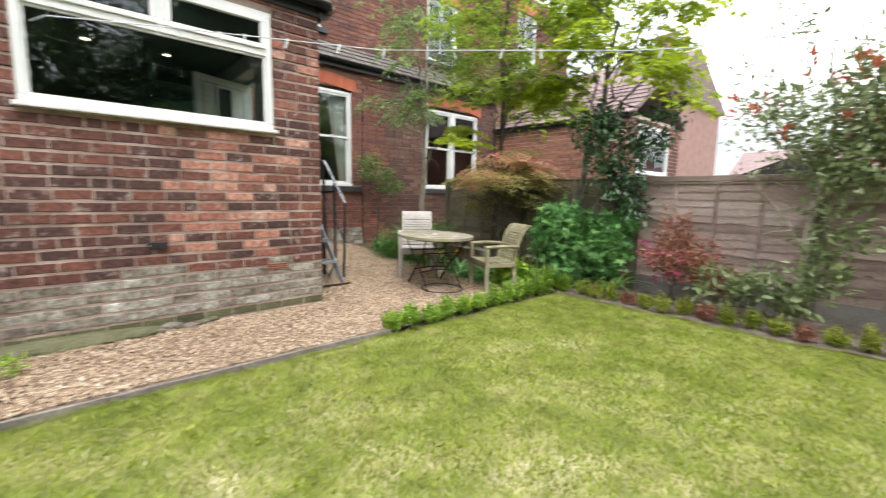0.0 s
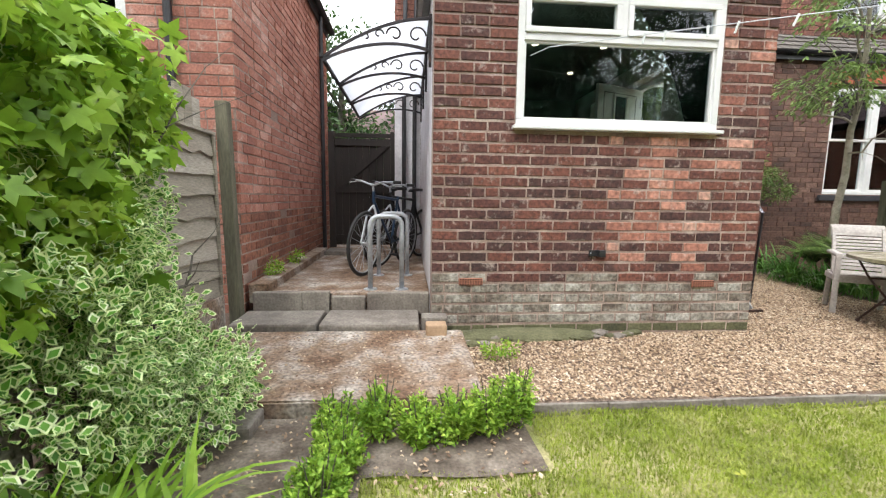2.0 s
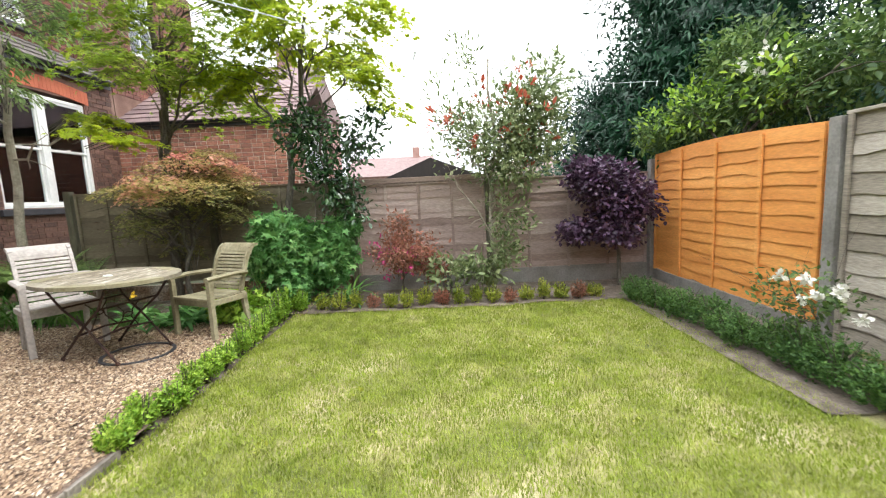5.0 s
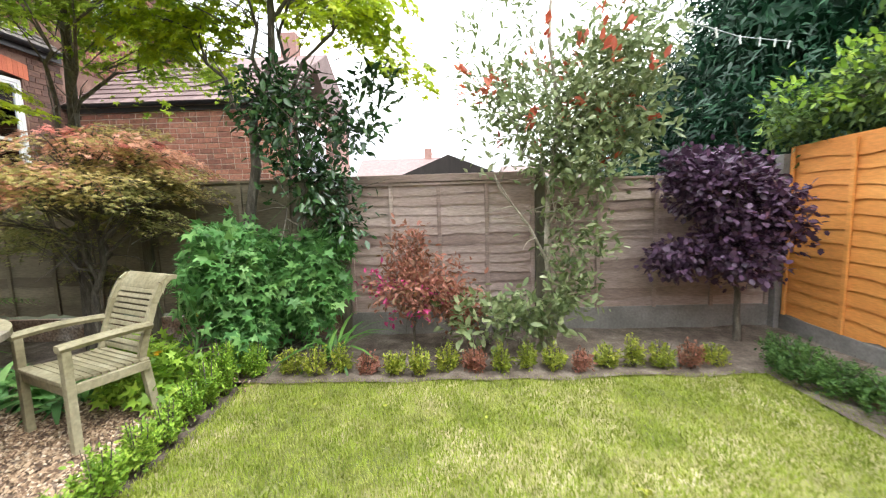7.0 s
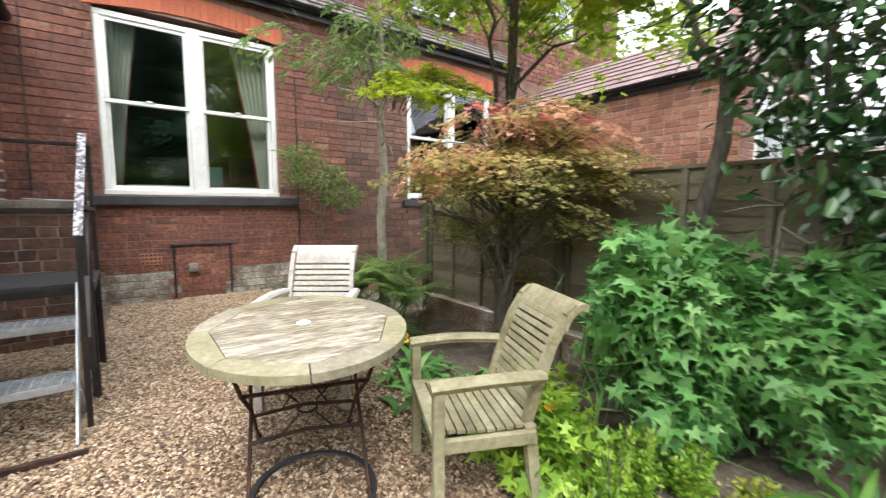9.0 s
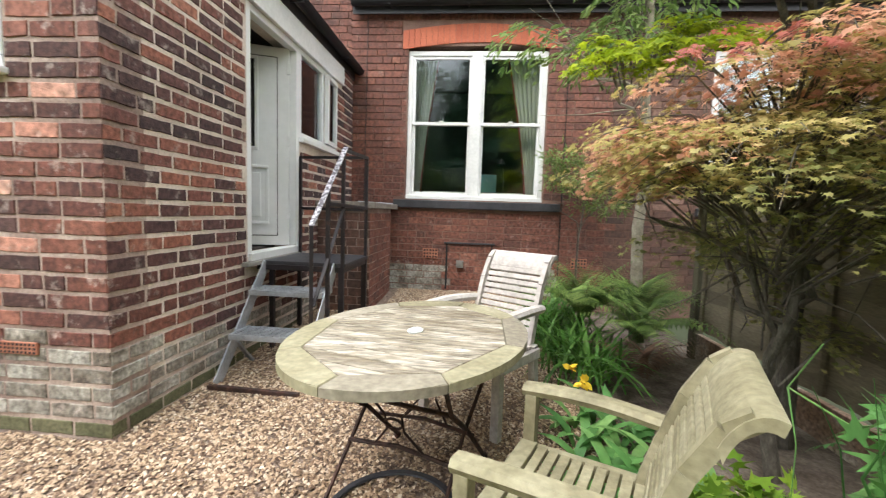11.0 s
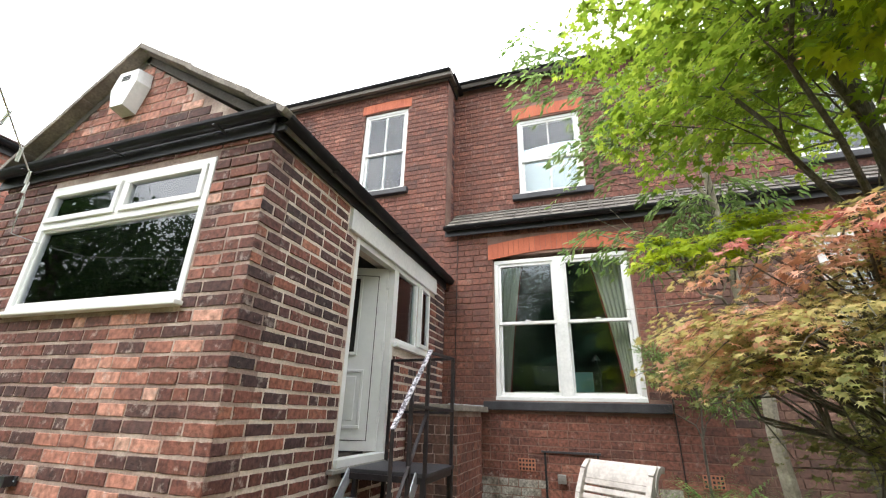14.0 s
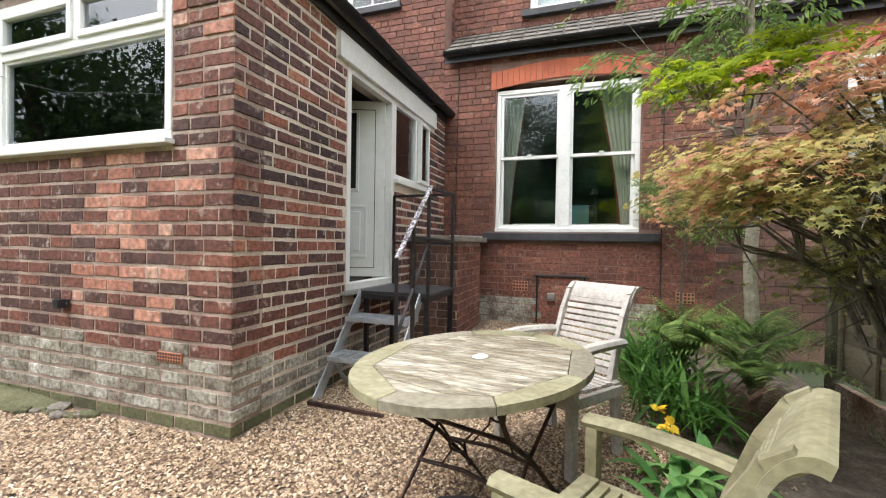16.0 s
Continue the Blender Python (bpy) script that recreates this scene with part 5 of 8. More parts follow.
# west fence
FENCE[0] = thing("fence_west", "grey weathered board fence beside the climber", "fence")
for k, y in enumerate((2.62, 0.7, -1.2)):
    lap_panel("fence_panel", "grey weathered fence panel of broad boards beside the climber", (-2.96, y + 1.85), (-2.96, y), 0.35, 1.80 - 0.1 * (k == 0), m_greyfence, 1, 20 + k, battens=1, slats=8)
    part("gravel_board", boxes(((-3.0, y, -0.15), (-2.92, y + 1.85, 0.34)), bev=0.006), m_concrete, FENCE[0], "concrete gravel board of the west fence")
post("leaning_post", (-2.86, 4.58), 2.0, 0.10, m_postwood, "leaning green-stained wooden post at the passage", rx=0, ry=-1.2)
tall = thing("tall_boards", "jagged weathered vertical boards standing behind the west fence", "boards", (-3.03, 3.05, 0.0))
rng = random.Random(9)
for k in range(11):
    y = k * 0.125
    part("board", boxes(((-0.011, y, 0.0), (0.011, y + 0.118, 2.02 + rng.uniform(-.05, .05))), bev=0.003), m_greyfence, tall)

# gate
gt = thing("side_gate", "dark brown ledged and braced wooden gate, shut", "gate", (-2.68, 8.42, 0.30))
for k in range(8):
    part("board", boxes(((0.06 + k * 0.122, 0.0, 0.04), (0.178 + k * 0.122, 0.025, 1.93)), bev=0.003), m_gate, gt)
for z in (0.12, 0.98, 1.80):
    part("ledge", boxes(((0.06, -0.03, z), (1.03, 0.0, z + 0.10)), bev=0.004), m_gate, gt)
for z0, z1 in ((1.08, 1.80),):
    part("brace", bar(bmesh.new(), (0.15, -0.016, z0 + .02), (0.95, -0.016, z1), 0.03, 0.10, 0.003), m_gate, gt)
part("gate_post", boxes(((-0.05, -0.03, -0.05), (0.055, 0.07, 2.05)), bev=0.006), m_gate, gt)
part("gate_post", boxes(((1.035, -0.03, -0.05), (1.11, 0.07, 2.05)), bev=0.006), m_gate, gt)
part("lintel_rail", boxes(((-0.05, -0.02, 1.95), (1.11, 0.04, 2.02)), bev=0.004), m_gate, gt)

# steps and railing
ST = thing("metal_steps", "grey metal steps with perforated treads up to the back door", "steps", (0, 0, 0))
for x in (1.97, 2.55):
    part("stringer", bar(bmesh.new(), (x, 5.07, -0.01), (x, 5.74, 0.74), 0.012, 0.10, 0.003), m_galv, ST)
    part("strut", bar(bmesh.new(), (x, 5.30, 0.22), (x, 5.52, 0.0), 0.03, 0.02, 0.003), m_galv, ST)
for y, z in ((5.32, 0.285), (5.58, 0.555)):
    part("tread", boxes(((1.975, y - 0.12, z - 0.025), (2.545, y - 0.108, z + 0.014)), ((1.975, y + 0.108, z - 0.025), (2.545, y + 0.12, z + 0.014)), ((1.975, y - 0.108, z - 0.025), (1.987, y + 0.108, z + 0.014)), ((2.533, y - 0.108, z - 0.025), (2.545, y + 0.108, z + 0.014)), bev=0.002), m_galv, ST)
    bm = bmesh.new()
    for i in range(14):
        bar(bm, (1.985 + i * 0.042, y - 0.10, z), (1.985 + i * 0.042, y + 0.10, z), 0.006, 0.022)
    for j in range(7):
        bar(bm, (1.98, y - 0.095 + j * 0.031, z), (2.54, y - 0.095 + j * 0.031, z), 0.008, 0.018)
    part("tread_grid", bm, m_galv, ST)
part("foot_bar", bar(bmesh.new(), (1.97, 4.98, 0.012), (2.60, 4.95, 0.012), 0.03, 0.03, 0.004), m_rust, ST)
part("landing", boxes(((1.90, 5.72, 0.735), (2.64, 6.42, 0.765)), bev=0.006), m_slate, ST)
part("landing_frame", boxes(((2.585, 5.72, 0.69), (2.63, 6.42, 0.735)), ((1.90, 5.72, 0.69), (2.585, 5.755, 0.735)), bev=0.004), m_iron, ST)
for x, y in ((2.60, 5.74), (2.60, 6.40), (1.96, 6.40), (2.0, 5.78)):
    part("leg", boxes(((x - 0.018, y - 0.018, -0.02), (x + 0.018, y + 0.018, 0.70))), m_iron, ST)
RL = thing("stair_railing", "black iron railing beside the metal steps, its sloped rail chipped white", "railing", (0, 0, 0))
for (x, y), z0, z1 in (((2.615, 5.73), 0.0, 1.68), ((2.625, 6.37), 0.0, 1.70), ((1.95, 6.44), 0.76, 1.70), ((2.615, 5.40), 0.30, 1.36)):
    part("rail_post", boxes(((x - 0.014, y - 0.014, z0), (x + 0.014, y + 0.014, z1)), bev=0.003), m_iron, RL)
for a, b in (((2.615, 5.73, 1.67), (2.625, 6.37, 1.69)), ((2.625, 6.37, 1.69), (1.95, 6.44, 1.69)), ((2.615, 5.40, 1.24), (2.625, 6.37, 1.22)), ((2.625, 6.37, 1.20), (1.95, 6.44, 1.20))):
    part("rail", bar(bmesh.new(), a, b, 0.026, 0.026, 0.003), m_iron, RL)
part("brace", bar(bmesh.new(), (2.62, 5.72, 1.20), (2.62, 5.12, 0.55), 0.026, 0.012, 0.003), m_iron, RL)
part("handrail", bar(bmesh.new(), (2.63, 5.74, 1.69), (2.615, 5.10, 1.09), 0.040, 0.010, 0.003), m_chippaint, RL)
part("rail_end_post", bar(bmesh.new(), (2.615, 5.10, 1.09), (2.60, 5.14, 0.06), 0.026, 0.02, 0.003), m_iron, RL)
pier = wall("wall_brick_pier", "y", 6.98, 1.06, 1.91, 2.50, -0.1, 1.22, [], m_mortar, "low brick store beside the house wall")
tagged(part("pier_cap", boxes(((1.90, 6.92, 1.222), (2.57, 8.16, 1.29)), bev=0.01), m_stone), "stone slab on the low brick store", kind="structure")


# ---- garden furniture ----
def armchair(name, label, m, mat, group="teak armchairs round the table"):
    """x: to its left-right, y: forwards; origin on the ground under the seat."""
    r = tagged(new(name), label, "garden chair", group)
    r.matrix_world = m
    W, D, SH = 0.53, 0.46, 0.42
    for s in (-1, 1):
        x = s * (W / 2)
        part("front_leg", boxes(((x - 0.025, D / 2 - 0.025, 0), (x + 0.025, D / 2 + 0.025, 0.616)), bev=0.006), mat, r)
        part("back_leg", bar(bmesh.new(), (x * 0.9, -D / 2 - 0.03, 0), (x * 0.9, -D / 2 + 0.02, SH), 0.045, 0.055, 0.006), mat, r)
        part("side_rail", boxes(((x - 0.015, -D / 2, SH - 0.07), (x + 0.015, D / 2 - 0.02, SH - 0.015)), bev=0.004), mat, r)
        bm = bmesh.new()
        n, rows = 8, []
        for i in range(n + 1):
            t = i / n
            y = -D / 2 - 0.05 + (D + 0.085) * t
            z = 0.632 + 0.012 * math.sin(math.pi * t)
            wx = x - s * 0.02 * (1 - t) + s * 0.012 * math.sin(math.pi * t)
            rows.append([bm.verts.new((wx + a, y, z + b)) for a, b in ((-0.022, -0.024), (0.022, -0.024), (0.034, 0.0), (0.022, 0.019), (-0.022, 0.019), (-0.034, 0.0))])
        for p, q in zip(rows, rows[1:]):
            for c in range(6):
                bm.faces.new((p[c], p[(c + 1) % 6], q[(c + 1) % 6], q[c]))
        bm.faces.new(rows[0])
        bm.faces.new(rows[-1][::-1])
        bmesh.ops.recalc_face_normals(bm, faces=bm.faces)
        part("armrest", bm, mat, r)
        # back stile, curved
        bm = bmesh.new()
        pts = [(s * 0.215, -D / 2 + 0.03, SH - 0.05), (s * 0.215, -D / 2 - 0.03, SH + 0.15), (s * 0.215, -D / 2 - 0.10, SH + 0.34), (s * 0.215, -D / 2 - 0.17, SH + 0.46), (s * 0.215, -D / 2 - 0.225, SH + 0.50)]
        for a, b in zip(pts, pts[1:]):
            bar(bm, a, b, 0.03, 0.045)
        part("back_stile", bm, mat, r)
    part("front_rail", boxes(((-W / 2 + 0.025, D / 2 - 0.015, SH - 0.08), (W / 2 - 0.025, D / 2 + 0.015, SH - 0.015)), bev=0.004), mat, r)
    st = part("seat", boxes(((-W / 2 + 0.02, D / 2 - 0.04, SH - 0.015), (W / 2 - 0.02, D / 2 + 0.03, SH + 0.01)), bev=0.006), mat, r)
    for k in range(9):
        y = D / 2 - 0.05 - k * 0.047
        part("seat_slat", boxes(((-W / 2 + 0.03, y - 0.038, SH - 0.012 - 0.012 * math.sin(math.pi * k / 9)), (W / 2 - 0.03, y, SH + 0.006 - 0.012 * math.sin(math.pi * k / 9))), bev=0.003), mat, st)
    bk = part("backrest", boxes(((-0.20, -D / 2 - 0.035, SH + 0.015), (0.20, -D / 2 + 0.0, SH + 0.05)), bev=0.004), mat, r)
    for k in range(10):
        t = k / 10
        z = SH + 0.06 + t * 0.37
        y = -D / 2 - 0.01 - 0.12 * t - 0.035 * t * t
        ob = part("back_slat", boxes(((-0.205, -0.009, 0), (0.205, 0.009, 0.029)), bev=0.003), mat, bk)
        ob.matrix_basis = pose(0, y, z, 14 + 12 * t)
    bm = bmesh.new()
    outer = [(-D / 2 - 0.155 - 0.125 * q ** 1.25, SH + 0.425 + 0.092 * math.sin(math.pi * 0.62 * q)) for q in [k / 9 for k in range(10)]]
    inner = [(y - 0.012 + 0.022 * k / 9, z - 0.034 + 0.004 * k / 9) for k, (y, z) in enumerate(outer)]
    prof = outer + inner[::-1]
    a, b = [[bm.verts.new((x, y, z)) for y, z in prof] for x in (-0.235, 0.235)]
    for c in range(len(prof)):
        bm.faces.new((a[c], a[(c + 1) % len(prof)], b[(c + 1) % len(prof)], b[c]))
    bm.faces.new(a)
    bm.faces.new(b[::-1])
    bmesh.ops.recalc_face_normals(bm, faces=bm.faces)
    part("top_rail", bm, mat, bk)
    return r


armchair("garden_armchair", "bleached grey teak armchair with a slatted back near the house", pose(3.745, 4.94, 0.0, 0, 0, 144) @ Matrix.Diagonal((1.0, 0.93, 1.02, 1)), m_teak_pale)
armchair("garden_armchair", "greenish weathered teak armchair with a slatted back beside the hedge", pose(3.985, 3.635, 0.0, 0, 0, 65) @ Matrix.Diagonal((1.03, 0.85, 0.91, 1)), m_teak_moss)

TC = (3.45, 4.2)
TR = 0.60
tb = thing("round_garden_table", "round weathered teak table on folding rusty iron legs", "garden table", (*TC, 0), -17)
tb.scale = (0.775, 1.07, 1)
R8 = TR * 0.85
# added near-black disc under the slats, painting the shade of their gaps
top = part("tabletop", lathe([(TR - 0.06, 0.650), (TR - 0.05, 0.668)], 48), m_slat_gap, tb)
for k in range(8):
    bm = bmesh.new()
    a0, a1 = 2 * math.pi * k / 8 + 0.004, 2 * math.pi * (k + 1) / 8 - 0.004
    outer = [(TR * math.cos(a0 + (a1 - a0) * i / 8), TR * math.sin(a0 + (a1 - a0) * i / 8)) for i in range(9)]
    inner = [(R8 * math.cos(a1), R8 * math.sin(a1)), (R8 * math.cos(a0), R8 * math.sin(a0))]
    lo = [bm.verts.new((x, y, 0.665)) for x, y in outer + inner]
    hi = [bm.verts.new((x, y, 0.697)) for x, y in outer + inner]
    bm.faces.new(lo[::-1])
    bm.faces.new(hi)
    for i in range(11):
        bm.faces.new((lo[i], lo[(i + 1) % 11], hi[(i + 1) % 11], hi[i]))
    bmesh.ops.bevel(bm, geom=[e for e in bm.edges if abs(e.verts[0].co.z - e.verts[1].co.z) < 1e-5 and e.verts[0].co.z > 0.69], offset=0.004, segments=1, affect="EDGES")
    part("rim_piece", bm, m_teak_moss if k % 3 else m_teak, top)
ap = R8 * math.cos(math.pi / 8)


def octo(y):
    """Half the width of the inner octagon at y."""
    step = R8 * math.sin(math.pi / 4)
    if abs(y) <= step:
        return R8 - abs(y) / step * (R8 - R8 * math.cos(math.pi / 4))
    return R8 * math.cos(math.pi / 4) * (1 - (abs(y) - step) / (R8 - step))


n = 13
for k in range(n):
    y0, y1 = -R8 + 2 * R8 * k / n + 0.0035, -R8 + 2 * R8 * (k + 1) / n - 0.0035
    ysamp = [y0, (y0 + y1) / 2, y1]
    bm = bmesh.new()
    outl = [(octo(y) - 0.003, y) for y in ysamp] + [(-octo(y) + 0.003, y) for y in ysamp[::-1]]
    outl = [(x if abs(x) > 0.01 else math.copysign(0.01, x), y) for x, y in outl]
    lo = [bm.verts.new((x, y, 0.667)) for x, y in outl]
    hi = [bm.verts.new((x, y, 0.696)) for x, y in outl]
    bm.faces.new(lo[::-1])
    bm.faces.new(hi)
    for i in range(6):
        bm.faces.new((lo[i], lo[(i + 1) % 6], hi[(i + 1) % 6], hi[i]))
    bmesh.ops.bevel(bm, geom=[e for e in bm.edges if abs(e.verts[0].co.z - e.verts[1].co.z) < 1e-5 and e.verts[0].co.z > 0.69], offset=0.002, segments=1, affect="EDGES")
    part("slat", bm, m_tabletop, top)
tagged(part("parasol_cap", lathe([(0.038, 0.690), (0.042, 0.701), (0.03, 0.706), (0.01, 0.702)], 20), m_peg, tb), "pale green plastic cap of the parasol hole")
for s in (-1, 1):
    for e in (-1, 1):
        pts = [(e * 0.36, s * 0.34, 0.655), (e * 0.33, s * 0.20, 0.47), (e * 0.31, -s * 0.02, 0.30), (e * 0.31, -s * 0.22, 0.10), (e * 0.31, -s * 0.30, 0.02)]
        part("leg", tube(bmesh.new(), pts, 0.011, 6), m_rust, tb)
        part("foot", lathe([(0.012, -0.015), (0.022, 0.0), (0.012, 0.018)], 10, (e * 0.31, -s * 0.30, 0.015)), m_rust, tb)
    part("stretcher", tube(bmesh.new(), [(-0.33, s * 0.2, 0.47), (0.33, s * 0.2, 0.47)], 0.009, 6), m_rust, tb)
    part("stretcher", tube(bmesh.new(), [(-0.31, s * 0.12, 0.22), (0, s * 0.12, 0.245), (0.31, s * 0.12, 0.22)], 0.009, 6), m_rust, tb)
    bm = bmesh.new()
    for q in (-1, 1):
        tube(bm, [(q * 0.12, s * 0.18, 0.46), (q * 0.05, s * 0.17, 0.40), (q * 0.05, s * 0.15, 0.33), (q * 0.14, s * 0.12, 0.24)], 0.006, 5)
    tube(bm, [(0.05 * math.cos(a), s * 0.165, 0.365 + 0.02 * math.sin(a)) for a in [k * math.pi / 6 for k in range(13)]], 0.006, 5)
    part("scroll", bm, m_rust, tb)
bm = bmesh.new()
rings = [[bm.verts.new((r * 1.25 * math.cos(a) + 0.02, r * math.sin(a) - 0.20, z)) for a in [2 * math.pi * k / 40 for k in range(40)]] for r, z in ((0.248, 0.004), (0.252, 0.012), (0.278, 0.012), (0.282, 0.004))]
for a, b in zip(rings, rings[1:] + rings[:1]):
    for k in range(40):
        bm.faces.new((a[k], a[(k + 1) % 40], b[(k + 1) % 40], b[k]))
part("ground_hoop", bm, m_slate, tb)

# ---- canopy, cycle stands, bikes ----
cn = thing("door_canopy", "clear arched door canopy on black scrolled brackets", "canopy", (0, 0, 0))


def cz(t):
    """height along the canopy from the wall (t = 0) to its tip (t = 1)."""
    return 2.78 - 0.36 * t ** 1.8


bm = bmesh.new()
rows = []
for j in range(13):
    t = j / 12
    rows.append([bm.verts.new((WEST - 0.03 - 0.93 * t, y, cz(t))) for y in (4.62, 7.4)])
for a, b in zip(rows, rows[1:]):
    bm.faces.new((a[0], a[1], b[1], b[0]))
smooth(part("canopy_sheet", bm, m_poly, cn))
part("front_bar", bar(bmesh.new(), (WEST - 0.965, 4.60, cz(1)), (WEST - 0.965, 7.42, cz(1)), 0.03, 0.03, 0.003), m_iron, cn)
part("wall_bar", bar(bmesh.new(), (WEST - 0.02, 4.60, cz(0)), (WEST - 0.02, 7.42, cz(0)), 0.03, 0.04, 0.003), m_iron, cn)
for y in (4.62, 5.5, 6.4, 7.38):
    bm = bmesh.new()
    for a, b in zip([k / 10 for k in range(10)], [k / 10 for k in range(1, 11)]):
        bar(bm, (WEST - 0.03 - 0.93 * a, y, cz(a) - 0.015), (WEST - 0.03 - 0.93 * b, y, cz(b) - 0.015), 0.022, 0.022)
        za, zb = (cz(q) - 0.04 - 0.24 * (1 - q) ** 1.2 * 1.0 for q in (a, b))
        bar(bm, (WEST - 0.03 - 0.93 * a, y, za), (WEST - 0.03 - 0.93 * b, y, zb), 0.022, 0.022)
    bracket = part("scroll_bracket", bm, m_iron, cn)
    part("wall_strap", bar(bmesh.new(), (WEST - 0.02, y, cz(0) + 0.02), (WEST - 0.02, y, cz(0) - 0.42), 0.025, 0.03), m_iron, bracket)

    def spiral(cx, cz_, r, a0, turns, n=14):
        return [(cx + r * (1 - 0.7 * k / n) * math.cos(a0 + turns * k / n), y, cz_ + r * (1 - 0.7 * k / n) * math.sin(a0 + turns * k / n)) for k in range(n + 1)]
    for cx, c2, r, a0, tn in ((WEST - 0.14, 2.62, 0.085, 0.0, 5.5), (WEST - 0.33, 2.62, 0.075, 3.1, -5.5), (WEST - 0.47, 2.62, 0.045, 0, 5), (WEST - 0.58, 2.59, 0.035, 3.1, -5)):
        part("scroll", tube(bmesh.new(), spiral(cx, c2, r, a0, tn), 0.008, 5), m_iron, bracket)
for x, z1 in ((-1.40, 3.3), (-1.22, 3.3)):
    pp = tagged(part("drain_pipe", tube(bmesh.new(), [(x, BACK - 0.09, 0.28), (x, BACK - 0.09, z1), (x + 0.04, BACK - 0.05, z1 + 2.5)], 0.035, 12), m_black), "black drain pipe at the back of the passage", "drain pipe", "drain pipes")
tagged(part("drain_pipe", tube(bmesh.new(), [(-3.35, 4.66, 0.2), (-3.35, 4.66, 4.15)], 0.035, 12), m_black), "black drain pipe on the next house", "drain pipe", "drain pipes")
tagged(part("drain_pipe", tube(bmesh.new(), [(-2.78, 8.2, 0.3), (-2.78, 8.2, 4.15)], 0.035, 12), m_black), "black drain pipe on the passage wall", "drain pipe", "drain pipes")


def hoop_stand(x0, x1, y, h):
    r = thing("cycle_stand", "galvanised steel hoop for locking bicycles", "cycle stand", (0, 0, 0), group="cycle stands")
    pts = [(x0, y, 0.29), (x0, y, 0.30 + h - 0.09)] + [(x0 + 0.09 - 0.09 * math.cos(a), y, 0.30 + h - 0.09 + 0.09 * math.sin(a)) for a in (0.4, 0.8, 1.2, 1.57)]
    pts += [(x1 - 0.09 + 0.09 * math.sin(a), y, 0.30 + h - 0.09 + 0.09 * math.cos(a)) for a in (0.0, 0.4, 0.8, 1.2)] + [(x1, y, 0.30 + h - 0.09), (x1, y, 0.29)]
    smooth(part("hoop", tube(bmesh.new(), pts, 0.024, 12), m_galv, r))
    for x in (x0, x1):
        part("base_plate", lathe([(0.065, 0.295), (0.065, 0.305), (0.03, 0.307)], 16, (x, y, 0)), m_galv, r)


hoop_stand(-1.69, -1.38, 4.86, 0.72)
hoop_stand(-1.66, -1.33, 5.62, 0.72)


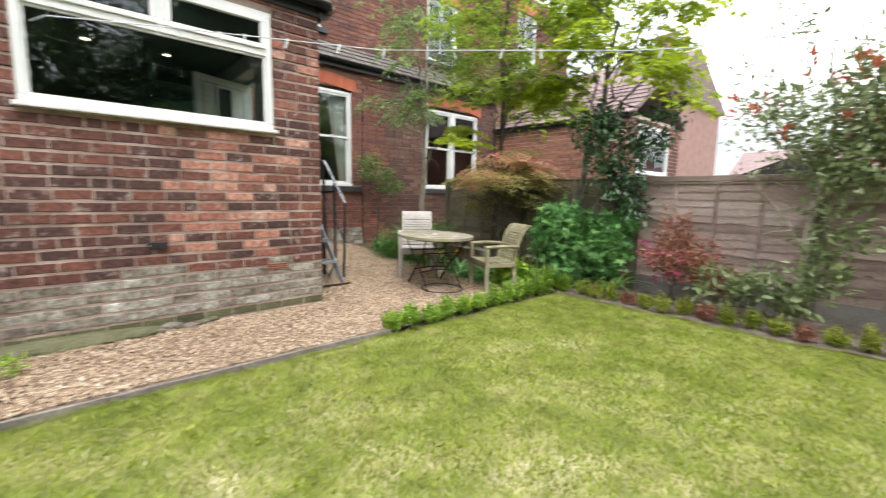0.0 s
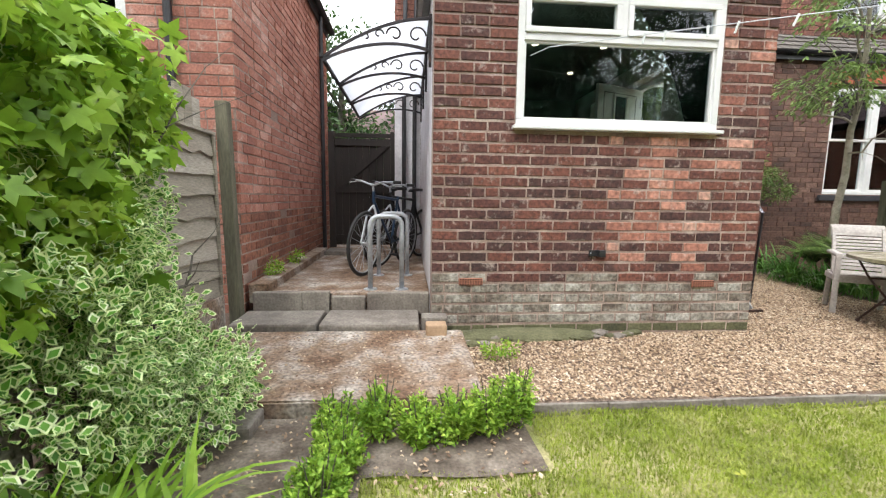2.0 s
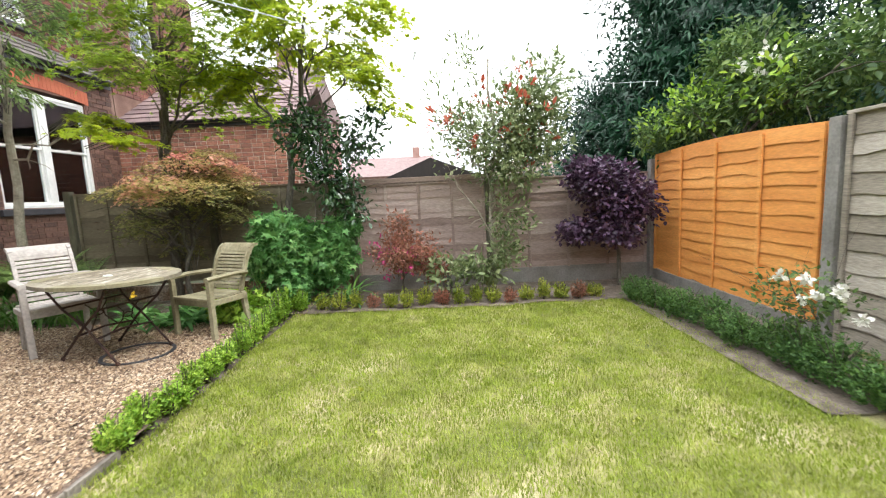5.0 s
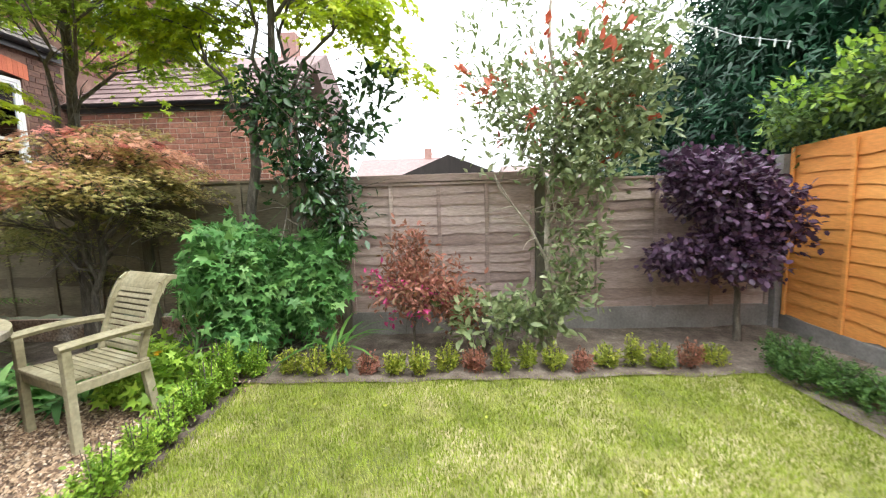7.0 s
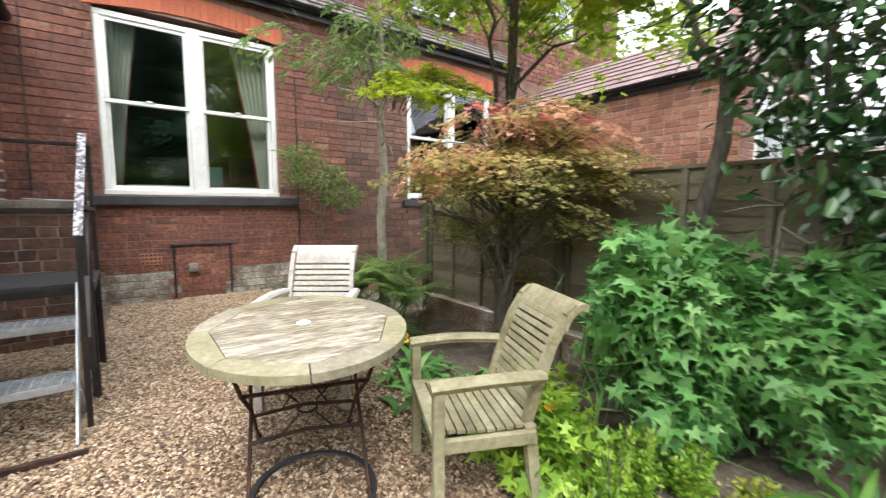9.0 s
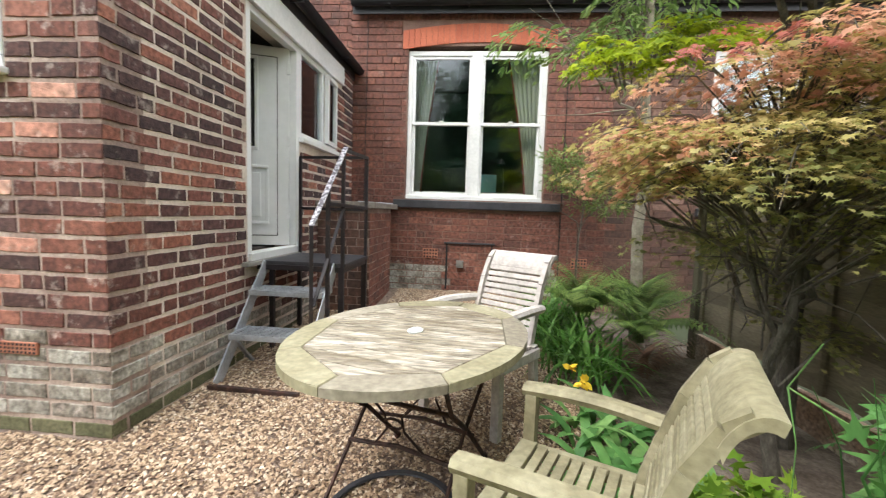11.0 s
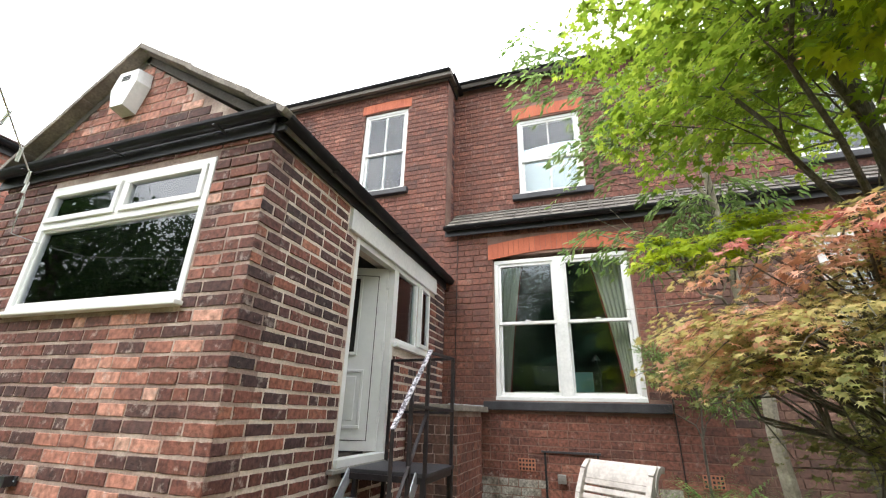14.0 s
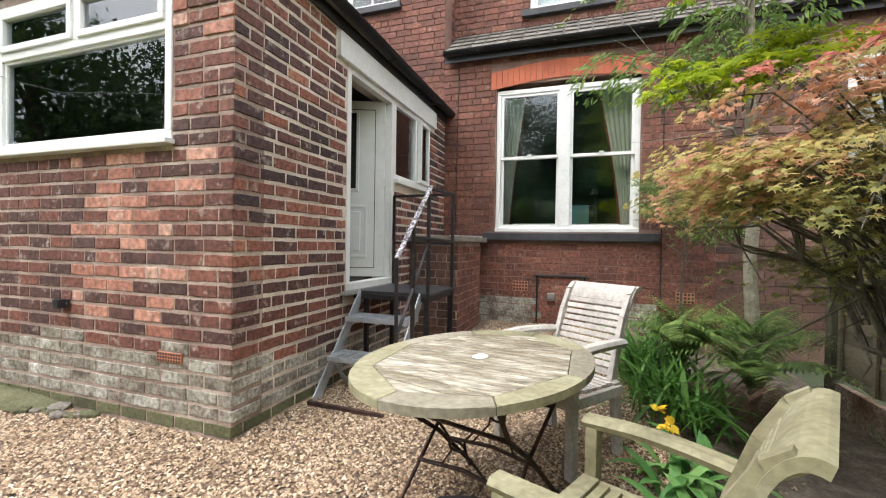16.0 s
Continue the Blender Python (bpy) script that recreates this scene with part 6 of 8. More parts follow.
def bicycle(label, at, rz, lean, mat):
    r = tagged(new("bicycle"), label, "bicycle", "parked bicycles")
    r.matrix_world = pose(*at, 0, lean, rz) @ Matrix.Diagonal((1.1, 1.1, 1.1, 1))
    for y, nm in ((-0.52, "front_wheel"), (0.52, "rear_wheel")):
        w = part(nm, lathe([(0.03, -0.03), (0.02, -0.03), (0.02, 0.03), (0.03, 0.03)], 10), m_galv, r)
        w.matrix_basis = pose(0, y, 0.34, 0, 90, 0)
        c = [(0, 0.325 * math.cos(a), 0.325 * math.sin(a)) for a in [2 * math.pi * k / 32 for k in range(33)]]
        t = part("tyre", tube(bmesh.new(), c, 0.018, 8), m_rubber, w)
        t.matrix_basis = pose(0, 0, 0, 0, -90, 0)
        ri = part("rim", tube(bmesh.new(), [(p[0], p[1] * 0.94, p[2] * 0.94) for p in c], 0.009, 6), m_galv, w)
        ri.matrix_basis = pose(0, 0, 0, 0, -90, 0)
        bm = bmesh.new()
        for k in range(20):
            a = 2 * math.pi * k / 20
            bar(bm, (0.02 * (-1) ** k, 0, 0), (0, 0.305 * math.cos(a), 0.305 * math.sin(a)), 0.003)
        s = part("spokes", bm, m_galv, w)
        s.matrix_basis = pose(0, 0, 0, 0, -90, 0)
    bm = bmesh.new()
    for a, b in (((0, -0.36, 0.78), (0, 0.1, 0.30)), ((0, -0.36, 0.84), (0, 0.20, 0.80)), ((0, 0.1, 0.30), (0, 0.22, 0.84)), ((0, 0.1, 0.30), (0, 0.52, 0.34)), ((0, 0.20, 0.78), (0, 0.52, 0.34)), ((0, -0.36, 0.76), (0, -0.38, 0.9))):
        tube(bm, [a, b], 0.016, 8)
    part("frame", bm, mat, r)
    bm = bmesh.new()
    for s in (-1, 1):
        tube(bm, [(0, -0.37, 0.74), (s * 0.05, -0.40, 0.66), (s * 0.05, -0.52, 0.34)], 0.013, 6)
    part("fork", bm, m_galv, r)
    bm = bmesh.new()
    tube(bm, [(-0.30, -0.34, 1.0), (-0.12, -0.42, 0.99), (0, -0.40, 0.95), (0.12, -0.42, 0.99), (0.30, -0.34, 1.0)], 0.011, 8)
    tube(bm, [(0, -0.38, 0.88), (0, -0.40, 0.96)], 0.012, 8)
    part("handlebar", bm, m_galv, r)
    for s in (-1, 1):
        part("grip", tube(bmesh.new(), [(s * 0.30, -0.34, 1.0), (s * 0.22, -0.375, 0.996)], 0.017, 8), m_rubber, r)
        part("brake_lever", tube(bmesh.new(), [(s * 0.20, -0.40, 0.985), (s * 0.27, -0.42, 0.97)], 0.006, 5), m_galv, r)
    sd = bmesh.new()
    rr = []
    for y, w, z in ((0.08, 0.02, 0.93), (0.15, 0.03, 0.945), (0.24, 0.07, 0.95), (0.32, 0.075, 0.955), (0.34, 0.05, 0.95)):
        rr.append([sd.verts.new(p) for p in ((-w, y, z - 0.03), (-w * 0.8, y, z), (w * 0.8, y, z), (w, y, z - 0.03))])
    for a, b in zip(rr, rr[1:]):
        for c in range(4):
            sd.faces.new((a[c], a[(c + 1) % 4], b[(c + 1) % 4], b[c]))
    part("saddle", sd, m_rubber, r)
    cr = bmesh.new()
    tube(cr, [(0.03 + 0.005, 0.1 + 0.09 * math.cos(a), 0.30 + 0.09 * math.sin(a)) for a in [2 * math.pi * k / 16 for k in range(17)]], 0.007, 5)
    tube(cr, [(0.04, 0.1, 0.30), (0.05, 0.0, 0.18)], 0.009, 5)
    box(cr, (0.05, -0.04, 0.165), (0.13, 0.04, 0.185), 0.004)
    part("crank", cr, m_rubber, r)


m_bikeblue = material("dark_blue_frame_paint", [(0, (0.01, 0.03, 0.07)), (1, (0.02, 0.05, 0.11))], 0.3, 0, 3, 30, 0.1, 0)
bicycle("dark blue bicycle leaning by the cycle stands", (-1.60, 6.12, 0.295), -24, 3, m_bikeblue)
bicycle("black bicycle behind the other against the wall", (-1.42, 6.75, 0.295), -30, 5, m_rubber)

# ---- wall fittings ----
sk = thing("wall_bracket", "black metal clip screwed to the brick wall", "wall bracket", (0.37, FRONT - 0.012, 0.735))
part("plate", boxes(((-0.075, -0.012, -0.028), (0.075, -0.0, 0.028)), bev=0.003), m_black, sk)
part("clip", boxes(((-0.005, -0.062, -0.03), (0.055, -0.012, 0.03)), bev=0.004), m_black, sk)
for x in (-0.06, 0.06):
    part("screw", lathe([(0.006, 0), (0.004, 0.003)], 8), m_galv, sk).matrix_basis = pose(x, -0.012, 0, 90)


def air_brick(name, m, w=0.21, h=0.062, nx=9, nz=3):
    r = tagged(new(name), "terracotta air brick with small square holes", "air brick", "air bricks")
    r.matrix_world = m
    part("block", boxes(((0, -0.016, 0), (w, 0.01, h)), bev=0.003), m_terracotta, r)
    bm = bmesh.new()
    for i in range(nx):
        for j in range(nz):
            x, z = w * (i + 0.6) / (nx + 0.2), h * (j + 0.55) / (nz + 0.1)
            box(bm, (x - w / nx * 0.27, -0.0175, z - h / nz * 0.27), (x + w / nx * 0.27, -0.0155, z + h / nz * 0.27))
    part("holes", bm, m_slat_gap, r)


air_brick("air_brick", pose(-0.87, FRONT - 0.002, 0.445))
air_brick("air_brick", pose(1.30, FRONT - 0.002, 0.42))
air_brick("air_brick", pose(2.93, BACK - 0.002, 0.56), 0.21, 0.14, 5, 3)
air_brick("air_brick", pose(4.95, BACK - 0.002, 0.50), 0.21, 0.14, 5, 3)
air_brick("air_brick", pose(1.28, BACK - 0.002, 4.42), 0.21, 0.07)
hb = thing("bricked_hatch", "bricked-up coal hatch with a dark lintel and frame", "hatch", (0, 0, 0), kind="structure")
part("lintel", boxes(((3.22, BACK - 0.03, 0.775), (3.92, BACK - 0.002, 0.80)), bev=0.003), m_slate, hb)
part("jamb", boxes(((3.25, BACK - 0.02, 0.14), (3.275, BACK - 0.002, 0.775))), m_slat_gap, hb)
part("jamb", boxes(((3.87, BACK - 0.02, 0.14), (3.89, BACK - 0.002, 0.775))), m_slat_gap, hb)
bx = thing("outside_socket", "small grey outside socket box on the hatch", "socket", (3.45, BACK - 0.02, 0.50))
part("body", boxes(((-0.05, -0.05, -0.05), (0.05, 0, 0.05)), bev=0.01), m_concrete_grey, bx)
part("lid", boxes(((-0.04, -0.06, -0.02), (0.04, -0.05, 0.045)), bev=0.004), m_concrete_grey, bx)
al = thing("alarm_box", "greyed white alarm box on the gable", "alarm box", (0.19, FRONT - 0.0, 3.80))
bm = bmesh.new()
o = [(-0.10, 0.20), (0.15, 0.20), (0.17, 0.05), (0.09, -0.22), (-0.08, -0.22), (-0.16, 0.0)]
a, b = [[bm.verts.new((x * s, y, z * s)) for x, z in o] for y, s in ((0, 1), (-0.12, 0.9))]
for k in range(6):
    bm.faces.new((a[k], a[(k + 1) % 6], b[(k + 1) % 6], b[k]))
bm.faces.new(b)
bm.faces.new(a[::-1])
bmesh.ops.recalc_face_normals(bm, faces=bm.faces)
part("casing", bm, m_white, al)
part("louvre", boxes(*[((-0.04, -0.125, 0.12 - k * 0.02), (0.06, -0.118, 0.128 - k * 0.02)) for k in range(3)]), m_black, al)
for x0, x1, y, z in ((1.90, 4.9, BACK, 1.31),):
    tagged(part("wall_cable", tube(bmesh.new(), [(2.0, y - 0.02, 1.32), (2.5, y - 0.03, 1.30), (2.62, y - 0.06, 1.26), (2.7, y - 0.06, 1.33)], 0.006, 5), m_line), "loose pale cable by the dining room sill", "cable")
tagged(part("wall_cable", tube(bmesh.new(), [(2.08, BACK - 0.02, 1.32), (2.10, BACK - 0.02, 3.8)], 0.006, 5), m_iron), "dark cable running up the house wall", "cable")

# washing line with pegs
cl = thing("washing_line", "thin grey washing line with clothes pegs across the lawn", "washing line")
pts = [(0.35, 3.85, 2.41), (0.9, 3.6, 2.42), (1.8, 3.0, 2.38), (3.2, 1.6, 2.38), (4.5, 0.2, 2.45), (5.4, -1.0, 2.56), (6.0, -1.9, 2.70)]
part("cord", tube(bmesh.new(), [(-0.30, 4.335, 2.40), (-0.22, 4.10, 2.39)] + pts, 0.004, 5), m_line, cl)
prng = random.Random(12)
for i in (0, 1, 2, 3, 4, 5):
    a, b = Vector(pts[i]), Vector(pts[i + 1])
    for k in range(3 if i < 5 else 4):
        p = a.lerp(b, (k + prng.random() * 0.6) / 3.2)
        pg = bmesh.new()
        box(pg, (-0.006, -0.006, -0.065), (0.006, 0.0, 0.012), 0.001)
        box(pg, (-0.006, 0.001, -0.065), (0.006, 0.007, 0.012), 0.001)
        ob = part("peg", pg, m_peg, cl)
        ob.matrix_basis = pose(*p, prng.uniform(-15, 15), prng.uniform(-20, 20), prng.uniform(0, 180))

# ---- plants ----
R = np.random.default_rng(11)


def plant(name, label, category, at, group=""):
    ob = thing(name, label, category, (0, 0, 0), group=group)
    return ob


def box_row(name, label, pts, r, mat, n, group):
    """One clipped box bush or more along pts, each an object of its own."""
    for i, (x, y, z, s) in enumerate(pts):
        t = plant(name, label if s > 0.8 else label.replace("bushy", "small sparse"), "box bush", None, group)
        bm = bmesh.new()
        for k in range(6):
            a = 6.28 * k / 6
            tube(bm, [(x, y, LAWN_Z - 0.03), (x + 0.04 * s * math.cos(a), y + 0.04 * s * math.sin(a), LAWN_Z + z * 0.5), (x + r * 0.6 * s * math.cos(a), y + r * 0.6 * s * math.sin(a), LAWN_Z + z * 0.95)], [0.006, 0.004, 0.002], 4)
        part("stem", bm, m_bark, t)
        leaves("inner_leaves", R, [((x, y, LAWN_Z + z * 0.42), (r * s * 0.8, r * s * 0.8, z * 0.38))], int(n * s * 0.35), OVAL, 0.026, mat, t, clump=0.02, per=7, hollow=0.5, flat=0.6)
        shoots = int(15 + 60 * r)
        per = int(n * s * 0.75 / shoots)
        a = R.random(shoots) * 6.283
        q = r * s * R.random(shoots) ** 0.5
        top = z * (0.55 + 0.5 * R.random(shoots)) * (1 - 0.35 * (q / (r * s)) ** 2)
        u = np.tile(np.linspace(0.25, 1, per), shoots)
        aa, qq, hh = np.repeat(a, per), np.repeat(q, per), np.repeat(top, per)
        spread = qq * (0.75 + 0.35 * u)
        pos = np.column_stack([x + np.cos(aa) * spread, y + np.sin(aa) * spread, LAWN_Z + hh * u]) + R.normal(size=(len(u), 3)) * 0.005
        turn = R.random(len(u)) * 6.283
        fwd = np.column_stack([np.cos(turn), np.sin(turn), 0.35 + 0.6 * u])
        part("leaves", scatter("leaves", OVAL[0], OVAL[1], pos, fwd, R.normal(size=pos.shape) * 0.3 + np.array([0, 0, 1.0]), (0.034 - 0.012 * u) * (0.8 + 0.4 * R.random(len(u)))), mat, t, kind="stuff")


rr = random.Random(5)
row1 = [(1.98 + i * 0.235, 3.10 + rr.uniform(-.03, .03) + 0.0 * i, rr.uniform(0.16, 0.23) + 0.010 * i, rr.uniform(0.85, 1.1)) for i in range(11)]
box_row("box_bush", "bushy low yellow-green box bush edging the patio", row1, 0.092, l_box, 1200, "box hedge by the patio")
row2 = [(4.76 + rr.uniform(-.03, .03), 2.75 - i * 0.205, rr.uniform(0.17, 0.26), rr.uniform(0.7, 1.0)) for i in range(17)]
for i, q in enumerate(row2):
    box_row("box_bush", ("bushy yellow-green box plant in the border" if i % 4 != 3 else "bushy half-brown box plant in the border"), [q], 0.10, l_box_yellow if i % 4 != 3 else l_redshrub, 800, "box plants along the border")
box_row("box_bush", "bushy fresh green box bush at the hedge corner", [(4.5, 3.12, 0.40, 0.9), (4.72, 3.0, 0.32, 0.9)], 0.12, l_box, 1900, "box hedge by the patio")
row3 = [(4.72 - i * 0.24, -0.98 - 0.018 * i + rr.uniform(-.04, .04), rr.uniform(0.24, 0.33), rr.uniform(0.95, 1.2)) for i in range(13)]
box_row("box_bush", "bushy dark green box bush under the orange fence", row3, 0.19, l_box_dark, 2000, "box hedge under the orange fence")
row4 = [(-1.72, 2.05, .30, 1), (-1.66, 2.27, .32, 1.1), (-1.62, 2.5, .33, 1.1), (-1.66, 2.72, .36, 1.05), (-1.45, 2.80, .40, 1), (-1.25, 2.76, .30, 1), (-1.08, 2.78, .33, 1.1), (-0.88, 2.82, .36, 1.1), (-0.72, 2.88, .43, 1.0), (-1.78, 1.82, .28, 1)]
box_row("box_bush", "bushy bright green box bush edging the corner bed", [(x, y, z * 0.88, s) for x, y, z, s in row4], 0.11, l_box, 1700, "box hedge of the corner bed")

# soil inside the corner bed and along the borders
sheet("bed_corner_soil", -2.9, -0.66, 2.48, 3.04, -0.045, m_soil, 40, 12, 0.02, label="dry soil of the corner bed")
sheet("bed_west_soil", -2.9, -1.52, 0.9, 2.485, -0.045, m_soil, 24, 30, 0.02, label="dry soil beneath the climber")
sheet("bed_border_soil", 4.60, 5.72, -1.7, 6.4, -0.045, m_soil, 24, 120, 0.03, label="dry soil of the border")
sheet("bed_south_soil", 2.0, 5.72, -1.68, -0.80, -0.045, m_soil, 60, 16, 0.02, label="dry soil under the orange fence")


def clump_tree(name, label, category, base, top, r, bark, limbs, sets, group=""):
    """sets: rows of (part name, blobs, count, shape, size, material, extra)."""
    t = plant(name, label, category, None, group)
    trunk_parts(R, t, base, top, r, bark, limbs)
    for nm, blobs, n, shape, size, mat, ex in sets:
        if "per" in ex and "reach" in ex:
            sprays(nm, R, blobs, n, shape=shape, size=size, mat=mat, parent=t, centre=top, **ex)
        else:
            leaves(nm, R, blobs, n, shape, size, mat, t, **ex)
    return t


# acer by the patio
acer_b = [((5.25, 5.3, 1.05), (0.35, 0.4, 0.12)), ((5.0, 5.0, 1.2), (0.35, 0.35, 0.1)), ((4.85, 4.21, 1.76), (0.60, 0.45, 0.07)), ((4.45, 4.21, 1.56), (0.40, 0.40, 0.07)), ((5.25, 4.06, 1.62), (0.55, 0.45, 0.07)), ((4.65, 4.61, 1.50), (0.55, 0.45, 0.07)), ((5.45, 4.41, 1.52), (0.45, 0.5, 0.08)),
          ((4.40, 4.26, 1.42), (0.32, 0.35, 0.06)), ((4.95, 3.91, 1.48), (0.50, 0.28, 0.06)), ((5.45, 3.91, 1.45), (0.42, 0.40, 0.07)), ((5.05, 4.81, 1.35), (0.50, 0.40, 0.07)), ((5.20, 4.26, 1.25), (0.5, 0.45, 0.06)), ((5.05, 4.26, 1.92), (0.40, 0.35, 0.05)),
          ((4.65, 4.06, 1.25), (0.35, 0.28, 0.05)), ((4.80, 4.56, 1.15), (0.4, 0.35, 0.06)), ((5.40, 3.96, 1.15), (0.35, 0.35, 0.06)), ((5.40, 5.05, 0.95), (0.28, 0.4, 0.10)), ((5.35, 4.75, 0.75), (0.28, 0.35, 0.10))]
acer_b = [((5.15 + (c[0] - 5.15) * 0.72, 4.40 + (c[1] - 4.40) * 0.8, c[2]), (r[0] * 0.8, r[1] * 0.8, r[2])) for c, r in acer_b]
clump_tree("acer_tree", "small spreading acer with gold-green leaves and coral tips", "tree", (5.2, 4.55, 0), (4.95, 4.35, 1.85), 0.032, m_bark,
           [(0.35, (4.5, 4.45, 1.5), 0.018), (0.45, (5.3, 4.35, 1.3), 0.018), (0.4, (4.6, 5.0, 1.5), 0.016), (0.5, (4.4, 4.75, 1.3), 0.014), (0.6, (4.9, 4.2, 1.45), 0.014), (0.55, (5.25, 4.85, 1.6), 0.014)],
           [("upper_leaves", [b for b in acer_b if b[0][2] > 1.40], 230, FINE_ACER, 0.031, l_acer, dict(per=52, reach=0.30, droop=0.32, twigs=120)),
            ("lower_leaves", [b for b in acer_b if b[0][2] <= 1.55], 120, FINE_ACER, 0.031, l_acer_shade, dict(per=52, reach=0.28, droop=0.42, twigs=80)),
            ("coral_leaves", [((4.52, 4.40, 1.60), (0.2, 0.3, 0.08)), ((4.85, 4.15, 1.84), (0.4, 0.35, 0.06)), ((4.50, 4.40, 1.45), (0.15, 0.25, 0.06)), ((5.20, 4.0, 1.72), (0.4, 0.3, 0.06))], 70, FINE_ACER, 0.036, l_acer_pink, dict(per=42, reach=0.24, droop=0.5, twigs=20)),
            ("red_tip", [((4.40, 4.35, 1.52), (0.12, 0.25, 0.12)), ((4.7, 4.05, 1.86), (0.35, 0.25, 0.06)), ((5.1, 3.9, 1.78), (0.4, 0.2, 0.05)), ((4.75, 3.95, 1.5), (0.3, 0.12, 0.12))], 10, FINE_ACER, 0.036, l_red_tip, dict(per=26, reach=0.10, droop=0.3, twigs=10))])
# tall green tree above it
gt_b = [((4.9, 4.45, 2.85), (0.8, 0.6, 0.22)), ((5.3, 4.6, 3.1), (0.8, 0.7, 0.25)), ((5.0, 4.35, 3.4), (0.75, 0.7, 0.25)), ((5.2, 3.9, 3.75), (0.8, 0.7, 0.28)), ((4.7, 4.8, 3.9), (0.6, 0.6, 0.25)), ((5.3, 4.9, 4.3), (0.8, 0.7, 0.3)), ((4.9, 4.2, 4.6), (0.7, 0.7, 0.3)), ((5.2, 4.5, 5.2), (0.6, 0.6, 0.3)), ((5.8, 4.3, 2.7), (0.6, 0.5, 0.2)), ((4.95, 3.95, 3.1), (0.45, 0.45, 0.2))]
clump_tree("maple_tree", "tall slender maple with layered fresh green leaves", "tree", (5.45, 4.9, 0), (5.25, 4.6, 4.9), 0.055, m_bark,
           [(0.35, (4.6, 4.3, 2.7), 0.026), (0.42, (5.8, 4.4, 2.8), 0.022), (0.5, (4.7, 4.1, 3.4), 0.024), (0.55, (5.5, 4.8, 3.6), 0.022), (0.65, (5.3, 3.8, 3.9), 0.02), (0.75, (4.6, 4.7, 4.3), 0.018), (0.4, (4.6, 3.7, 3.0), 0.02)],
           [("leaves", gt_b, 400, MAPLE, 0.052, l_green, dict(per=34, reach=0.42, droop=0.35, twigs=160))])
# pale-barked tree near the wall with grey-green and yellow-tipped sprays
clump_tree("pale_barked_tree", "slender pale-barked tree with grey-green drooping leaves and a lime spray", "tree", (5.33, 6.75, 0), (5.05, 6.4, 3.9), 0.062, m_bark_pale,
           [(0.6, (4.1, 6.5, 2.9), 0.018), (0.75, (4.8, 6.7, 3.5), 0.018), (0.8, (4.0, 6.0, 4.6), 0.018), (0.5, (4.4, 5.0, 2.1), 0.016), (0.9, (5.6, 6.2, 3.9), 0.018)],
           [("leaves", [((4.8, 6.5, 2.8), (0.45, 0.35, 0.2)), ((4.35, 6.6, 2.85), (0.35, 0.3, 0.22)), ((5.1, 6.6, 3.2), (0.5, 0.5, 0.3)), ((4.3, 6.1, 3.6), (0.35, 0.4, 0.3)), ((4.7, 6.2, 4.3), (0.6, 0.5, 0.35)), ((3.95, 6.0, 4.7), (0.4, 0.4, 0.35)), ((5.5, 6.2, 3.9), (0.6, 0.6, 0.35))], 210, SLIM_OVAL, 0.085, l_willow, dict(per=22, reach=0.36, droop=0.6, fan=0.5, flat=0.8, twigs=140)),
            ("lime_leaves", [((4.45, 5.0, 2.12), (0.2, 0.25, 0.05)), ((4.6, 4.75, 2.02), (0.2, 0.2, 0.05)), ((5.0, 5.3, 2.35), (0.3, 0.3, 0.06))], 40, MAPLE, 0.05, l_lime, dict(per=34, reach=0.26, droop=0.35, twigs=30))])
# leaning tree with the lime crown
clump_tree("lime_leaved_tree", "leaning dark-trunked tree with a bright lime-yellow crown", "tree", (5.45, 3.55, 0), (5.55, 2.9, 3.6), 0.06, m_bark,
           [(0.5, (5.3, 2.3, 2.9), 0.028), (0.55, (5.5, 3.8, 3.0), 0.026), (0.65, (5.1, 3.1, 3.4), 0.022), (0.7, (6.0, 2.7, 3.4), 0.022), (0.8, (5.5, 2.2, 3.7), 0.02), (0.85, (5.7, 3.4, 4.3), 0.02)],
           [("leaves", [((5.35, 2.3, 2.85), (0.45, 0.40, 0.22)), ((5.4, 3.6, 2.9), (0.55, 0.5, 0.25)), ((5.2, 3.1, 3.3), (0.5, 0.5, 0.22)), ((5.9, 2.7, 3.3), (0.5, 0.5, 0.25)), ((5.5, 2.2, 3.6), (0.45, 0.4, 0.22)), ((5.7, 3.4, 4.1), (0.6, 0.5, 0.3)), ((5.4, 2.0, 2.45), (0.25, 0.22, 0.18)), ((5.5, 2.8, 4.4), (0.5, 0.5, 0.25))], 330, MAPLE, 0.062, l_lime, dict(per=28, reach=0.32, droop=0.55, twigs=110))])
# camellia
clump_tree("camellia", "upright camellia with glossy dark green leaves", "shrub", (5.4, 2.85, 0), (5.4, 2.75, 2.2), 0.03, m_bark,
           [(0.4, (5.1, 2.9, 1.5), 0.014), (0.5, (5.35, 2.3, 1.9), 0.014), (0.6, (5.5, 3.1, 2.1), 0.012), (0.7, (5.1, 2.6, 2.3), 0.012)],
           [("leaves", [((5.4, 2.8, 2.0), (0.36, 0.42, 0.42)), ((5.35, 2.65, 1.5), (0.28, 0.34, 0.30)), ((5.4, 2.35, 1.95), (0.28, 0.3, 0.3)), ((5.35, 2.45, 1.15), (0.22, 0.26, 0.2)), ((5.4, 3.0, 2.2), (0.3, 0.3, 0.25)), ((5.35, 2.1, 2.25), (0.2, 0.2, 0.15))], 2400, OVAL, 0.08, l_camellia, dict(clump=0.075, per=5, hollow=0.1, droop=0.3))])
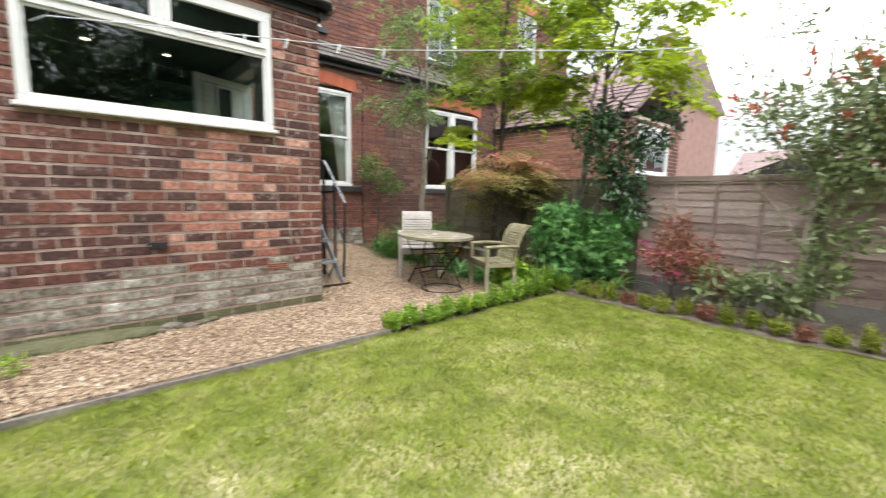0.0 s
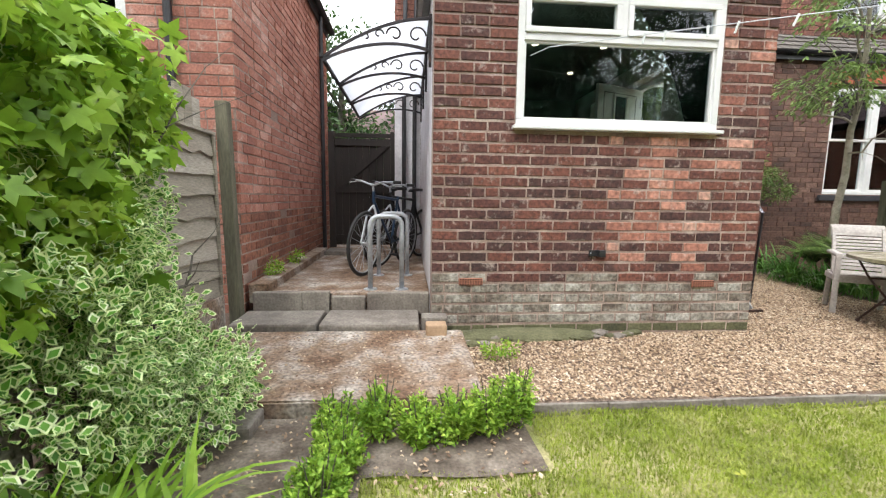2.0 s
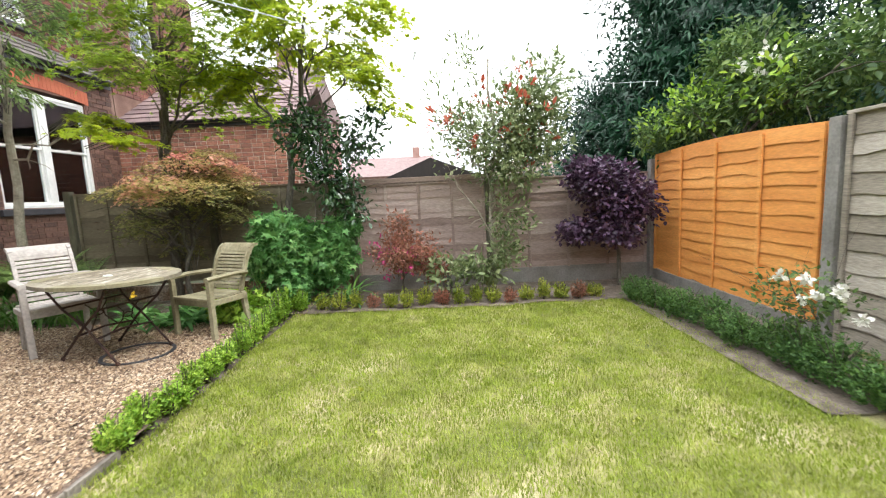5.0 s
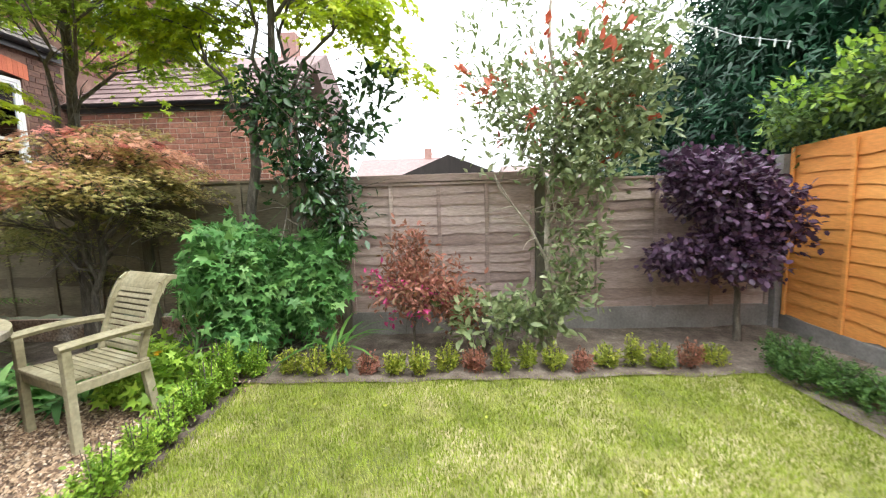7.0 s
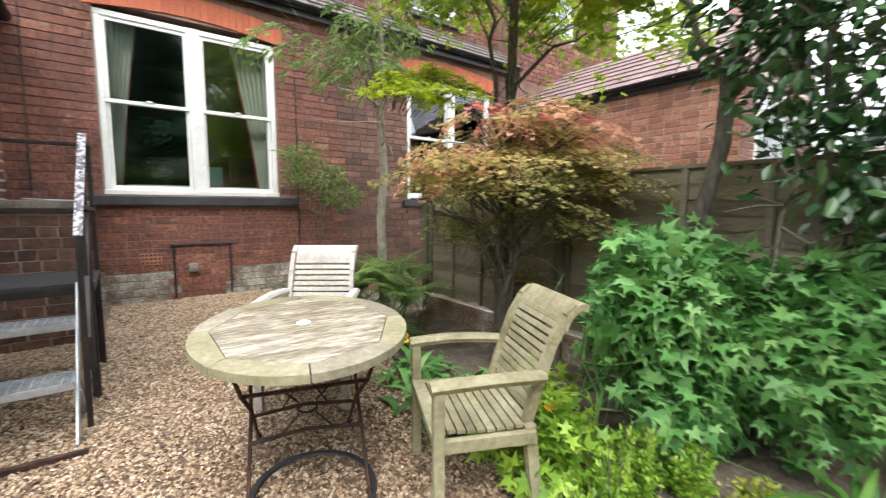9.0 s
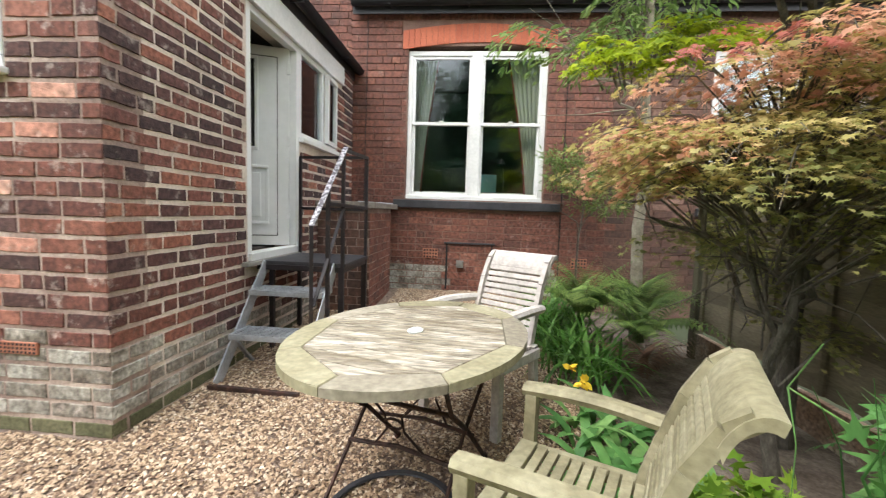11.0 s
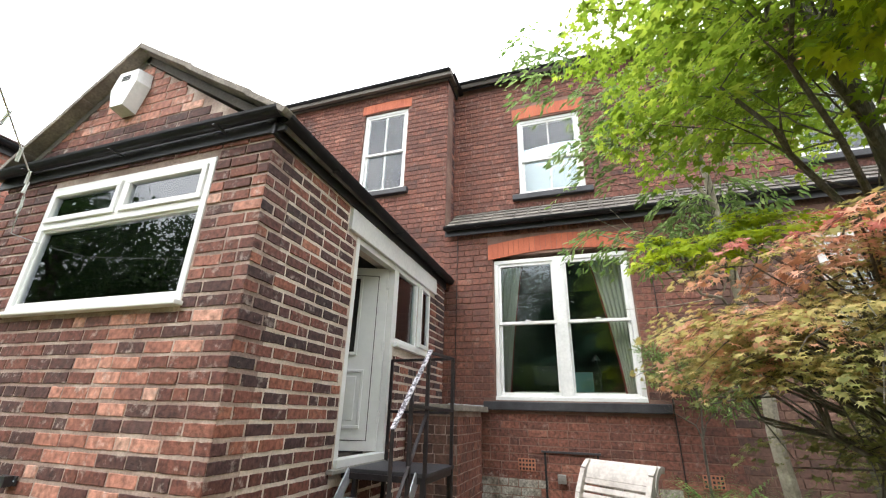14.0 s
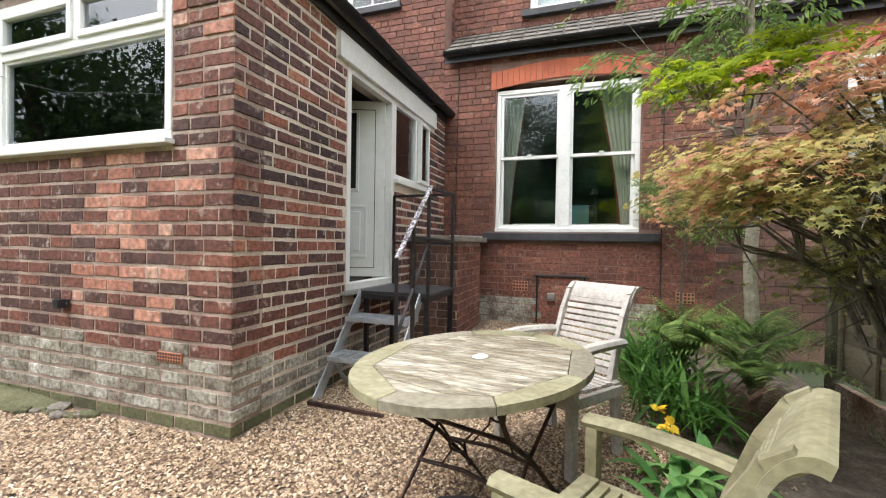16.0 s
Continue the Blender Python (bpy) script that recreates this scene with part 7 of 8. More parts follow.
# lobed-leaf perennial
clump_tree("lobed_leaf_plant", "lush perennial with deeply lobed bright green leaves", "plant", (4.75, 3.45, 0), (4.75, 3.4, 0.9), 0.012, l_palm,
           [(0.2, (4.5, 3.3, 0.8), 0.008), (0.2, (5.05, 3.6, 0.8), 0.008), (0.2, (4.95, 3.2, 0.85), 0.008), (0.2, (4.6, 3.6, 0.9), 0.008)],
           [("leaves", [((5.08, 3.29, 0.59), (0.42, 0.36, 0.42)), ((4.92, 3.24, 0.82), (0.28, 0.25, 0.25)), ((5.35, 3.14, 0.69), (0.32, 0.3, 0.35)), ((5.20, 3.39, 0.95), (0.3, 0.25, 0.20)), ((5.45, 2.94, 0.37), (0.3, 0.25, 0.3)), ((5.00, 3.14, 0.27), (0.3, 0.18, 0.25)), ((5.3, 2.72, 0.55), (0.25, 0.28, 0.4)), ((5.35, 2.6, 0.85), (0.2, 0.25, 0.2))], 6800, MAPLE, 0.078, l_palm, dict(clump=0.05, per=5, hollow=0.35, droop=0.15, flat=1.2)),
            ("flowers", [((5.10, 3.19, 0.57), (0.4, 0.35, 0.4))], 12, ROUND, 0.05, m_yellow, dict(per=1, clump=0.0, hollow=0.9))])
# photinia
clump_tree("photinia", "open photinia shrub with greyish leaves and red young tips", "shrub", (5.25, 0.62, 0), (5.3, 0.6, 2.9), 0.03, m_bark_pale,
           [(0.25, (5.2, 1.1, 1.5), 0.014), (0.3, (5.3, 0.1, 1.6), 0.014), (0.45, (5.2, 1.2, 2.3), 0.012), (0.5, (5.4, 0.2, 2.3), 0.012), (0.6, (5.1, 0.8, 2.7), 0.01), (0.35, (5.0, 0.6, 1.3), 0.012)],
           [("leaves", [((5.3, 0.6, 1.9), (0.45, 0.65, 0.5)), ((5.25, 0.25, 2.2), (0.4, 0.4, 0.45)), ((5.2, 0.45, 1.0), (0.22, 0.3, 0.3)), ((5.2, 0.3, 1.55), (0.35, 0.40, 0.25)), ((5.1, 0.5, 0.5), (0.2, 0.2, 0.25)), ((5.25, -0.05, 2.5), (0.35, 0.4, 0.4)), ((5.3, 0.0, 1.95), (0.35, 0.4, 0.4))], 5800, OVAL, 0.072, l_photinia, dict(clump=0.07, per=7, hollow=0.15, droop=-0.2)),
            ("sparse_leaves", [((5.25, 1.1, 2.3), (0.35, 0.4, 0.45)), ((5.3, 0.9, 2.9), (0.25, 0.25, 0.4))], 600, SLIM_OVAL, 0.065, l_photinia, dict(clump=0.05, per=6, hollow=0.2, droop=-0.2)),
            ("red_leaves", [((5.2, 0.5, 2.1), (0.5, 0.75, 0.6)), ((5.2, 0.15, 2.35), (0.4, 0.4, 0.45))], 260, OVAL, 0.08, l_photinia_red, dict(clump=0.03, per=6, hollow=0.7, droop=-0.8))])
clump_tree("purple_shrub", "dense purple-leaved shrub in the fence corner", "shrub", (5.3, -1.05, 0), (5.3, -1.0, 1.4), 0.03, m_bark,
           [(0.5, (5.0, -0.8, 1.3), 0.014), (0.5, (5.4, -1.3, 1.4), 0.014)],
           [("leaves", [((5.28, -0.88, 1.28), (0.34, 0.48, 0.28)), ((5.25, -0.68, 1.42), (0.30, 0.36, 0.20)), ((5.25, -1.1, 1.05), (0.3, 0.40, 0.28)), ((5.2, -0.95, 0.78), (0.28, 0.40, 0.26)), ((5.3, -0.50, 0.72), (0.2, 0.24, 0.16))], 8200, ROUND, 0.052, l_purple, dict(clump=0.04, per=8, hollow=0.3, droop=0.3))])
clump_tree("coppery_shrub", "small coppery pink-leaved shrub with magenta flowers", "shrub", (5.2, 1.8, 0), (5.25, 1.8, 0.8), 0.012, m_bark,
           [(0.3, (5.1, 2.05, 0.6), 0.007), (0.3, (5.3, 1.5, 0.6), 0.007)],
           [("leaves", [((5.2, 1.75, 0.55), (0.32, 0.42, 0.26)), ((5.25, 1.85, 0.85), (0.14, 0.18, 0.18)), ((5.2, 1.4, 0.35), (0.25, 0.25, 0.15))], 3000, OVAL, 0.05, l_redshrub, dict(clump=0.05, per=6, hollow=0.2)),
            ("flowers", [((5.15, 2.15, 0.6), (0.12, 0.14, 0.12)), ((5.2, 1.8, 0.45), (0.28, 0.3, 0.2))], 160, OVAL, 0.05, l_magenta, dict(clump=0.03, per=5, hollow=0.5))])
clump_tree("variegated_low_shrub", "low pale variegated shrub in the border", "shrub", (5.0, 1.25, 0), (5.05, 1.2, 0.3), 0.01, m_bark, [(0.4, (5.0, 0.9, 0.3), 0.006)],
           [("leaves", [((5.0, 1.2, 0.3), (0.25, 0.35, 0.2)), ((5.1, 0.8, 0.3), (0.22, 0.3, 0.2))], 700, OVAL, 0.085, l_photinia, dict(clump=0.05, per=5, hollow=0.2))])


# conifer and trees beyond the garden
def big_tree(name, label, x, y, h, r, mat, n, size, shape=OVAL, seed=1, conifer=False):
    rg = np.random.default_rng(seed)
    t = plant(name, label, "tree", None, "trees beyond the fences")
    part("trunk", tube(bmesh.new(), [(x, y, -0.2), (x + 0.05, y, h * 0.4), (x, y + 0.05, h * 0.85)], [r * 0.10, r * 0.07, r * 0.02], 10), m_bark, t)
    blobs = []
    for k in range(26):
        z = h * (0.12 + 0.86 * k / 26)
        w = r * (1.05 - (z / h)) if conifer else r * math.sin(math.pi * min(1, 0.15 + 0.8 * z / h))
        a = rg.random() * 6.28
        d = w * 0.55
        blobs.append(((x + d * math.cos(a), y + d * math.sin(a), z), (w * 0.6 + 0.15, w * 0.6 + 0.15, h * 0.075)))
    for k in range(5):
        b = blobs[k * 4 + 2][0]
        part("limb", tube(bmesh.new(), [(x, y, b[2] * 0.8), b], [r * 0.03, r * 0.01], 6), m_bark, t)
    core = bmesh.new()
    for (cx, cy, cz_), (ax, ay, az) in blobs:
        vs = bmesh.ops.create_icosphere(core, subdivisions=2, radius=1)["verts"]
        for q in vs:
            q.co = Vector((cx + q.co.x * ax * 0.62, cy + q.co.y * ay * 0.62, cz_ + q.co.z * az * 0.75)) + noise.noise_vector(q.co * 2 + Vector((cx, cy, cz_))) * ax * 0.18
    if conifer:
        part("inner_foliage", core, mat, t, kind="stuff")
    else:
        core.free()
    leaves("crown", rg, blobs, n, shape, size, mat, t, clump=size * 1.3, per=8, hollow=0.45, droop=0.4 if conifer else 0.1)


big_tree("conifer", "tall dense dark green conifer beyond the orange fence", 8.6, -3.9, 7.5, 3.4, l_conifer, 90000, 0.17, NARROW, 3, True)
big_tree("conifer", "tall dense dark green conifer beyond the orange fence", 3.8, -6.2, 11.0, 3.8, l_conifer, 70000, 0.18, NARROW, 4, True)
big_tree("broadleaf_tree", "broad green tree behind the garden", 0.2, -8.5, 9.0, 3.6, l_tree, 16000, 0.20, OVAL, 5)
big_tree("broadleaf_tree", "broad green tree behind the garden", 7.6, -9.5, 11.5, 3.8, l_tree, 14000, 0.20, OVAL, 15)
big_tree("broadleaf_tree", "broad green tree behind the garden", -4.5, -8.0, 8.0, 3.2, l_tree, 12000, 0.20, OVAL, 6)
big_tree("broadleaf_tree", "broad green tree behind the garden", -2.2, -5.5, 5.5, 2.4, l_tree, 14000, 0.15, OVAL, 9)
big_tree("broadleaf_tree", "broad green tree beyond the west fence", -7.5, 0.6, 6.6, 2.6, l_tree, 15000, 0.16, OVAL, 10)
big_tree("broadleaf_tree", "broad green tree beyond the west fence", -9.5, -3.5, 7.5, 3.0, l_tree, 12000, 0.18, OVAL, 12)
big_tree("broadleaf_tree", "green tree beyond the side passage", -4.6, 22, 9.5, 3.2, l_tree, 9000, 0.25, OVAL, 7)
big_tree("broadleaf_tree", "green tree showing above the house roof", 1.8, 24, 14.5, 4, l_tree, 9000, 0.28, OVAL, 8)
clump_tree("fence_top_climber", "mid-green climber spilling over the orange fence", "climber", (4.6, -2.0, 0), (4.4, -2.0, 1.8), 0.04, m_bark,
           [(0.9, (3.2, -1.95, 2.2), 0.02), (0.9, (5.4, -1.9, 2.1), 0.02), (0.95, (4.0, -1.9, 2.5), 0.018)],
           [("leaves", [((4.2, -2.05, 2.15), (0.75, 0.35, 0.38)), ((5.2, -2.0, 2.05), (0.55, 0.35, 0.30)), ((3.3, -2.1, 2.15), (0.65, 0.3, 0.35)), ((4.6, -2.1, 2.6), (0.6, 0.35, 0.3)), ((2.5, -2.2, 2.4), (0.6, 0.3, 0.4)), ((1.7, -2.3, 2.5), (0.6, 0.3, 0.5)), ((5.6, -1.7, 1.9), (0.3, 0.3, 0.25))], 11000, OVAL, 0.07, l_climber, dict(clump=0.08, per=8, hollow=0.2, droop=0.2)),
            ("shoot", [((4.9, -1.75, 2.15), (0.55, 0.25, 0.28)), ((5.6, -1.6, 2.05), (0.3, 0.25, 0.2)), ((3.9, -1.8, 2.2), (0.3, 0.2, 0.25))], 600, OVAL, 0.07, l_box, dict(clump=0.05, per=7, hollow=0.5, droop=-0.1)),
            ("pale_blossom", [((4.0, -1.8, 2.35), (0.22, 0.12, 0.12))], 60, ROUND, 0.05, m_petal, dict(clump=0.03, per=8, hollow=0.5))])
rose = clump_tree("white_rose", "white-flowered rose beside the grey fence", "rose", (2.75, -1.3, 0), (2.75, -1.15, 0.6), 0.008, m_bark, [(0.3, (2.5, -1.2, 0.5), 0.005), (0.3, (3.0, -1.2, 0.55), 0.005)],
                  [("leaves", [((2.7, -1.2, 0.4), (0.4, 0.2, 0.25))], 500, OVAL, 0.045, l_climber, dict(clump=0.05, per=6, hollow=0.2))])
for k in range(7):
    c = (2.18 + 0.09 * k, -1.12 + 0.05 * math.sin(k * 2.3), 0.42 + 0.17 * abs(math.sin(k * 1.9)))
    leaves("flower", R, [(c, (0.022, 0.022, 0.018))], 26, ROUND, 0.035, m_petal, rose, clump=0.005, per=6, hollow=0.3)

# climber on the west fence: variegated euonymus below, lime vine above
leaves_v = [((-2.80, 3.22, 0.34), (0.20, 0.38, 0.30)), ((-2.72, 2.85, 0.45), (0.30, 0.4, 0.35)), ((-2.80, 2.90, 1.05), (0.20, 0.42, 0.42)), ((-2.74, 2.50, 1.00), (0.30, 0.45, 0.5)), ((-2.62, 2.15, 0.60), (0.38, 0.5, 0.55)), ((-2.76, 2.05, 1.30), (0.28, 0.5, 0.4)), ((-2.50, 3.15, 0.12), (0.26, 0.32, 0.16)), ((-2.40, 2.85, 0.22), (0.26, 0.32, 0.24))]
clump_tree("variegated_euonymus", "dense cream-edged variegated euonymus against the west fence", "climber", (-2.75, 3.1, 0), (-2.72, 3.0, 1.3), 0.03, m_bark, [(0.4, (-2.6, 2.5, 1.0), 0.014), (0.4, (-2.65, 3.6, 0.9), 0.014)],
           [("leaves", leaves_v, 21000, VARIEGATED, 0.043, [l_var_in, l_var_out], dict(clump=0.04, per=8, hollow=0.85, droop=0.0, flat=1.3))])
clump_tree("lime_vine", "lime-green climbing hydrangea with broad leaves over the fence", "climber", (-2.8, 2.6, 0), (-2.74, 2.7, 1.6), 0.03, m_bark, [(0.7, (-2.6, 3.3, 1.75), 0.012), (0.7, (-2.5, 2.2, 1.7), 0.012)],
           [("leaves", [((-2.84, 3.02, 1.60), (0.20, 0.34, 0.32)), ((-2.78, 2.60, 1.65), (0.34, 0.45, 0.36)), ((-2.70, 2.10, 1.55), (0.4, 0.45, 0.45)), ((-2.65, 2.35, 1.10), (0.22, 0.3, 0.35)), ((-2.70, 1.70, 1.25), (0.35, 0.4, 0.5))], 5600, VINE, 0.075, l_vine, dict(clump=0.06, per=6, hollow=0.6, droop=0.55, flat=0.7))])


def blades(name, parent, rng, spots, n, length, width, mat, lean=0.8, seg=5, curve=1.1):
    """Long arching leaves from clumps; spots: (x, y, z, spread)."""
    v, f = [], []
    for k in range(n):
        x, y, z, s = spots[k % len(spots)]
        a = rng.random() * 6.283
        L = length * (0.6 + 0.6 * rng.random())
        b = np.array([x + rng.normal() * s, y + rng.normal() * s, z])
        d = np.array([math.cos(a), math.sin(a), 0])
        sd = np.array([-math.sin(a), math.cos(a), 0])
        le = lean * (0.4 + 0.8 * rng.random())
        i = len(v)
        for j in range(seg + 1):
            t = j / seg
            ang = le * 0.4 + curve * le * t
            p = b + d * L * t * math.sin(ang) + np.array([0, 0, L * t * math.cos(ang)])
            w = width * math.sin(math.pi * (0.15 + 0.85 * t)) ** 0.7 * 0.5 if t < 1 else 0.001
            v += [tuple(p - sd * w), tuple(p + sd * w)]
            if j:
                q = i + 2 * j
                f += [(q - 2, q - 1, q), (q - 1, q + 1, q)]
    return part(name, arrays(name, np.array(v), np.array(f)), mat, parent)


def fern(rng, label, x, y, z, n, L, mat):
    t = plant("fern", label, "fern", None, "ferns by the wall")
    for k in range(n):
        a = rng.random() * 6.283
        le = 0.5 + 0.7 * rng.random()
        LL = L * (0.7 + 0.5 * rng.random())
        pos, fw, sz = [], [], []
        slim = [(q[0] * 0.8, *q[1:]) for q in NARROW[0]] if abs(max(q[0] for q in NARROW[0])) < max(abs(q[1]) for q in NARROW[0]) else [(q[0], q[1] * 0.8, *q[2:]) for q in NARROW[0]]
        for j in range(24):
            s = j / 24
            ang = le * (0.3 + 1.0 * s)
            p = np.array([x, y, z]) + np.array([math.cos(a) * math.sin(ang), math.sin(a) * math.sin(ang), math.cos(ang)]) * LL * s
            for q in (-1, 1):
                pos.append(p)
                fw.append([-math.sin(a) * q + 0.35 * math.cos(a), math.cos(a) * q + 0.35 * math.sin(a), -0.15])
                sz.append(LL * 0.21 * (math.sin(math.pi * (0.12 + 0.88 * s)) + 0.02))
        up = np.tile([0.2 * math.cos(a), 0.2 * math.sin(a), 1.0], (len(pos), 1))
        part("frond", scatter("frond", slim, NARROW[1], np.array(pos), np.array(fw), up, np.array(sz)), mat, t)


for k, (x, y) in enumerate(((4.75, 6.5), (5.1, 6.1), (4.95, 5.7), (4.6, 6.0), (5.3, 6.7))):
    fern(R, "arching green fern by the house wall", x, y, 0.28 + 0.1 * (k % 2), 34, 0.6, l_fern)
fern(R, "half-brown fern beneath the acer", 4.85, 5.3, 0.15, 12, 0.5, l_brown)
cr = plant("strap_leaf_clump", "clump of arching strap-like green leaves beside the gravel", "plant", None)
blades("leaves", cr, R, [(4.45, 6.0, 0.02, 0.10), (4.5, 5.6, 0.02, 0.12), (4.35, 6.4, 0.05, 0.10), (4.55, 6.9, 0.08, 0.15)], 420, 0.55, 0.022, l_strap, 0.9)
cr2 = plant("strap_leaf_clump", "clump of broad green leaves by the hedge corner", "plant", None)
blades("leaves", cr2, R, [(4.95, 2.45, 0.0, 0.04)], 22, 0.5, 0.03, l_strap, 1.3)
hs = plant("broad_leaf_plant", "low clump of broad pointed green leaves under the chair", "plant", None)
blades("leaves", hs, R, [(4.35, 4.35, 0.0, 0.10), (4.4, 4.75, 0.0, 0.12), (4.3, 4.05, 0.0, 0.08), (4.6, 4.2, 0, 0.1)], 150, 0.28, 0.055, l_palm, 1.1, 5, 1.0)
wv = plant("leafy_ground_cover", "low leafy ground cover with yellow poppies beside the hedge", "plant", None)
leaves("leaves", R, [((4.35, 3.6, 0.14), (0.28, 0.22, 0.14)), ((4.3, 3.35, 0.15), (0.25, 0.14, 0.14)), ((4.6, 3.85, 0.15), (0.25, 0.25, 0.15))], 1500, MAPLE, 0.06, l_box, wv, clump=0.035, per=6)
for p in ((4.2, 3.62, 0.30), (4.28, 4.62, 0.34), (4.35, 3.5, 0.28), (4.3, 5.0, 0.28)):
    leaves("flower", R, [(p, (0.02, 0.02, 0.01))], 10, ROUND, 0.04, m_yellow, wv, clump=0.004, per=5)
bb = plant("grey_leaved_clump", "clump of narrow pale green leaves at the edge of the bed", "plant", None)
blades("leaves", bb, R, [(-2.15, 1.75, -0.05, 0.10), (-2.3, 2.05, -0.05, 0.12), (-2.0, 1.5, -0.05, 0.12), (-2.35, 1.6, 0, 0.12)], 460, 0.46, 0.024, l_vine, 0.9)
pn = plant("young_shrub", "small feathery green shrub against the house wall", "shrub", None)
trunk_parts(R, pn, (4.95, 7.9, 0), (4.95, 7.8, 1.6), 0.018, m_bark, [(0.6, (4.6, 7.8, 1.7), 0.008), (0.6, (5.3, 7.8, 1.6), 0.008)])
leaves("leaves", R, [((4.9, 7.8, 1.65), (0.42, 0.22, 0.16)), ((5.2, 7.8, 1.4), (0.35, 0.22, 0.14)), ((4.7, 7.8, 1.9), (0.25, 0.2, 0.1))], 2400, NARROW, 0.07, l_fern, pn, clump=0.04, per=9)
for k, (x, y) in enumerate(((-2.72, 5.2), (-2.7, 6.0), (-0.62, 3.75))):
    wd = plant("weed", "small green weed growing at the wall's foot", "weed", None, "weeds")
    z = 0.38 if k < 2 else 0.0
    leaves("leaves", R, [((x, y, z + 0.07), (0.07 + 0.08 * (k == 2), 0.1, 0.08 if k < 2 else 0.03))], 260, OVAL, 0.03, l_box, wd, clump=0.02, per=6)

# distant houses
def house(label, x, y, w, d, h, rh, rz, wallm, roofm):
    t = thing("distant_house", label, "house", (x, y, 0), rz, "houses beyond the garden")
    part("wall", boxes(((-w / 2, -d / 2, -0.2), (w / 2, d / 2, h))), wallm, t)
    bm = bmesh.new()
    vs = [bm.verts.new(p) for p in ((-w / 2 - .2, -d / 2 - .3, h - .05), (w / 2 + .2, -d / 2 - .3, h - .05), (w / 2 + .2, d / 2 + .3, h - .05), (-w / 2 - .2, d / 2 + .3, h - .05), (-w / 2 - .2, 0, h + rh), (w / 2 + .2, 0, h + rh))]
    for f in ((0, 1, 5, 4), (2, 3, 4, 5), (0, 4, 3), (1, 2, 5), (3, 2, 1, 0)):
        bm.faces.new([vs[i] for i in f])
    part("roof", bm, roofm, t)
    for s in (-1, 1):
        for z in (1.0, 3.6):
            if z + 1.3 < h:
                for k in range(max(1, int(w / 2.6))):
                    cx = -w / 2 + (k + 0.5) * w / max(1, int(w / 2.6))
                    wnd = part("window", boxes(((cx - .5, s * (d / 2 + .01) - .03, z), (cx + .5, s * (d / 2 + .01) + .03, z + 1.3)), bev=0.01), m_white, t)
                    part("pane", boxes(*[((cx + q - .2, s * (d / 2 + .045) - .01, z + r), (cx + q + .2, s * (d / 2 + .045) + .01, z + r + .5)) for q in (-.24, .24) for r in (.08, .68)]), m_dim, wnd)
    for cx in (-w * 0.3,):
        part("chimney", boxes(((cx - .35, -.3, h + rh * .6), (cx + .35, .3, h + rh + .9)), bev=0.02), wallm, t)


house("red brick terraced house with white windows beyond the fence", 21, 10.5, 7, 8, 5.6, 2.2, 90, m_brick_far, m_roof_pink)
house("pinkish brick house beyond the neighbouring garden", 44, 6, 8, 7, 3.4, 2.0, 90, m_brick_far, m_roof_pink)
house("red-roofed house beyond the gardens", 50, -9, 9, 7, 3.0, 1.8, 90, m_brick_far, m_roof_pink)
house("brick house with a red tiled roof across the street", -3.8, 26, 9, 6, 3.6, 2.6, 0, m_brick_far, m_roof_pink)
sh = thing("garden_shed", "low dark-roofed shed beyond the fence", "shed", (12.4, 1.5, 0))
part("wall", boxes(((-1, -1.3, 0), (1, 1.3, 1.75)), bev=0.01), m_gate, sh)
bm = bmesh.new()
vs = [bm.verts.new(p) for p in ((-1.1, -1.45, 1.7), (1.1, -1.45, 1.7), (1.1, 1.45, 1.7), (-1.1, 1.45, 1.7), (-1.1, 0, 2.28), (1.1, 0, 2.28))]
for f in ((0, 1, 5, 4), (2, 3, 4, 5), (0, 4, 3), (1, 2, 5), (3, 2, 1, 0)):
    bm.faces.new([vs[i] for i in f])
part("roof", bm, m_gate, sh)
far = thing("far_hedge", "band of far green hedges and trees", "hedge", (0, 0, 0), kind="stuff")
leaves("leaves", np.random.default_rng(2), [((24 + 2 * math.sin(k), -14 + k * 2.0, 0.9), (1.5, 1.6, 1.2)) for k in range(22)], 9000, OVAL, 0.3, l_tree, far, clump=0.2, per=8)
jg = thing("half_timbered_gable", "black and white half-timbered gable across the street", "house", (-5.35, 23.0, 0))
bm = bmesh.new()
vs = [bm.verts.new(p) for p in ((-1.6, 0, 3.2), (1.6, 0, 3.2), (1.6, 0, 4.0), (0, 0, 5.6), (-1.6, 0, 4.0), (-1.6, 1, 3.2), (1.6, 1, 3.2), (1.6, 1, 4.0), (0, 1, 5.6), (-1.6, 1, 4.0))]
for f in ((0, 1, 2, 3, 4), (9, 8, 7, 6, 5), (0, 5, 6, 1), (1, 6, 7, 2), (2, 7, 8, 3), (3, 8, 9, 4), (4, 9, 5, 0)):
    bm.faces.new([vs[i] for i in f])
part("wall", bm, m_whitewall, jg)
for k in range(-3, 4):
    part("timber", boxes(((k * 0.45 - 0.05, -0.03, 3.2), (k * 0.45 + 0.05, 0, 5.4 - abs(k) * 0.45))), m_slate, jg)
for s in (-1, 1):
    part("bargeboard", bar(bmesh.new(), (s * 1.8, -0.06, 3.85), (0, -0.06, 5.7), 0.1, 0.2), m_slate, jg)

# ---- ground cover ----
GR = np.random.default_rng(21)


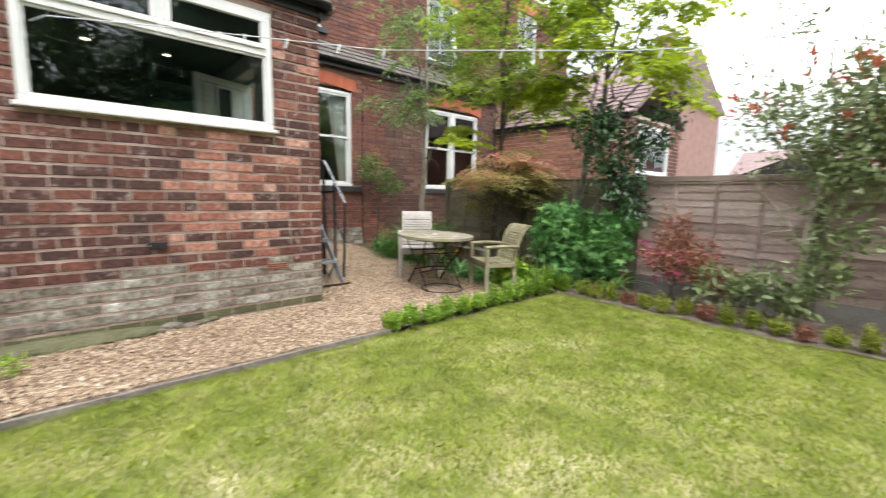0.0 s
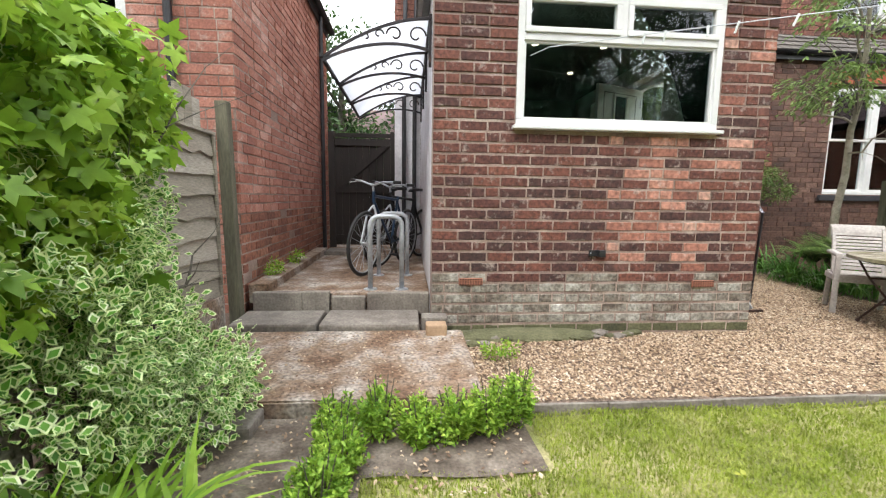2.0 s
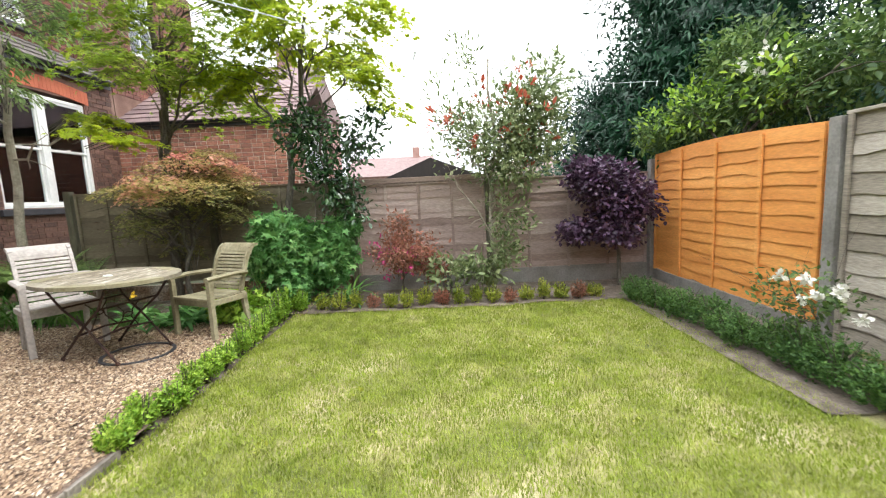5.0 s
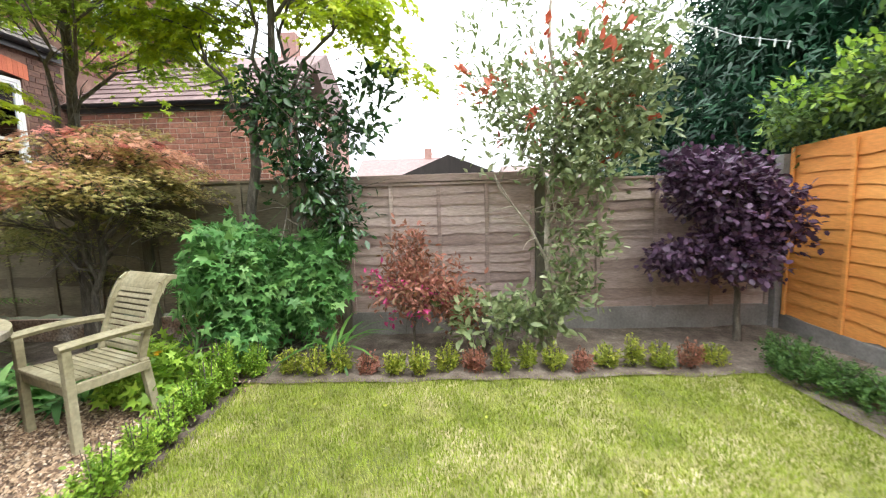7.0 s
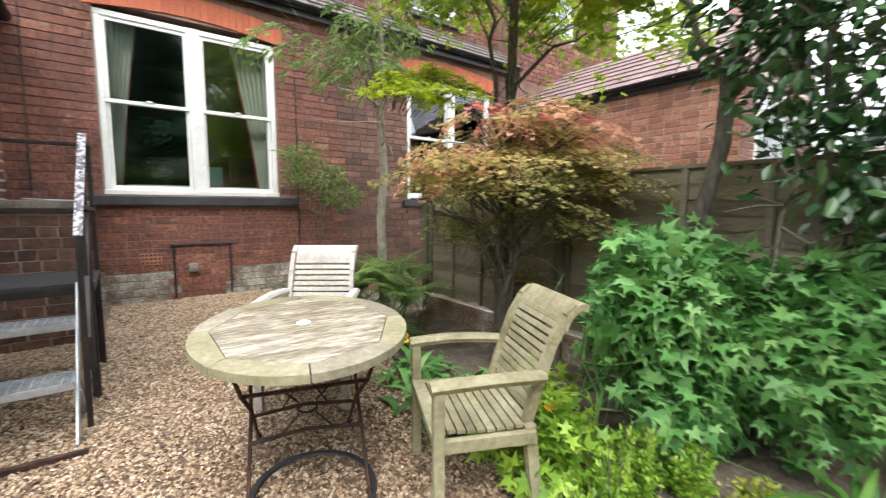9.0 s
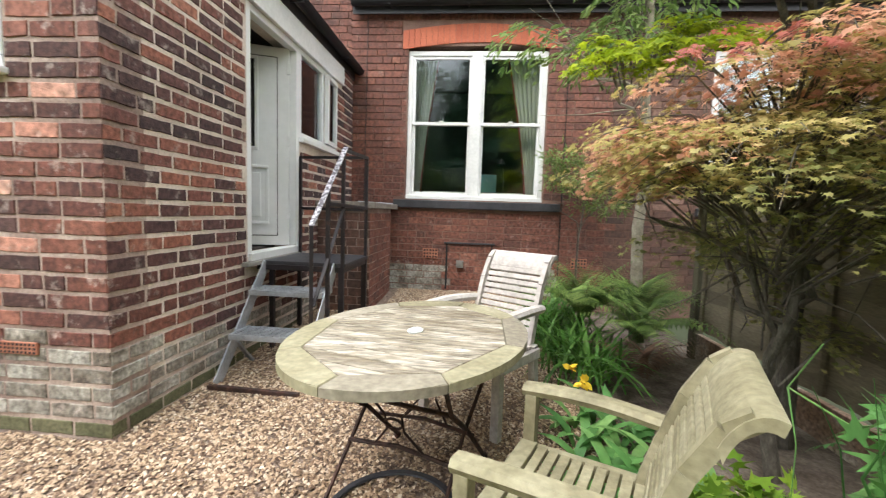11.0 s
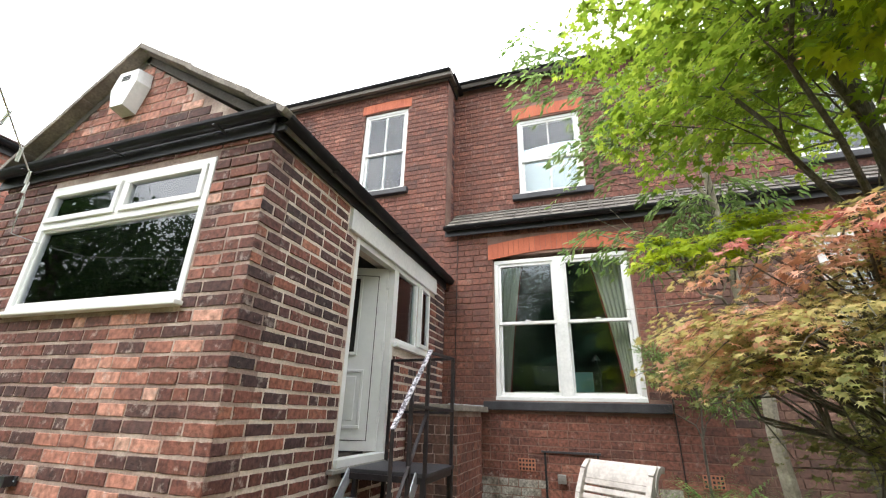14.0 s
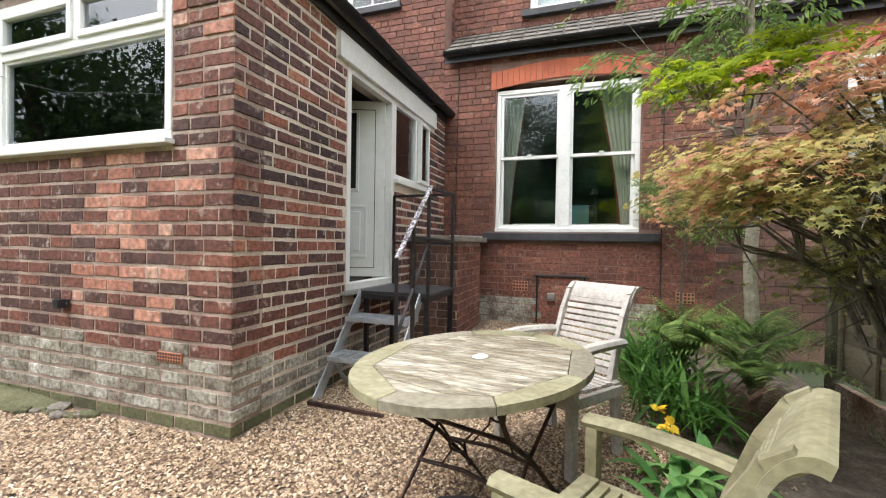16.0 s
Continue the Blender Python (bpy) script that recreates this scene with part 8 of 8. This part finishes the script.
def pebbles(name, regions, density, size, mat, zf):
    """Small stones as one mesh; regions: (x0, x1, y0, y1)."""
    P = []
    for x0, x1, y0, y1 in regions:
        k = int((x1 - x0) * (y1 - y0) * density)
        P.append(np.column_stack([GR.uniform(x0, x1, k), GR.uniform(y0, y1, k)]))
    P = np.concatenate(P)
    z = np.array([zf(x, y) for x, y in P])
    t = np.array([(1, 0, 0), (0, 1, 0), (-1, 0, 0), (0, -1, 0), (0.1, 0.1, 0.55), (0.1, -0.1, -0.5)], float)
    tr = np.array([(0, 1, 4), (1, 2, 4), (2, 3, 4), (3, 0, 4)])
    a = GR.random(len(P)) * 6.283
    s = size * (0.5 + 0.9 * GR.random((len(P), 1)))
    el = 0.55 + 0.4 * GR.random(len(P))
    tilt = GR.normal(size=(len(P), 2)) * 0.35
    ca, sa = np.cos(a), np.sin(a)
    tx = t[None, :, 0] * np.ones((len(P), 1))
    ty = t[None, :, 1] * el[:, None]
    X = (tx * ca[:, None] - ty * sa[:, None]) * s + P[:, 0:1]
    Y = (tx * sa[:, None] + ty * ca[:, None]) * s + P[:, 1:2]
    Z = (t[None, :, 2] + tilt[:, 0:1] * tx + tilt[:, 1:2] * ty) * s + z[:, None]
    v = np.stack([X, Y, Z], axis=2).reshape(-1, 3)
    f = (tr[None] + (np.arange(len(P)) * 6)[:, None, None]).reshape(-1, 3)
    return tagged(part(name, arrays(name, v, f), mat, None, kind="stuff"), "loose golden gravel stones", "gravel")


def gravel_z(x, y):
    return patio_z(x, y) - 0.004 + 0.010 * noise.noise(Vector((x * 2.5, y * 2.5, 0)))


pebbles("gravel_stones", [(-0.85, 1.9, 3.08, 4.33), (1.88, 2.6, 3.16, 7.1), (2.55, 4.42, 3.2, 5.5), (2.62, 4.35, 5.5, 8.2)], 6200, 0.0115, m_pebble, gravel_z)
pebbles("gravel_stones", [(-2.2, -0.88, 3.1, 4.1)], 350, 0.010, m_pebble, lambda x, y: 0.048 + 0.062 * (y - 3.05) / 1.09)
pebbles("gravel_stones", [(-2.5, -0.7, 2.3, 3.04), (4.45, 5.0, 2.9, 5.2)], 350, 0.011, m_pebble, lambda x, y: -0.03)
# rubble at the foot of the extension wall
rb = thing("rubble", "mossy broken mortar and soil at the foot of the wall", "rubble", (0, 0, 0), kind="stuff")
v = []
for k in range(60):
    x = -0.95 + 1.75 * GR.random() ** 1.3
    y = 4.30 - 0.32 * GR.random() * (1 - (x + 0.95) / 2.2)
    s = 0.018 + 0.04 * GR.random()
    bm = bmesh.new()
    bmesh.ops.create_icosphere(bm, subdivisions=1, radius=s)
    for q in bm.verts:
        q.co = Vector((q.co.x * 1.5, q.co.y, q.co.z * 0.6)) * (0.8 + 0.4 * GR.random())
    part("lump", bm, m_brick_moss if k % 3 else m_stone, rb).location = (x, y, 0.01)
tagged(part("soil_bank", (lambda b: (bmesh.ops.create_uvsphere(b, u_segments=24, v_segments=8, radius=1), bmesh.ops.scale(b, vec=(0.75, 0.17, 0.07), verts=b.verts), b)[-1])(bmesh.new()), m_brick_moss), "low bank of mossy soil against the wall", kind="structure").location = (-0.30, 4.28, -0.01)

# grass
def grass(name, regions, density, h, mat):
    P = []
    for x0, x1, y0, y1, k in regions:
        c = int((x1 - x0) * (y1 - y0) * density * k)
        P.append(np.column_stack([GR.uniform(x0, x1, c), GR.uniform(y0, y1, c)]))
    P = np.concatenate(P)
    bare = np.sin(P[:, 0] * 2.3 + 1.0) * np.cos(P[:, 1] * 2.9 + 0.5) + 0.5 * np.sin(P[:, 0] * 5.1) * np.sin(P[:, 1] * 4.3)
    P = P[GR.random(len(P)) < np.clip(1.05 - 0.30 * bare, 0.45, 1)]
    n = len(P)
    a, L = GR.random(n) * 6.283, h * (0.5 + 0.9 * GR.random(n))
    le = GR.random(n) * 0.9
    w = 0.0016 + 0.0016 * GR.random(n)
    zs = np.full(n, LAWN_Z - 0.014) + 0.02 * np.array([noise.noise(Vector((x * 2.5, y * 2.5, 0))) for x, y in P])
    d = np.column_stack([np.cos(a), np.sin(a)])
    v = np.zeros((n, 5, 3))
    for j, (t, ww) in enumerate(((0, 1), (0, -1), (0.55, 0.8), (0.55, -0.8), (1, 0))):
        out = L * t * np.sin(le * (0.6 + 0.6 * t))
        v[:, j, 0] = P[:, 0] + d[:, 0] * out - d[:, 1] * w * ww
        v[:, j, 1] = P[:, 1] + d[:, 1] * out + d[:, 0] * w * ww
        v[:, j, 2] = zs + L * t * np.cos(le * (0.6 + 0.6 * t))
    f = (np.array([(0, 1, 2), (1, 3, 2), (2, 3, 4)])[None] + (np.arange(n) * 5)[:, None, None]).reshape(-1, 3)
    return tagged(part(name, arrays(name, v.reshape(-1, 3), f), mat, None, kind="stuff"), "short mown grass with straw-coloured patches", "grass")


grass("grass_blades", [(-1.54, -0.62, 0.6, 2.50, 1.0), (-0.62, 4.64, -0.95, 3.04, 1.0)], 14000, 0.030, m_grass)
tagged(part("dock_weeds", leaves("w", GR, [((x, y, LAWN_Z + 0.01), (0.05, 0.05, 0.01)) for x, y in GR.uniform((-0.4, -0.6), (4.3, 2.8), (60, 2))], 700, ROUND, 0.022, l_box_yellow, None, clump=0.02, per=6).data, None), "small broad-leaved weeds in the lawn", "weeds", kind="stuff")
bpy.data.objects.remove(bpy.data.objects["w"])

# ---- brick faces ----


def front_mat(u, z):
    x = u + WEST
    if z < 0.10:
        return m_brick_moss
    if z < 0.50 + 0.03 * math.sin(x * 5) - 0.06 * (x > 1.45):
        return m_brick_grey
    if 0.46 < x < 1.42 and 0.62 + 0.1 * math.sin(x * 9) < z < 1.80:
        return m_brick_orange if (math.sin(x * 37 + z * 91) > -0.62) else m_brick
    if x > 1.42 and z > 1.5:
        return m_brick_orange if math.sin(x * 17 + z * 57) > 0.75 else m_brick
    return m_brick


lay_bricks(wf, 1, (WEST, FRONT, 0), 0, EAST - WEST, 0.0, 3.08, [(E_WIN[0] - WEST - 0.01, E_WIN[1] - WEST + 0.01, E_WIN[2] - 0.02, E_WIN[3] + 0.01)], front_mat, 300, lambda u, z: z * 1.2 + abs(u - 2.2) * 0.4, 0.015, wear=0.0022, bed=0.009)


def side_mat(u, z):
    if z < 0.10:
        return m_brick_moss
    if z < 0.42 - 0.12 * u / 2 + 0.04 * math.sin(u * 5):
        return m_brick_grey
    if 0.45 < z < 0.85:
        return m_brick
    return m_brick_side


lay_bricks(we, 2, (EAST, FRONT, 0), 90, BACK - FRONT, 0.0, 3.08, [(DOOR[0] - FRONT - .02, DOOR[1] - FRONT + .02, 0.70, 3.2), (DWIN[0] - FRONT - .02, DWIN[1] - FRONT + .02, 1.84, 3.2), (1.05, 3.45, 2.74, 3.2)], side_mat, 300, lambda u, z: u + z * 0.3, 0.018, wear=0.0028, bed=0.010)


def house_mat(u, z):
    x = u + EAST - 0.02
    if z < 0.56 and x < 3.25 or z < 0.5 and 3.9 < x < 4.75:
        return m_brick_grey if z < 0.50 else m_brick
    # past x = 5.42 the tree shade comes from the darker brick colour
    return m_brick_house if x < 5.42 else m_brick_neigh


lay_bricks(wm, 3, (EAST - 0.02, BACK, 0), 0, 7.3, 0.1, 3.85, [(M_WIN[0] - EAST + 0.0, M_WIN[1] - EAST + 0.04, 1.27, 3.42), (2.57 - EAST + .02, 4.63 - EAST + .02, 3.36, 3.70), (2.50 - EAST + .02, 4.76 - EAST + .02, 1.26, 1.36), (N_WIN[0] - EAST, N_WIN[1] - EAST + 0.04, 1.27, 3.42), (6.49 - EAST + .02, 8.57 - EAST + .02, 3.36, 3.70)], house_mat, 300, lambda u, z: abs(u - 1.8) + z * 0.5, 0.009, wear=0.002, bed=0.004)
tagged(part("pilaster_joint", boxes(((4.775, BACK - 0.018, 0.1), (4.785, BACK - 0.001, 3.7))), m_slat_gap), "dark vertical joint in the wall", kind="structure")
up = lambda u, z: m_brick_house
lay_bricks(wu, 4, (EAST - 0.05, UPPER, 0), 0, 7.3, 4.45, 7.1, [(U_WIN[0] - EAST + 0.05, U_WIN[1] - EAST + 0.05, 4.58, 6.24), (2.94 - EAST + .05, 4.21 - EAST + .05, 6.24, 6.53), (U_WIN2[0] - EAST + 0.05, U_WIN2[1] - EAST + 0.05, 4.58, 6.24)], up, 0, None, 0.011)
lay_bricks(wo, 5, (-1.56, BACK, 0), 0, EAST + 1.54, 3.3, 7.05, [(O_WIN[0] + 1.56, O_WIN[1] + 1.56, 4.74, 6.62), (0.09 + 1.56, 1.15 + 1.56, 6.61, 6.84)], up, 0, None, 0.011)
lay_bricks(wos, 6, (EAST - 0.05, BACK, 0), 90, UPPER - BACK, 3.9, 7.05, [], lambda u, z: m_brick_side, 0, None, 0.014)
wgab = lambda u, z: (m_brick_orange if z > 3.5 else m_brick) if abs(u + WEST - RX) < (RZ - 0.1 - z) * 1.38 else None
lay_bricks(gable, 7, (WEST, FRONT + 0.012, 0), 0, EAST - WEST, 3.2, 4.25, [], wgab, 300, None, 0.012)
lay_bricks(pier, 8, (1.91, 6.98, 0), 0, 0.59, 0.05, 1.21, [], lambda u, z: m_brick_neigh, 60, None, 0.010)
lay_bricks(pier, 9, (2.50, 6.98, 0), 90, 1.06, 0.05, 1.21, [], lambda u, z: m_brick_house, 60, None, 0.010)
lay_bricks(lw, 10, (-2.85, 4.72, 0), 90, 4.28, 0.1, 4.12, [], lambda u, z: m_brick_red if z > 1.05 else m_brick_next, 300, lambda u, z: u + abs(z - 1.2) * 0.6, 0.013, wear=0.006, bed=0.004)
lay_bricks(lf, 11, (-6.0, 4.72, 0), 0, 3.15, 0.1, 4.12, [(1.25, 2.28, 1.0, 3.6)], lambda u, z: m_brick_red, 60, lambda u, z: abs(u - 2.8) + abs(z - 2.4), 0.011, bed=0.003)
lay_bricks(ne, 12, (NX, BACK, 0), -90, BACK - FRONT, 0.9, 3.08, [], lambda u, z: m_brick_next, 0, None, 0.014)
lay_bricks(nf, 13, (NX, FRONT, 0), 0, 3.0, 0.9, 3.08, [(0.5, 2.3, 1.8, 2.95)], lambda u, z: m_brick_house, 0, None, 0.012)
lay_bricks(no, 14, (NX + 0.05, BACK, 0), 0, 3.4, 3.8, 7.0, [(0.75, 1.7, 4.8, 6.62)], up, 0, None, 0.011)
